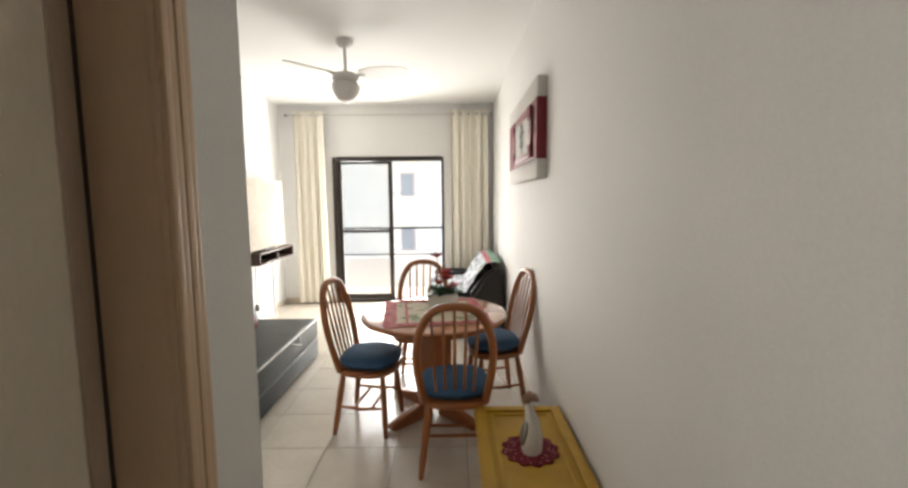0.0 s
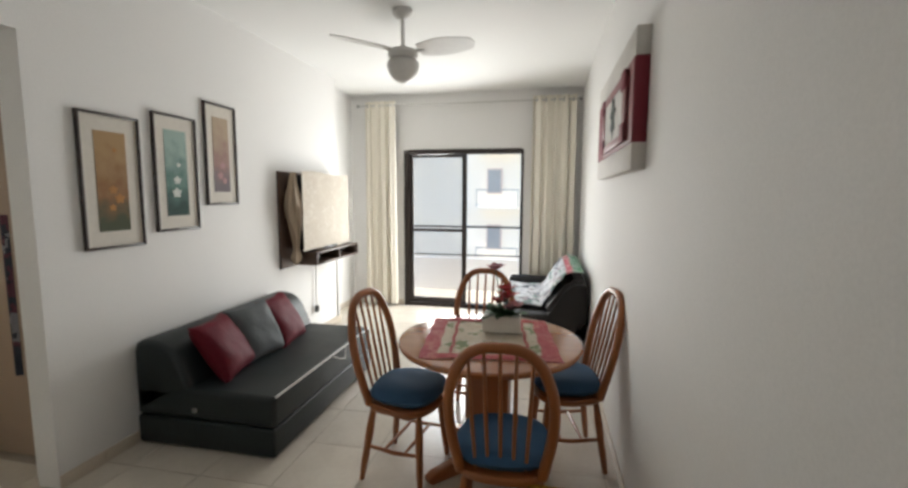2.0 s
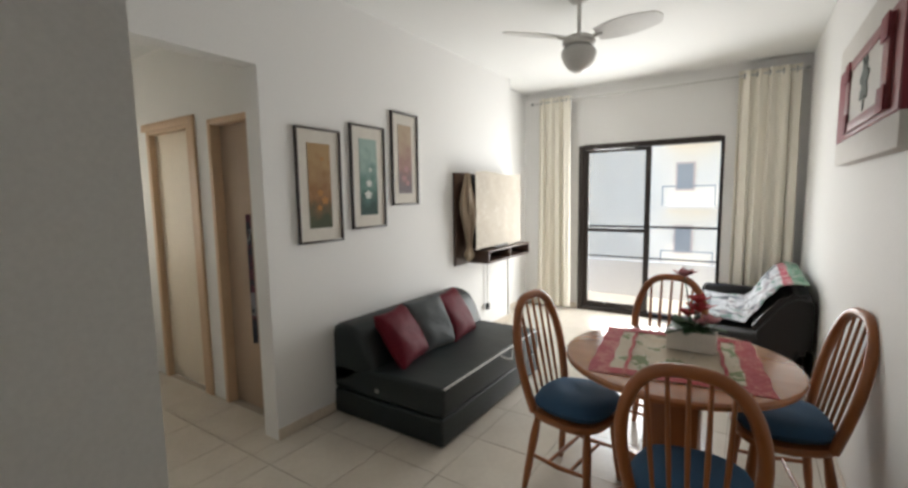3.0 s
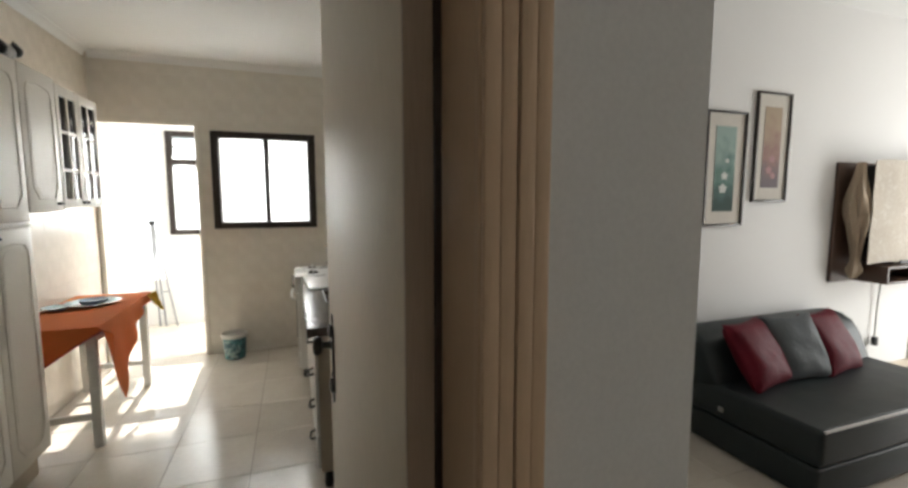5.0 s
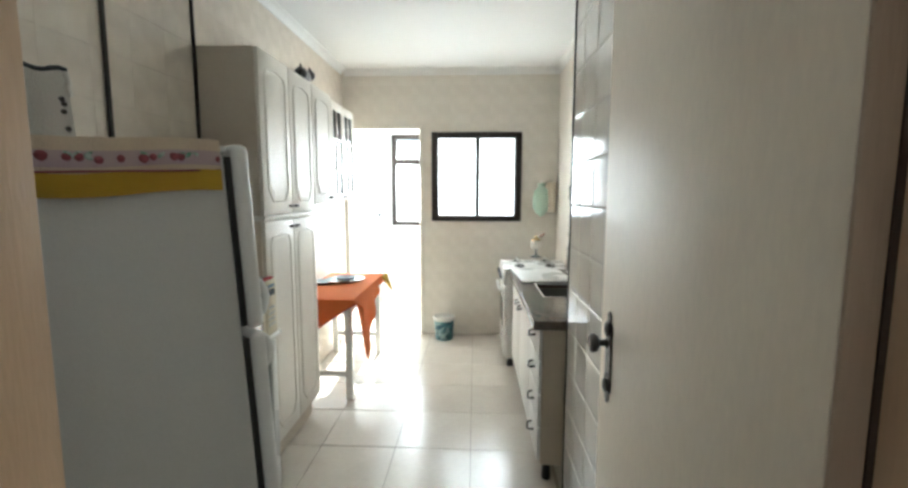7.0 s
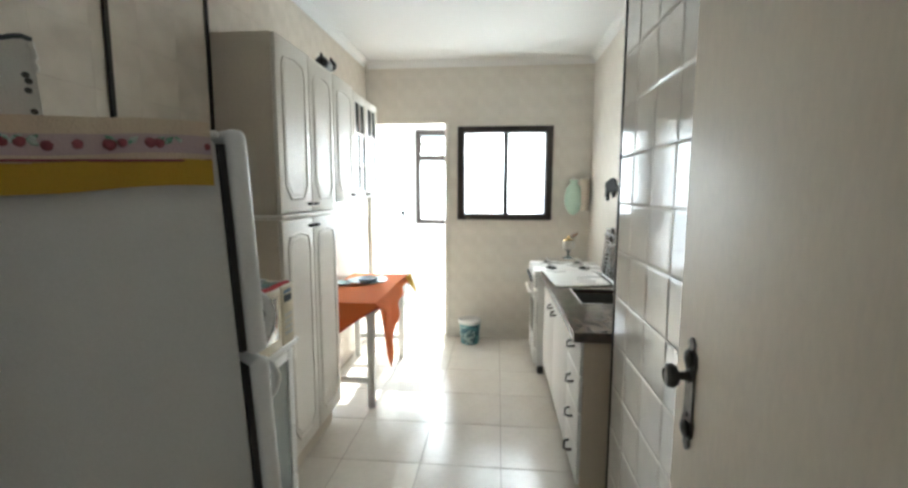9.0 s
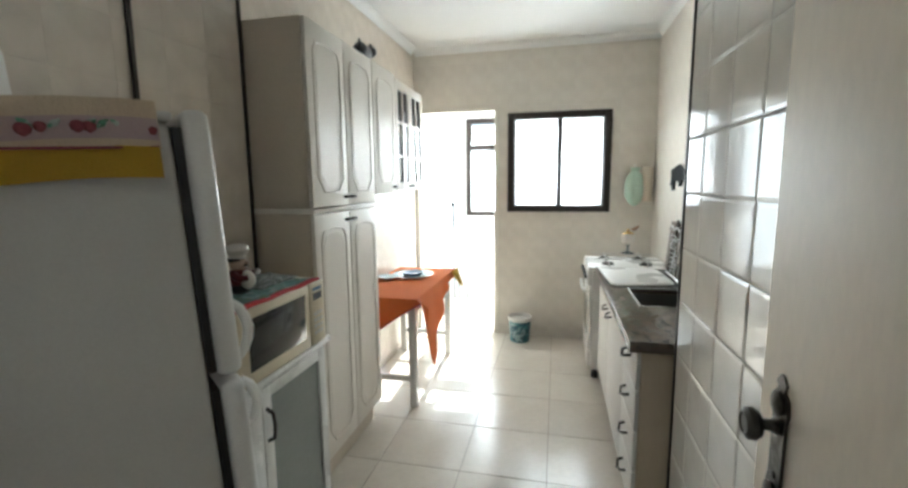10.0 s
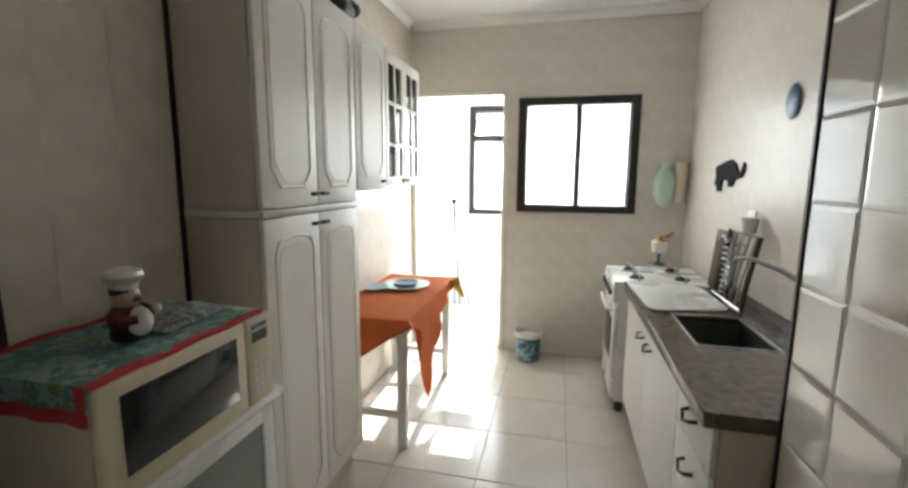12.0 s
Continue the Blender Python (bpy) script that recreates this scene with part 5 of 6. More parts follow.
for z0, z1 in ((0.05, 1.184), (1.194, 1.606)):
    d = part("door", box(-1.130, -1.093, FY0, FY1 + 0.004, z0, z1, 0.014, 4), M_WHITE, fr)
    za, zb = (z1 - 0.100, z1 - 0.015) if z0 < 1 else (z0 + 0.015, z0 + 0.11)
    part("handle", tube([(-1.129, FY1 - 0.03, za), (-1.142, FY1 - 0.03, za + 0.012), (-1.149, FY1 - 0.03, za + 0.03), (-1.152, FY1 - 0.03, (za + zb) / 2), (-1.149, FY1 - 0.03, zb - 0.03), (-1.142, FY1 - 0.03, zb - 0.012), (-1.129, FY1 - 0.03, zb)], [0.008, 0.008, 0.009, 0.009, 0.009, 0.008, 0.008], 10), M_WHITE, d, "white curved handle")
for x in (-0.60, -1.05):
    for y in (FY0 + 0.05, FY1 - 0.05):
        drop = 0.053 * (-0.58 - x)
        part("foot", lathe([(0.02, -drop), (0.02, 0.03)], 12, (x, y, 0.001)), M_BLACKP, fr)
fc = thing("refrigerator_cloth", (-0.85, FY1, 1.6), "cream berry-print cloth with a yellow hem over the refrigerator", "cloth")


def drape(x0, x1, z0, z1, off):
    return sheet(lambda u, v: (x0 + (x1 - x0) * u, FY1 + off + 0.004 * math.sin(u * 19 + v) + 0.003 * math.sin(u * 41), z0 + (z1 - z0) * v + 0.003 * math.sin(u * 11)), 40, 6, 0.003)


part("top", sheet(lambda u, v: (-1.060 + 0.51 * u, FY0 + 0.02 + (FY1 + 0.012 - FY0 - 0.02) * v, 1.607 + 0.003 * math.sin(u * 20)), 30, 10, 0.003), M_LACE, fc)
band = part("print_band", drape(-1.062, -0.552, 1.550, 1.611, 0.014), M_LACE0, fc)
part("hem", drape(-1.060, -0.552, 1.510, 1.551, 0.016), M_YCLOTH, fc, "mustard yellow hem")
rb = random.Random(3)
part("stripe", drape(-1.061, -0.552, 1.560, 1.588, 0.0155), M_LILAC, band, "pale lilac printed stripe")
for k in range(19):
    x, r = -1.05 + 0.485 * (k + rb.uniform(-0.32, 0.32)) / 19, rb.uniform(0.6, 0.85)
    zb = 1.574 + rb.uniform(-0.005, 0.005)
    part("berry", lathe([(0.001, -0.011 * r), (0.0085 * r, -0.006 * r), (0.0105 * r, 0.002 * r), (0.007 * r, 0.008 * r), (0.001, 0.010 * r)], 10, (x, FY1 + 0.0175, zb)), M_BERRY, band)
    for side in (-1, 1):
        if rb.random() < 0.6:
            part("leaf", turned(lathe([(0.001, -0.008), (0.0045, 0.0), (0.001, 0.008)], 8), Matrix.Translation((x + side * 0.013, FY1 + 0.0185, zb + 0.004)) @ Matrix.Rotation(radians(side * 50), 4, "Y")), M_GREENB, band)
part("piping", tube([(-1.060, FY1 + 0.020, 1.551), (-0.86, FY1 + 0.021, 1.551), (-0.56, FY1 + 0.020, 1.551)], 0.002, 6), M_BERRY, fc)
# covered box standing on the refrigerator
ap = thing("covered_box", (-0.75, -0.66, 1.61), "white cloth-covered box with a ruffled top edge on the refrigerator", "box")


def cover_side(u, v):
    x = -0.893 + 0.33 * u
    return (x, -0.527 + 0.003 * math.sin(u * 34) * (1 - v), 1.6115 + 0.165 * v)


def cover_end(u, v):
    return (-0.893 - 0.003 * math.sin(u * 28) * (1 - v), -0.80 + 0.273 * u, 1.6115 + 0.165 * v)


part("cover", box(-0.888, -0.565, -0.80, -0.532, 1.6115, 1.772, 0.010, 3), M_GREYPL, ap)
part("side", sheet(cover_side, 30, 6, 0.003), M_LINEN, ap)
part("side", sheet(cover_end, 24, 6, 0.003), M_LINEN, ap)
part("top", sheet(lambda u, v: (-0.895 + 0.332 * u, -0.80 + 0.274 * v, 1.777 + 0.003 * math.sin(u * 25) * math.sin(v * 19)), 24, 20, 0.004), M_LINEN, ap)
rr = random.Random(4)
part("ruffle", tube([(-0.897 + 0.012 * k, -0.524 + 0.003 * math.sin(k * 2.1), 1.773 + 0.004 * math.sin(k * 1.3)) for k in range(28)], [rr.uniform(0.004, 0.007) for k in range(28)], 7), M_GREYP, ap, "grey ruffled edging")
part("ruffle", tube([(-0.896 + 0.002 * math.sin(k * 1.9), -0.526, 1.772 - 0.009 * k) for k in range(7)], [0.005, 0.007, 0.005, 0.007, 0.006, 0.007, 0.004], 7), M_LINEN, ap)
for z in (1.712, 1.702, 1.686, 1.650):
    part("button", turned(lathe([(0.006, 0), (0.005, 0.003), (0.001, 0.004)], 10), Matrix.Translation((-0.882 + rr.uniform(-0.004, 0.004), -0.524, z)) @ Matrix.Rotation(radians(-90), 4, "X")), M_DARKSTEEL, ap)
# the refrigerator stands across the corner
ACROSS = Matrix.Translation((-1.092, -0.262, 0)) @ Matrix.Rotation(radians(-37), 4, "Z") @ Matrix.Translation((1.087, 0.245, 0))
LEAN = Matrix.Translation((-0.58 - 0.084, 0, 0)) @ Matrix.Rotation(radians(3.0), 4, "Y") @ Matrix.Diagonal((1, 1, 0.983, 1)) @ Matrix.Translation((0.58, 0, 0))
for ob in (fr, fc, ap):
    ob.matrix_basis = ACROSS @ LEAN @ ob.matrix_basis

# small cabinet with the microwave
ct = thing("microwave_cabinet", (-1.95, -0.9, 0), "white kitchen cart with a glass door", "cabinet")
part("body", boxes((-2.26, -2.24, -1.10, -0.735, 0.02, 0.81), (-1.70, -1.68, -1.10, -0.735, 0.02, 0.81), (-2.24, -1.70, -1.10, -1.09, 0.02, 0.81), (-2.24, -1.70, -1.09, -0.735, 0.02, 0.05), (-2.24, -1.70, -1.09, -0.735, 0.42, 0.435), bevel=0.002), M_WHITE, ct)
part("top", box(-2.29, -1.65, -1.105, -0.70, 0.812, 0.838, 0.008), M_WHITE, ct)
part("panel", box(-1.818, -1.688, -0.733, -0.716, 0.04, 0.80, 0.003), M_WHITE, ct)
x0, x1, hx = -2.25, -1.822, -1.842
d = part("door", boxes((x0, x0 + 0.05, -0.733, -0.715, 0.04, 0.80), (x1 - 0.05, x1, -0.733, -0.715, 0.04, 0.80), (x0 + 0.05, x1 - 0.05, -0.733, -0.715, 0.04, 0.09), (x0 + 0.05, x1 - 0.05, -0.733, -0.715, 0.755, 0.80), bevel=0.003), M_WHITE, ct)
part("pane", boxes((x0 + 0.05, x1 - 0.05, -0.727, -0.722, 0.09, 0.755)), M_CARTGLASS, d)
part("handle", tube([(hx, -0.716, 0.60), (hx, -0.690, 0.615), (hx, -0.685, 0.66), (hx, -0.690, 0.705), (hx, -0.716, 0.72)], 0.007, 8), M_DARKSTEEL, d)
mw = thing("microwave_oven", (-1.95, -0.9, 0.84), "ivory microwave oven with a dark window", "microwave")
MX0, MX1, MY = -2.235, -1.70, -0.705
part("body", box(MX0, MX1, -1.07, MY - 0.012, 0.845, 1.107, 0.008), M_IVORY, mw)
d = part("door", box(MX0 + 0.115, MX1, MY - 0.011, MY + 0.012, 0.842, 1.104, 0.012, 3), M_IVORY, mw)
part("window", box(MX0 + 0.155, MX1 - 0.048, MY + 0.0125, MY + 0.0145, 0.893, 1.070, 0.001), M_SCREEN, d)
cp = part("control_panel", box(MX0, MX0 + 0.112, MY - 0.011, MY + 0.010, 0.842, 1.104, 0.010, 3), M_IVORY, mw)
part("display", box(MX0 + 0.025, MX0 + 0.09, MY + 0.0105, MY + 0.012, 1.03, 1.06), M_GREYP, cp)
part("label", box(MX0 + 0.025, MX0 + 0.09, MY + 0.0105, MY + 0.0115, 1.068, 1.082), M_BLUEP, cp)
for r in range(4):
    for k in range(3):
        part("button", box(MX0 + 0.025 + 0.024 * k, MX0 + 0.042 + 0.024 * k, MY + 0.0105, MY + 0.0125, 0.965 - 0.026 * r, 0.980 - 0.026 * r), M_GREYPL, cp)
for x in (MX0 + 0.04, MX1 - 0.04):
    for y in (-1.03, MY - 0.05):
        part("foot", lathe([(0.014, 0), (0.014, 0.007)], 10, (x, y, 0.8385)), M_BLACKP, mw)
mc = thing("microwave_cloth", (-1.95, -0.9, 1.07), "teal printed cloth with red trim on the microwave", "cloth")
MZ = 1.111


def cloth_top(u, v):
    x, y = MX0 + 0.035 + (MX1 - MX0 - 0.033) * u, -1.06 + 0.362 * v
    return (x, y, MZ + 0.003 * math.sin(u * 17 + v * 6) * math.sin(v * 11) + 0.004 * noise.noise(Vector((x * 14, y * 14, 2))))


part("cloth", sheet(cloth_top, 30, 18, 0.003), M_MWCLOTH, mc)
part("cloth_side", sheet(lambda u, v: (MX1 + 0.006 + 0.004 * math.sin(u * 21) * v, -1.06 + 0.362 * u, MZ - 0.052 * v + 0.003), 20, 4, 0.003), M_MWCLOTH, mc)
part("trim", sheet(lambda u, v: (MX1 + 0.007 + 0.004 * math.sin(u * 21), -1.06 + 0.362 * u, MZ - 0.049 - 0.028 * v), 20, 2, 0.004), M_REDTRIM, mc)
part("trim", sheet(lambda u, v: (MX1 + 0.0085, -0.722 + 0.022 * u, MZ - 0.075 * v + 0.004), 3, 6, 0.004), M_REDTRIM, mc)
part("trim", sheet(lambda u, v: (MX0 + 0.035 + (MX1 - MX0 - 0.030) * u, -0.712 + 0.017 * min(1, 2 * v), MZ + 0.005 - 0.012 * max(0, v - 0.5) * 2 + 0.002 * math.sin(u * 17)), 24, 4, 0.004), M_REDTRIM, mc)
part("trim", sheet(lambda u, v: (MX0 + 0.10 + (MX1 - MX0 - 0.10) * u, -1.062 + 0.026 * v, MZ + 0.007 + 0.003 * math.sin(u * 13)), 20, 3, 0.004), M_REDTRIM, mc)
# chef ornament, one plain shape
M_GLAZEWHITE = material("cream_white_glaze", (0.66, 0.61, 0.53), 0.35, scale=14)
M_GLAZEDARK = material("near_black_glaze", (0.018, 0.015, 0.015), 0.3, scale=14)


bm, mats = moulded((
    (lathe([(0.030, 0.0), (0.040, 0.008), (0.041, 0.030), (0.036, 0.036)], 24), M_GLAZEDARK),
    (lathe([(0.038, 0.034), (0.046, 0.050), (0.044, 0.072), (0.030, 0.088), (0.018, 0.094)], 24), M_CHEFRED),
    (lathe([(0.020, 0.088), (0.029, 0.098), (0.032, 0.114), (0.028, 0.132), (0.022, 0.138)], 24), M_SKIN),
    (lathe([(0.030, 0.122), (0.032, 0.129), (0.031, 0.136), (0.027, 0.138)], 24, (0, -0.004, 0)), M_GLAZEDARK),
    (lathe([(0.029, 0.134), (0.030, 0.148), (0.038, 0.156), (0.044, 0.168), (0.040, 0.180), (0.022, 0.188), (0.004, 0.190)], 24), M_GLAZEWHITE),
    (tube([(-0.012, 0.031, 0.108), (0, 0.036, 0.110), (0.012, 0.031, 0.108)], [0.004, 0.006, 0.004], 8), M_GLAZEDARK),
    (ball(0.007, (0, 0.035, 0.117)), M_SKIN),
    (ball(0.030, (0.004, 0.036, 0.052), 1.25), M_GLAZEWHITE),
    (tube([(0.040, 0.0, 0.078), (0.044, 0.026, 0.062), (0.026, 0.052, 0.064)], [0.014, 0.014, 0.011], 10), M_CHEFRED),
    (tube([(-0.040, 0.0, 0.078), (-0.044, 0.030, 0.066), (-0.026, 0.060, 0.078)], [0.014, 0.014, 0.011], 10), M_CHEFRED),
    (ball(0.012, (-0.022, 0.064, 0.080)), M_GLAZEWHITE)))
chef = solid("chef_figurine", turned(bm, Matrix.Translation((-1.905, -0.838, 1.117)) @ Matrix.Rotation(radians(8), 4, "Z") @ Matrix.Scale(0.92, 4)), mats[0], "dark red and white ceramic chef figurine on the microwave", "figurine")
for m in mats[1:]:
    chef.data.materials.append(m)
solid("tea_towel", sheet(lambda u, v: (-2.20 + 0.24 * u, -0.99 + 0.20 * v, 1.1195 + 0.028 * math.sin(math.pi * u) ** 0.6 * math.sin(math.pi * v) ** 0.5 * (0.7 + 0.5 * noise.noise(Vector((u * 5, v * 5, 3))))), 22, 18, 0.004), M_MWCLOTH2, "crumpled grey printed cloth on the microwave", "cloth")


# panelled wall units
def arch_panel(bm, x0, x1, y, z0, z1):
    """A raised moulding with a pointed, chamfered outline, on a door that faces +y."""
    w = x1 - x0
    c = min(0.05, w * 0.28)
    loop = [(x0 + c, z0), (x1 - c, z0), (x1, z0 + c * 1.3), (x1, z1 - c * 1.1), (x1 - c * 0.5, z1 - c * 0.3), ((x0 + x1) / 2, z1), (x0 + c * 0.5, z1 - c * 0.3), (x0, z1 - c * 1.1), (x0, z0 + c * 1.3)]
    tube([(a, y, b) for a, b in loop], 0.0055, 6, bm, closed=True)
    k = 0.022
    inner = []
    cx, cz = (x0 + x1) / 2, (z0 + z1) / 2
    for a, b in loop:
        inner.append((a + (k if a < cx - 1e-4 else -k if a > cx + 1e-4 else 0), b + (k if b < cz else -k)))
    own = bmesh.new()
    f = own.faces.new([own.verts.new((a, y - 0.003, b)) for a, b in inner])
    up = bmesh.ops.extrude_face_region(own, geom=[f])
    bmesh.ops.translate(own, vec=(0, 0.0045, 0), verts=[v for v in up["geom"] if isinstance(v, bmesh.types.BMVert)])
    bmesh.ops.recalc_face_normals(own, faces=own.faces[:])
    merge(bm, own)
    return bm


CY = -0.805


def unit(name, x0, x1, z0, z1, doors, label, pull_low, handles):
    u = thing(name, ((x0 + x1) / 2, -0.96, z0), label, "cabinet", "cream kitchen wall units")
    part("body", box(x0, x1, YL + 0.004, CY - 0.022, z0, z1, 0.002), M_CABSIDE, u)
    w = (x1 - x0) / doors
    for k in range(doors):
        a, b = x0 + w * k + 0.0015, x0 + w * (k + 1) - 0.0015
        bm = box(a, b, CY - 0.0205, CY, z0 + 0.003, z1 - 0.003, 0.005, 3)
        arch_panel(bm, a + 0.055, b - 0.055, CY - 0.0005, z0 + 0.075, z1 - 0.075)
        d = part("door", bm, M_CAB, u)
        hx = handles[k]
        hz = z0 + 0.045 if pull_low else z1 - 0.045
        part("handle", tube([(hx - 0.018, CY, hz), (hx - 0.018, CY + 0.014, hz), (hx + 0.018, CY + 0.014, hz), (hx + 0.018, CY, hz)], 0.0075, 8), M_DARKSTEEL, d, "small dark bronze pull")
    return u


unit("tall_cabinet", -3.09, -2.375, 0.14, 1.362, 2, "cream tall cabinet with raised panel doors on the floor", False, (-2.765, -2.70))
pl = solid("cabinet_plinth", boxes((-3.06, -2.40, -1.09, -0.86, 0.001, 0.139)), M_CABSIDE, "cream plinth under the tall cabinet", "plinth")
unit("wall_cabinet", -3.09, -2.375, 1.388, 2.215, 2, "cream wall cabinet with raised panel doors", True, (-2.765, -2.70))
solid("cabinet_rail", boxes((-3.09, -2.37, YL + 0.004, CY + 0.006, 1.3635, 1.3865), bevel=0.003), M_CAB, "cream rail between the two cabinets", "trim")
unit("wall_cabinet", -3.475, -3.093, 1.432, 2.215, 1, "cream single-door wall cabinet with raised panel", True, (-3.42,))
gc = thing("glass_cabinet", (-3.78, -0.96, 1.45), "cream wall cabinet with six-pane glass doors", "cabinet", "cream kitchen wall units")
GX0, GX1, GZ0, GZ1 = -4.085, -3.478, 1.450, 2.19
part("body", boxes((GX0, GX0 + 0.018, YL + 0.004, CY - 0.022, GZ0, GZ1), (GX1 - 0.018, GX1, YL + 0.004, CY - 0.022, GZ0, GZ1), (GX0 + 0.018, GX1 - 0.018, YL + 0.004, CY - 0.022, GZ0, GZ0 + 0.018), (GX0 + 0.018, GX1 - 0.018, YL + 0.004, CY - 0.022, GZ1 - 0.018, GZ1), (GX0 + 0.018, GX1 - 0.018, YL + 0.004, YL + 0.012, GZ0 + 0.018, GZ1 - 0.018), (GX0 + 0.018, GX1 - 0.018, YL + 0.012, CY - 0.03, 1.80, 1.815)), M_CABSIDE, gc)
for k in range(2):
    a = GX0 + 0.3035 * k + 0.002
    b = a + 0.2995
    m = (a + b) / 2
    rows = [(a, a + 0.045, CY - 0.02, CY, GZ0, GZ1), (b - 0.045, b, CY - 0.02, CY, GZ0, GZ1), (a + 0.045, b - 0.045, CY - 0.02, CY, GZ0, GZ0 + 0.055), (a + 0.045, b - 0.045, CY - 0.02, CY, GZ1 - 0.06, GZ1), (m - 0.011, m + 0.011, CY - 0.019, CY - 0.001, GZ0 + 0.055, GZ1 - 0.06)]
    for z in (1.685, 1.915):
        rows.append((a + 0.045, b - 0.045, CY - 0.0185, CY - 0.0015, z - 0.011, z + 0.011))
    d = part("door", boxes(*rows, bevel=0.003), M_CAB, gc)
    for xa, xb in ((a + 0.045, m - 0.011), (m + 0.011, b - 0.045)):
        for za, zb in ((GZ0 + 0.055, 1.674), (1.696, 1.904), (1.926, GZ1 - 0.06)):
            part("pane", boxes((xa, xb, CY - 0.013, CY - 0.009, za, zb)), M_SMOKE, d)
    part("handle", tube([(b - 0.03 if k == 0 else a + 0.03, CY, GZ0 + 0.03), (b - 0.03 if k == 0 else a + 0.03, CY + 0.016, GZ0 + 0.03)], 0.010, 10), M_DARKSTEEL, d)
for x, r, h in ((-3.95, 0.035, 0.13), (-3.85, 0.03, 0.10), (-3.70, 0.038, 0.15), (-3.58, 0.03, 0.11)):
    solid("drinking_glass", lathe([(r * 0.7, 0), (r * 0.75, 0.004), (r, h), (r * 0.93, h), (r * 0.68, 0.008)], 18, (x, -0.97, 1.8155)), M_PLATE, "blue-tinted glass inside the cabinet", "glass", group="glasses in the cabinet")
# reclining cat ornament above, one plain shape
M_FUR = material("grey_white_glaze", (0.34, 0.32, 0.31), 0.5, other=(0.14, 0.13, 0.13), scale=30, amount=0.8)
bm, mats = moulded((
    (turned(ball(0.042, (0, 0, 0)), Matrix.Translation((0.0, 0, 0.040)) @ Matrix.Diagonal((1.8, 0.9, 0.95, 1))), M_FUR),
    (ball(0.040, (0.055, 0, 0.042)), M_GLAZEDARK),
    (tube([(0.085, 0.01, 0.03), (0.105, 0.02, 0.055), (0.100, 0.015, 0.085)], [0.012, 0.011, 0.006], 8), M_GLAZEDARK),
    (ball(0.032, (-0.075, 0.012, 0.060)), M_GLAZEDARK),
    (lathe([(0.012, 0), (0.001, 0.022)], 8, (-0.088, 0.012, 0.084)), M_GLAZEDARK),
    (lathe([(0.012, 0), (0.001, 0.022)], 8, (-0.062, 0.012, 0.086)), M_GLAZEDARK)))
cat = solid("cat_ornament", turned(bm, Matrix.Translation((-3.10, -0.85, 2.2165))), mats[0], "small black and grey cat ornament lying on the wall cabinet", "ornament")
for m in mats[1:]:
    cat.data.materials.append(m)

# folding table with the orange cloth
kt = thing("kitchen_table", (-3.77, -0.85, 0), "white wooden kitchen table against the wall", "table")
part("tabletop", box(-4.29, -3.25, -1.105, -0.615, 0.725, 0.75, 0.004), M_WHITE, kt)
for x in (-4.25, -3.285):
    for y in (-1.06, -0.655):
        part("leg", box(x - 0.024, x + 0.024, y - 0.024, y + 0.024, 0.0, 0.724, 0.004), M_WHITE, kt)
for x in (-3.285, -4.25):
    part("rail", box(x - 0.011, x + 0.011, -1.035, -0.68, 0.17, 0.21, 0.003), M_WHITE, kt)
part("apron", box(-4.225, -3.31, -0.665, -0.645, 0.64, 0.724, 0.002), M_WHITE, kt)
part("apron", box(-3.295, -3.275, -1.035, -0.68, 0.64, 0.724, 0.002), M_WHITE, kt)
oc = thing("table_cloth", (-3.77, -0.85, 0.75), "orange cotton cloth hanging in a point over the table", "table cloth")
part("top", sheet(lambda u, v: (-4.30 + 1.06 * u, -1.10 + 0.495 * v, 0.7545 + 0.001 * math.sin(u * 30)), 20, 10, 0.003), M_ORANGE, oc)


def front_drop(u, v):
    x = -4.30 + 1.065 * u
    drop = 0.06 + 0.46 * (u / 0.83) ** 2.4 if u < 0.83 else 0.52 - 2.75 * (u - 0.83)
    return (x + 0.02 * v * math.sin(u * 9), -0.606 + 0.07 * v * u + 0.014 * math.sin(u * 26) * v, 0.7535 - drop * v)


def side_drop(u, v):
    y = -1.10 + 0.50 * u
    drop = 0.025 + 0.36 * (1 - u) ** 1.1
    return (-3.232 + 0.006 * math.sin(u * 16) * v + 0.01 * v, y + 0.02 * v * u, 0.7535 - drop * v)


part("front_drop", sheet(front_drop, 40, 10, 0.003), M_ORANGE, oc)
part("side_drop", sheet(side_drop, 24, 10, 0.003), M_ORANGE, oc)
part("hem", tube([side_drop(k / 12, 1.0) for k in range(13)], 0.005, 6), M_REDTRIM, oc, "stitched red-orange hem")
part("underlay", sheet(lambda u, v: (-4.36 + 0.20 * u, -0.590 + 0.05 * v + 0.012 * math.sin(u * 20), 0.752 - 0.17 * v * (1 - 0.6 * u)), 10, 6, 0.003), M_YCLOTH, oc, "yellow corner showing below")
for x, y, r in ((-3.93, -0.86, 0.165), (-3.80, -1.02, 0.085)):
    solid("plate", lathe([(r * 0.55, 0), (r * 0.6, 0.004), (r * 0.97, 0.016), (r, 0.019), (r * 0.97, 0.0205), (r * 0.62, 0.008), (0.004, 0.007)], 36, (x, y, 0.7585)), M_PLATE, "white and teal china plate on the orange cloth", "plate", group="plates on the kitchen table")
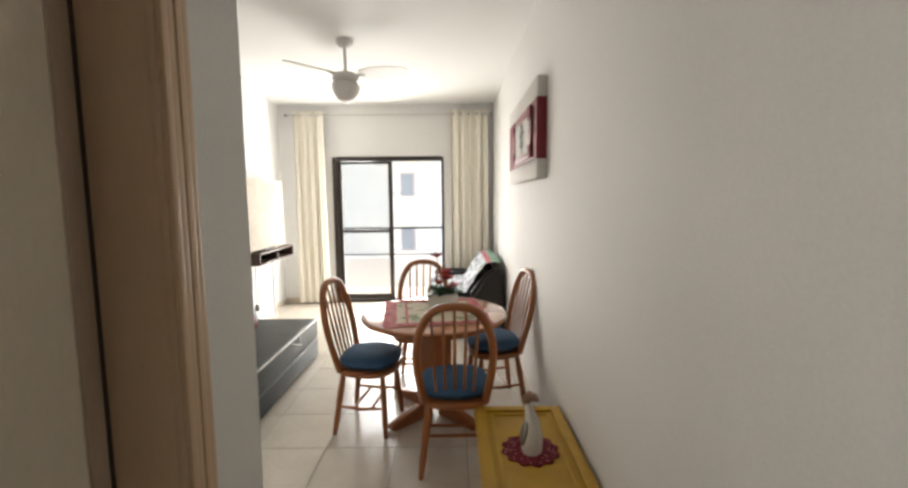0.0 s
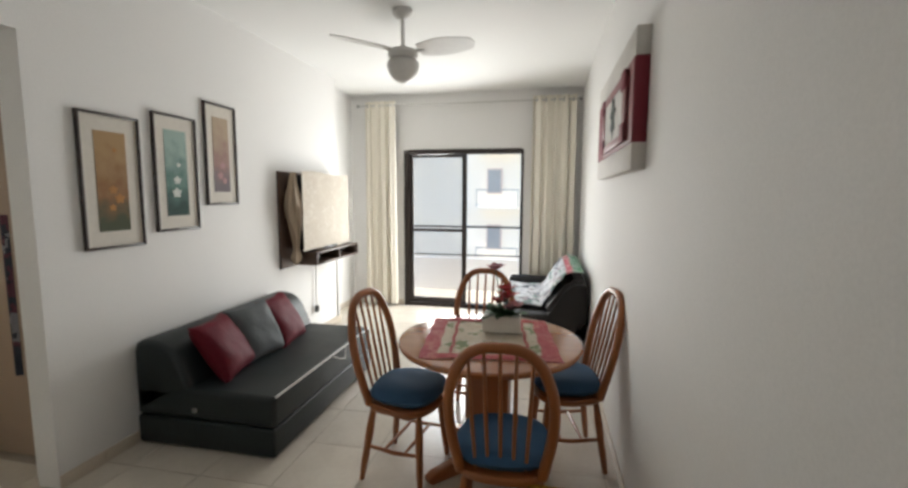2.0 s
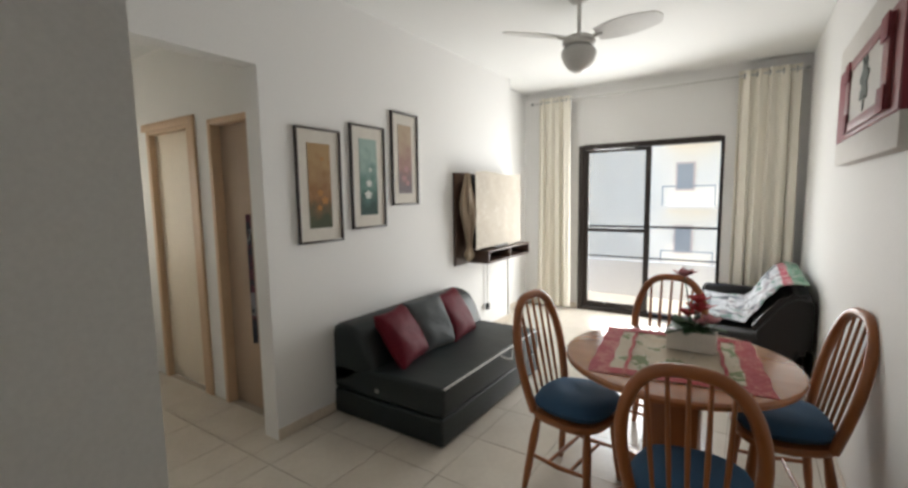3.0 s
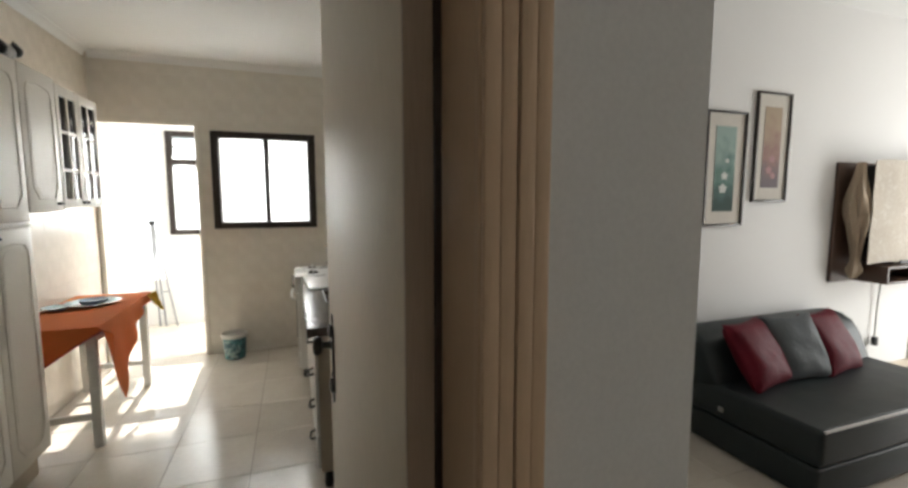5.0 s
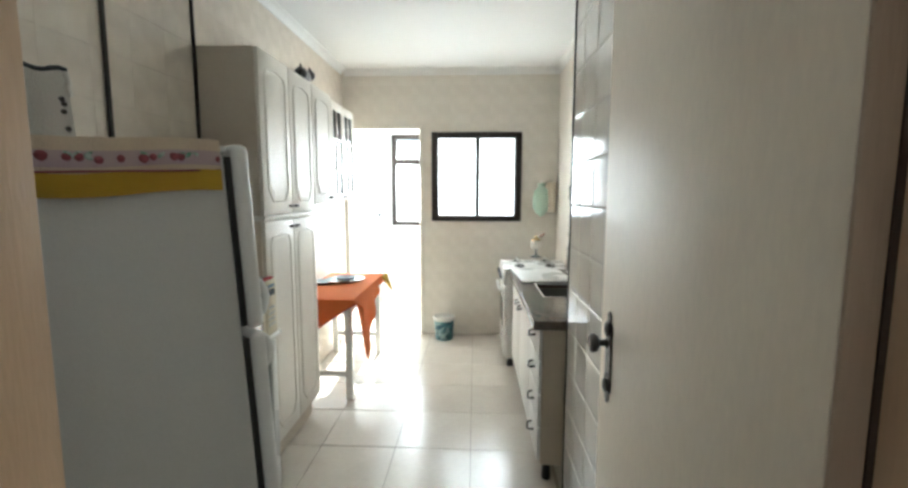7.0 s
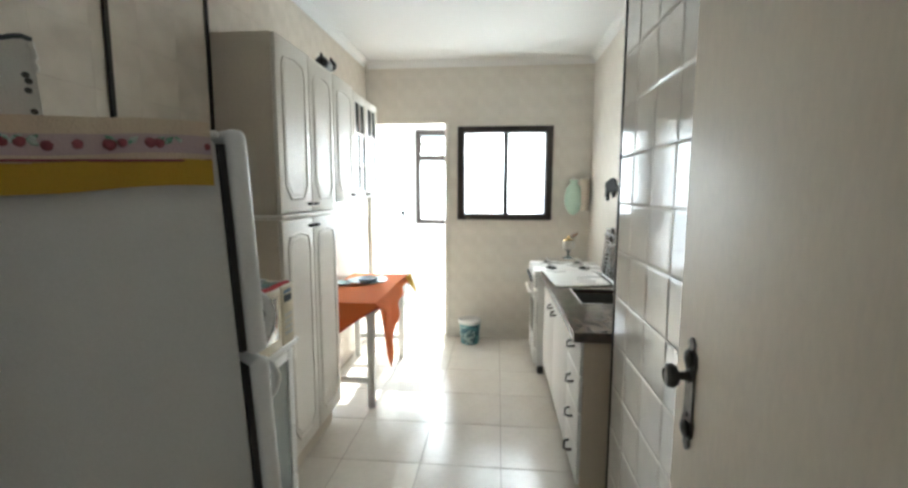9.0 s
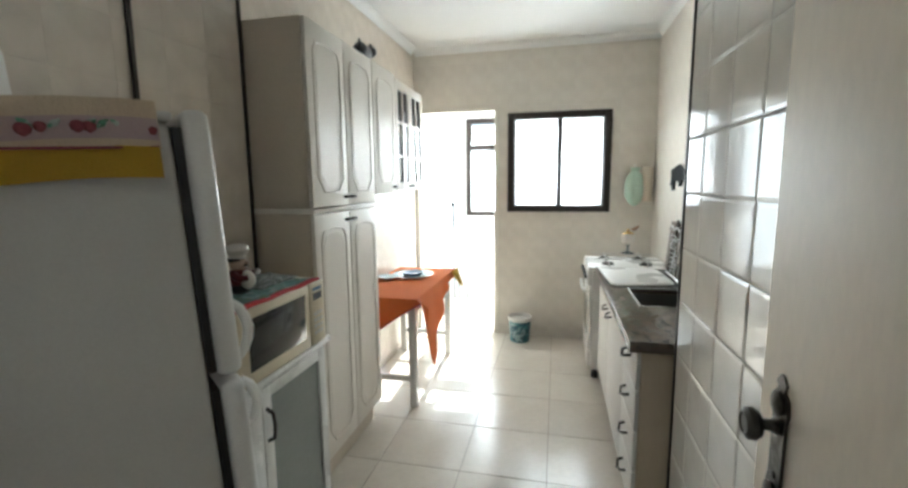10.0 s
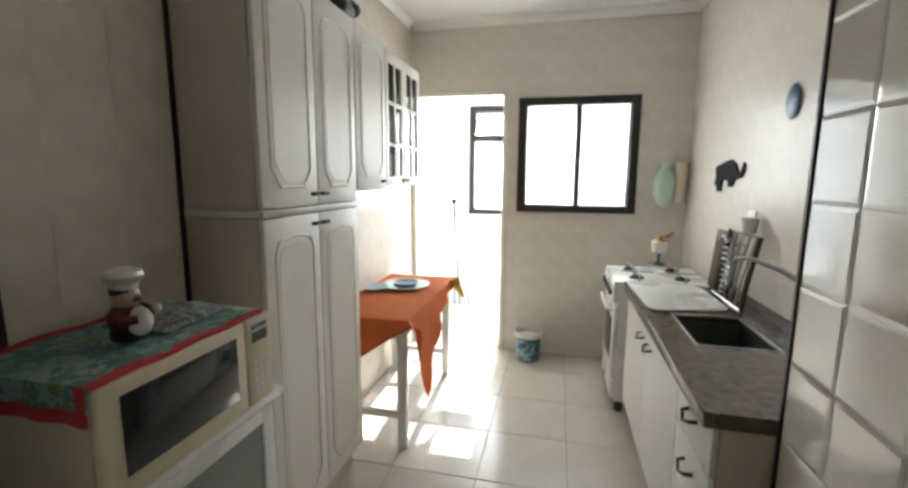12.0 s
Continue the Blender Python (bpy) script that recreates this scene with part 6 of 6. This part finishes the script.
solid("bowl", lathe([(0.055, 0), (0.075, 0.006), (0.088, 0.022), (0.084, 0.023), (0.06, 0.012), (0.004, 0.010)], 28, (-3.93, -0.86, 0.768)), M_BLUEP, "shallow grey-blue dish on a plate", "bowl")

# sink run
ck = thing("sink_cabinet", (-3.1, 0.85, 0), "white kitchen base cabinet with drawers and doors", "cabinet")
part("body", boxes((-2.395, -2.377, 0.602, 1.095, 0.10, 0.835), (-3.93, -3.912, 0.602, 1.095, 0.10, 0.835), (-3.912, -2.395, 0.602, 1.095, 0.10, 0.12), (-3.912, -2.395, 1.08, 1.095, 0.12, 0.835), (-2.74, -2.725, 0.604, 1.08, 0.12, 0.835)), M_TAN, ck)
for k in range(4):
    z0 = 0.125 + 0.178 * k
    d = part("drawer", box(-2.728, -2.380, 0.582, 0.600, z0, z0 + 0.172, 0.004), M_FRONT, ck)
    part("handle", tube([(-2.60, 0.583, z0 + 0.10), (-2.595, 0.560, z0 + 0.095), (-2.555, 0.552, z0 + 0.080), (-2.515, 0.560, z0 + 0.095), (-2.51, 0.583, z0 + 0.10)], 0.0065, 8), M_DARKSTEEL, d, "curved dark bronze pull")
for x0, x1, hx in ((-3.325, -2.735, -3.24), (-3.925, -3.330, -3.42)):
    d = part("door", box(x0, x1, 0.582, 0.600, 0.125, 0.815, 0.004), M_FRONT, ck)
    part("handle", tube([(hx - 0.045, 0.583, 0.72), (hx - 0.04, 0.560, 0.715), (hx, 0.552, 0.70), (hx + 0.04, 0.560, 0.715), (hx + 0.045, 0.583, 0.72)], 0.0065, 8), M_DARKSTEEL, d, "curved dark bronze pull")
for x in (-2.42, -3.1, -3.88):
    for y in (0.64, 1.05):
        part("foot", lathe([(0.022, 0), (0.024, 0.02), (0.018, 0.099)], 12, (x, y, 0.0005)), M_BLACKP, ck)


def pierced(outer, inner, z0, z1):
    """A plate with a rectangular hole, one connected body."""
    bm = bmesh.new()
    rings = []
    for x0, x1, y0, y1 in (outer, inner):
        for z in (z0, z1):
            rings.append([bm.verts.new((x, y, z)) for x, y in ((x0, y0), (x1, y0), (x1, y1), (x0, y1))])
    ol, ot, il, it = rings
    for k in range(4):
        q = (k + 1) % 4
        for a, b in ((ol, ot), (ot, it), (it, il), (il, ol)):
            bm.faces.new((a[k], a[q], b[q], b[k]))
    bmesh.ops.recalc_face_normals(bm, faces=bm.faces[:])
    return bm


SX0, SX1, SYA, SYB = -3.32, -2.90, 0.675, 0.975
wt = thing("worktop", (-3.1, 0.83, 0.84), "dark grey granite worktop with a cut-out sink", "worktop")
part("slab", pierced((-3.945, -2.362, 0.555, 1.098), (SX0, SX1, SYA, SYB), 0.838, 0.87), M_GRANITE, wt, smooth=0)
part("edge", boxes((-3.945, -2.362, 0.549, 0.5545, 0.826, 0.872), (-2.3615, -2.356, 0.549, 1.0, 0.826, 0.872), bevel=0.002), M_GRANITE, wt)
part("upstand", boxes((-3.945, -2.30, 1.082, 1.098, 0.8705, 0.92), bevel=0.002), M_GRANITE, wt)
sk = thing("sink", (-3.12, 0.81, 0.68), "stainless steel sink bowl set in the worktop", "sink")
part("bowl", boxes((SX0 - 0.004, SX0 - 0.0005, SYA - 0.004, SYB + 0.004, 0.69, 0.836), (SX1 + 0.0005, SX1 + 0.004, SYA - 0.004, SYB + 0.004, 0.69, 0.836), (SX0, SX1, SYA - 0.004, SYA - 0.0005, 0.69, 0.836), (SX0, SX1, SYB + 0.0005, SYB + 0.004, 0.69, 0.836), (SX0, SX1, SYA, SYB, 0.686, 0.69)), M_SINK, sk)
part("rim", boxes((SX0, SX1, SYA, SYA + 0.012, 0.862, 0.8725), (SX0, SX1, SYB - 0.012, SYB, 0.862, 0.8725), (SX0, SX0 + 0.012, SYA + 0.012, SYB - 0.012, 0.862, 0.8725), (SX1 - 0.012, SX1, SYA + 0.012, SYB - 0.012, 0.862, 0.8725), bevel=0.002), M_STEEL, sk)
part("drain", lathe([(0.03, 0), (0.034, 0.003), (0.02, 0.002), (0.004, 0.001)], 18, (-3.12, 0.81, 0.6905)), M_DARKSTEEL, sk)
tp = thing("tap", (-3.0, 1.09, 1.07), "chrome wall-mounted kitchen tap", "tap")
part("spout", tube([(-2.98, YRK - 0.002, 1.10), (-2.98, 1.05, 1.115), (-3.05, 1.0, 1.15), (-3.16, 0.93, 1.175), (-3.22, 0.90, 1.165), (-3.235, 0.89, 1.13)], [0.014, 0.013, 0.011, 0.010, 0.010, 0.011], 10), M_STEEL, tp)
part("valve", lathe([(0.02, -0.02), (0.024, 0.0), (0.018, 0.03), (0.022, 0.05), (0.012, 0.06)], 16, (-2.98, 1.05, 1.10)), M_STEEL, tp)
solid("cutting_board", slab([(-3.92, 0.575), (-3.88, 0.560), (-3.36, 0.590), (-3.33, 0.62), (-3.40, 0.94), (-3.44, 0.965), (-3.84, 0.955), (-3.88, 0.93)], 0.8735, 0.883, 0.003), M_WHITE, "white plastic cutting board on the worktop", "cutting board")
rk = thing("dish_rack", (-3.6, 1.02, 0.872), "dark wire dish rack leaning on the tiles", "dish rack")
part("holder", turned(box(-0.085, 0.085, -0.014, 0.014, 0.0, 0.345, 0.010, 3), Matrix.Translation((-3.885, 1.035, 0.8735)) @ Matrix.Rotation(radians(-5), 4, "X")), M_BROWNP, rk, "dark brown board leaning on the tiles")
for x in (-3.77, -3.40):
    part("post", tube([(x, 1.0, 0.8765), (x + 0.005, 1.02, 1.05), (x, 1.055, 1.235)], 0.012, 8), M_DARKSTEEL, rk)
for x in (-3.68, -3.60, -3.52, -3.45):
    part("wire", tube([(x, 0.99, 0.8765), (x, 1.02, 1.05), (x, 1.06, 1.235)], 0.006, 6), M_STEEL, rk)
for z, y in ((0.885, 0.993), (1.23, 1.058)):
    part("wire", tube([(-3.78, y, z), (-3.39, y, z)], 0.008, 6), M_STEEL, rk)
part("spring", tube([(-3.60 + 0.035 * math.cos(a), 0.985 + 0.012 * math.sin(a), 0.905 + 0.26 * a / 56.5) for a in [math.pi * k / 6 for k in range(109)]], 0.004, 5), M_STEEL, rk, "coiled wire divider")
part("scallop", tube([(-3.77 + 0.37 * k / 30, 1.0, 1.175 + 0.028 * abs(math.sin(math.pi * k / 10))) for k in range(31)], 0.006, 6), M_STEEL, rk)
solid("cup", lathe([(0.026, 0), (0.03, 0.004), (0.042, 0.075), (0.040, 0.075), (0.028, 0.008), (0.004, 0.006)], 20, (-3.53, 1.052, 1.2395)), M_GREYPL, "white plastic cup standing on the dish rack", "cup")

# stove
st = thing("stove", (-4.23, 0.8, 0), "white freestanding gas stove with an oven", "stove")
part("body", box(-4.50, -3.965, 0.535, 1.075, 0.07, 0.845, 0.008), M_WHITE, st)
ov = part("oven_door", box(-4.485, -3.98, 0.508, 0.533, 0.22, 0.70, 0.010), M_WHITE, st)
part("window", box(-4.41, -4.055, 0.504, 0.5075, 0.33, 0.60, 0.003), M_SCREEN, ov)
part("handle", tube([(-4.44, 0.508, 0.665), (-4.44, 0.475, 0.672), (-4.23, 0.468, 0.674), (-4.03, 0.475, 0.672), (-4.03, 0.508, 0.665)], 0.011, 10), M_WHITE, ov)
cpn = part("control_panel", box(-4.50, -3.965, 0.495, 0.534, 0.725, 0.845, 0.010), M_WHITE, st)
for k in range(5):
    part("knob", turned(lathe([(0.022, 0), (0.020, 0.018), (0.012, 0.022)], 16), Matrix.Translation((-4.42 + 0.095 * k, 0.496, 0.785)) @ Matrix.Rotation(radians(90), 4, "X")), M_BLACKP, cpn)
part("drawer", box(-4.485, -3.98, 0.512, 0.533, 0.085, 0.205, 0.008), M_WHITE, st)
hob = part("hob", box(-4.505, -3.96, 0.50, 1.08, 0.847, 0.868, 0.008), M_WHITE, st)
for x in (-4.37, -4.10):
    for y in (0.65, 0.92):
        b = part("burner", lathe([(0.045, 0), (0.045, 0.008), (0.030, 0.012), (0.028, 0.020), (0.004, 0.022)], 20, (x, y, 0.869)), M_DARKSTEEL, hob)
        part("grate", boxes((x - 0.10, x + 0.10, y - 0.005, y + 0.005, 0.895, 0.905), (x - 0.005, x + 0.005, y - 0.10, y + 0.10, 0.9055, 0.913), (x - 0.10, x - 0.09, y - 0.005, y + 0.005, 0.8685, 0.8945), (x + 0.09, x + 0.10, y - 0.005, y + 0.005, 0.8685, 0.8945)), M_GREYPL, b)
for x in (-4.46, -4.0):
    for y in (0.57, 1.04):
        part("foot", lathe([(0.026, 0), (0.028, 0.02), (0.018, 0.069)], 12, (x, y, 0.0005)), M_BLACKP, st)
gb = thing("goblet", (-4.38, 0.86, 0.913), "brass bowl on a glass stem with a small figure", "goblet")
part("stem", lathe([(0.055, 0), (0.05, 0.005), (0.010, 0.02), (0.008, 0.055), (0.02, 0.07)], 20, (-4.38, 0.83, 0.9135)), M_SMOKE, gb)
part("bowl", lathe([(0.015, 0.15), (0.045, 0.165), (0.052, 0.20), (0.048, 0.235), (0.052, 0.24), (0.044, 0.238), (0.04, 0.175), (0.004, 0.17)], 24, (-4.38, 0.83, 0.9135 - 0.08)), M_CERAMIC, gb, "cream bowl")
part("lid", lathe([(0.052, 0.241), (0.04, 0.25), (0.012, 0.262), (0.016, 0.275), (0.004, 0.285)], 20, (-4.38, 0.83, 0.9135 - 0.08)), M_GOLD, gb)
part("figure", tube([(-4.345, 0.85, 1.112), (-4.335, 0.875, 1.122), (-4.335, 0.90, 1.145)], [0.012, 0.016, 0.008], 8), M_TERRA, gb, "small brown bird")

# things on the kitchen walls
bg = thing("bag_holder", (XK + 0.05, 0.93, 1.27), "pale green plastic bag hanging on a hook", "bag")
part("bag", turned(lathe([(0.012, 0), (0.05, 0.03), (0.085, 0.10), (0.088, 0.18), (0.070, 0.26), (0.03, 0.31), (0.045, 0.34)], 22), Matrix.Translation((XK + 0.062, 0.93, 1.275)) @ Matrix.Diagonal((0.62, 1, 1, 1))), M_BAG, bg)
part("hook", tube([(XK + 0.001, 0.93, 1.64), (XK + 0.05, 0.93, 1.64), (XK + 0.062, 0.93, 1.61)], 0.006, 8), M_WHITE, bg)
# narrow beige tapered body beside the bag
solid("basket", turned(lathe([(0.03, 0), (0.05, 0.0), (0.06, 0.3), (0.045, 0.3)], 18), Matrix.Translation((XK + 0.075, 1.035, 1.32)) @ Matrix.Diagonal((1, 0.8, 1, 1))), M_CABSIDE, "narrow beige tapered body in the corner", "holder")
el = [(-4.22, 1.46), (-4.20, 1.52), (-4.22, 1.56), (-4.19, 1.585), (-4.14, 1.585), (-4.08, 1.60), (-3.98, 1.61), (-3.90, 1.585), (-3.87, 1.545), (-3.84, 1.53), (-3.81, 1.55), (-3.79, 1.59), (-3.77, 1.58), (-3.78, 1.54), (-3.81, 1.51), (-3.86, 1.505), (-3.90, 1.50), (-3.93, 1.46), (-3.98, 1.455), (-4.00, 1.49), (-4.06, 1.50), (-4.10, 1.49), (-4.11, 1.43), (-4.17, 1.425), (-4.18, 1.46)]
bm = bmesh.new()
f = bm.faces.new([bm.verts.new((x, YRK - 0.002, z)) for x, z in el])
up = bmesh.ops.extrude_face_region(bm, geom=[f])
bmesh.ops.translate(bm, vec=(0, -0.011, 0), verts=[v for v in up["geom"] if isinstance(v, bmesh.types.BMVert)])
bmesh.ops.recalc_face_normals(bm, faces=bm.faces[:])
solid("elephant_hook", bm, M_ELEPH, "dark grey elephant-shaped hook on the tiles", "hook")
solid("wall_plaque", turned(lathe([(0.055, 0), (0.06, 0.006), (0.05, 0.014), (0.004, 0.017)], 24), Matrix.Translation((-3.33, YRK - 0.001, 1.83)) @ Matrix.Rotation(radians(90), 4, "X") @ Matrix.Diagonal((1, 1.25, 1, 1))), M_BLUEP, "blue glazed oval plaque on the tiles", "plaque")
sc = thing("power_socket", (-3.62, YRK, 1.28), "white power socket plate", "socket")
part("plate", box(-3.67, -3.58, YRK - 0.010, YRK - 0.001, 1.255, 1.345, 0.004), M_WHITE, sc)
part("insert", box(-3.65, -3.60, YRK - 0.013, YRK - 0.0105, 1.28, 1.32, 0.002), M_GREYPL, sc)
# bin under the window
bk = thing("waste_bin", (-4.70, -0.06, 0), "blue-green printed waste bin with a white bag liner", "bin")
part("bucket", lathe([(0.085, 0), (0.09, 0.004), (0.105, 0.22), (0.098, 0.22), (0.084, 0.008)], 28, (-4.70, -0.06, 0.001)), M_BUCKET, bk)
part("liner", lathe([(0.1005, 0.20), (0.112, 0.205), (0.116, 0.235), (0.108, 0.242), (0.098, 0.225), (0.0965, 0.205)], 28, (-4.70, -0.06, 0.001)), M_GREYPL, bk, "white plastic liner folded over")

# laundry: folded drying rack and a white door
dk = thing("drying_rack", (-6.1, -0.95, 0), "folded grey metal drying rack standing in the laundry", "drying rack")
for (xa, ya), (xb, yb) in (((-6.13, -1.015), (-6.06, -1.025)), ((-6.12, -0.95), (-6.06, -1.015)), ((-6.10, -0.83), (-6.06, -1.005))):
    part("leg", tube([(xa, ya, 0.001), (xb, yb, 1.23)], 0.011, 8), M_GREYPOLE, dk)
part("hinge", box(-6.075, -6.045, -1.045, -0.985, 1.205, 1.26, 0.008), M_BLACKP, dk)
part("crossbar", tube([(-6.118, -0.985, 0.42), (-6.09, -0.885, 0.42)], 0.008, 8), M_GREYPOLE, dk)
ldr = thing("door_4", (-5.0, -1.1, 0), "white laundry door standing open", "door", kind=T)
part("leaf", box(-5.72, -5.03, -1.12, -1.085, 0.01, 2.10, 0.003), M_WHITE, ldr)
part("door_handle", tube([(-5.66, -1.084, 1.02), (-5.66, -1.045, 1.02), (-5.56, -1.04, 1.02)], 0.010, 8), M_STEEL, ldr)
lf = thing("door_frame", (XK, -0.7, 0), "cream painted frame of the laundry opening", "door frame", kind=T)
part("frame", boxes((XK - 0.135, XK + 0.012, LO[0] - 0.03, LO[0] + 0.002, 0, LO[2] + 0.03), (XK - 0.135, XK + 0.012, LO[1] - 0.002, LO[1] + 0.035, 0, LO[2] + 0.03), (XK - 0.135, XK + 0.012, LO[0] + 0.002, LO[1] - 0.002, LO[2] - 0.002, LO[2] + 0.03), bevel=0.003), M_CAB, lf)

# dark corner strips of the tiling
for x0, x1, y0, y1 in ((-1.832, -1.816, YL + 0.001, YL + 0.012), (-2.374, -2.362, YL + 0.001, YL + 0.012), (-2.290, -2.2805, YC - 0.004, YC + 0.012)):
    solid("trim", boxes((x0, x1, y0, y1, 0.001, H_KIT - 0.06)), M_DARKTRIM, kind=T)


# ---- tiles, piece by piece ----
def tile_mesh(name, w, h, d, e, mat):
    bm = bmesh.new()
    lo = [bm.verts.new((sx * w / 2, sy * h / 2, -d)) for sx, sy in ((-1, -1), (1, -1), (1, 1), (-1, 1))]
    mid = [bm.verts.new((sx * w / 2, sy * h / 2, -e * 0.2)) for sx, sy in ((-1, -1), (1, -1), (1, 1), (-1, 1))]
    top = [bm.verts.new((sx * (w / 2 - e), sy * (h / 2 - e), 0)) for sx, sy in ((-1, -1), (1, -1), (1, 1), (-1, 1))]
    for a, b in ((lo, mid), (mid, top)):
        for k in range(4):
            bm.faces.new((a[k], a[(k + 1) % 4], b[(k + 1) % 4], b[k]))
    bm.faces.new(top)
    bm.faces.new(lo[::-1])
    bmesh.ops.recalc_face_normals(bm, faces=bm.faces[:])
    return mesh_of(name, bm, mat, smooth=0)


def lay(parent, name, m, w, h, d, e, mat, cache, jitter=0.0):
    key = (round(w, 3), round(h, 3), d, mat.name)
    if key not in cache:
        cache[key] = tile_mesh(name, w, h, d, e, mat)
    ob = new(name, cache[key])
    ob.parent = parent
    ob.matrix_parent_inverse = Matrix.Translation(-parent.location)
    ob.matrix_basis = m @ pose(0, 0, 0, random.uniform(-jitter, jitter), random.uniform(-jitter, jitter), 0)


cache = {}


def spans(a0, a1, origin, pitch):
    k = math.floor((a0 - origin) / pitch)
    while origin + k * pitch < a1 - 0.01:
        a, b = max(a0, origin + k * pitch), min(a1, origin + (k + 1) * pitch)
        if b - a > 0.02:
            yield a, b
        k += 1


def tile_floor(parent, x0, x1, y0, y1, ox, oy, p, skip=None):
    for a, b in spans(x0, x1, ox, p):
        for c, d in spans(y0, y1, oy, p):
            if skip and skip((a + b) / 2, (c + d) / 2):
                continue
            lay(parent, "floor_tile", pose((a + b) / 2, (c + d) / 2, 0), b - a - 0.005, d - c - 0.005, 0.004, 0.0015, M_FLOOR, cache, 0.05)


tile_floor(floor_liv, -2.40, XR, 1.0, YW, -0.88, 3.10, 0.445)
tile_floor(floor_liv, XD, XR, -1.3, 1.0, -0.88, 3.10, 0.445)
tile_floor(floor_liv, -2.62, -2.40, 5.74, YW, -0.88, 3.10, 0.445)
tile_floor(floor_liv, -4.9, -2.40, 1.25, 2.55, -0.88, 3.10, 0.445)
tile_floor(floor_kit, XK, XD, YL, 0.70, -3.56, 0.237, 0.447)
tile_floor(floor_kit, XK, -2.28, 0.70, 1.10, -3.56, 0.237, 0.447)
tile_floor(floor_kit, -6.22, XK, -1.75, 0.75, -3.56, 0.237, 0.447)

R_SINK = Matrix.Rotation(radians(90), 4, "X")                                           # faces -y
R_CAB = Matrix.Rotation(radians(180), 4, "Z") @ Matrix.Rotation(radians(90), 4, "X")     # faces +y
R_WIN = Matrix.Rotation(radians(90), 4, "Z") @ Matrix.Rotation(radians(90), 4, "X")      # faces +x
TW, TH, TZ = 0.200, 0.193, 1.448 - 0.193 * 7


def tile_wall(parent, turn, place, a0, a1, origin, z0, z1, holes=(), e=0.010, jitter=0.18, gap=0.0014, mat=None):
    for a, b in spans(a0, a1, origin, TW):
        for c, d in spans(z0, z1, TZ, TH):
            m = ((a + b) / 2, (c + d) / 2)
            if any(h[0] < b - 0.002 and h[1] > a + 0.002 and h[2] < d - 0.002 and h[3] > c + 0.002 for h in holes):
                pieces = [(a, b, c, d)]
                for h in holes:
                    rest = []
                    for pa, pb, pc, pd in pieces:
                        if h[0] >= pb or h[1] <= pa or h[2] >= pd or h[3] <= pc:
                            rest.append((pa, pb, pc, pd))
                            continue
                        if h[0] > pa:
                            rest.append((pa, h[0], pc, pd))
                        if h[1] < pb:
                            rest.append((h[1], pb, pc, pd))
                        if h[2] > pc:
                            rest.append((max(pa, h[0]), min(pb, h[1]), pc, h[2]))
                        if h[3] < pd:
                            rest.append((max(pa, h[0]), min(pb, h[1]), h[3], pd))
                    pieces = rest
            else:
                pieces = [(a, b, c, d)]
            for pa, pb, pc, pd in pieces:
                if pb - pa > 0.015 and pd - pc > 0.015:
                    lay(parent, "wall_tile", Matrix.Translation(place((pa + pb) / 2, (pc + pd) / 2)) @ turn, pb - pa - gap, pd - pc - gap, 0.012, e, mat or M_WTILE, cache, jitter)


by_name = bpy.data.objects
ws, wc, ww = by_name["wall_kitchen_sink"], by_name["wall_kitchen_cabinets"], by_name["wall_kitchen_window"]
tile_wall(ws, R_SINK, lambda a, z: (a, YC, z), -2.28, -0.66, -2.30, 0, H_KIT)
tile_wall(ws, R_SINK, lambda a, z: (a, YRK, z), XK, -2.29, -2.30, 0, H_KIT, e=0.0007, jitter=0.03, gap=0.0007, mat=M_WTILE3)
tile_wall(wc, R_CAB, lambda a, z: (a, YL, z), XK, -0.66, -1.765, 0, H_KIT, e=0.0007, jitter=0.03, gap=0.0007, mat=M_WTILE2)
tile_wall(ww, R_WIN, lambda a, z: (XK, a, z), YL, YRK, -0.20, 0, H_KIT, holes=((KW[0], KW[1], KW[2], KW[3]), (LO[0], LO[1], -0.1, LO[2])), e=0.0007, jitter=0.03, gap=0.0007, mat=M_WTILE3)
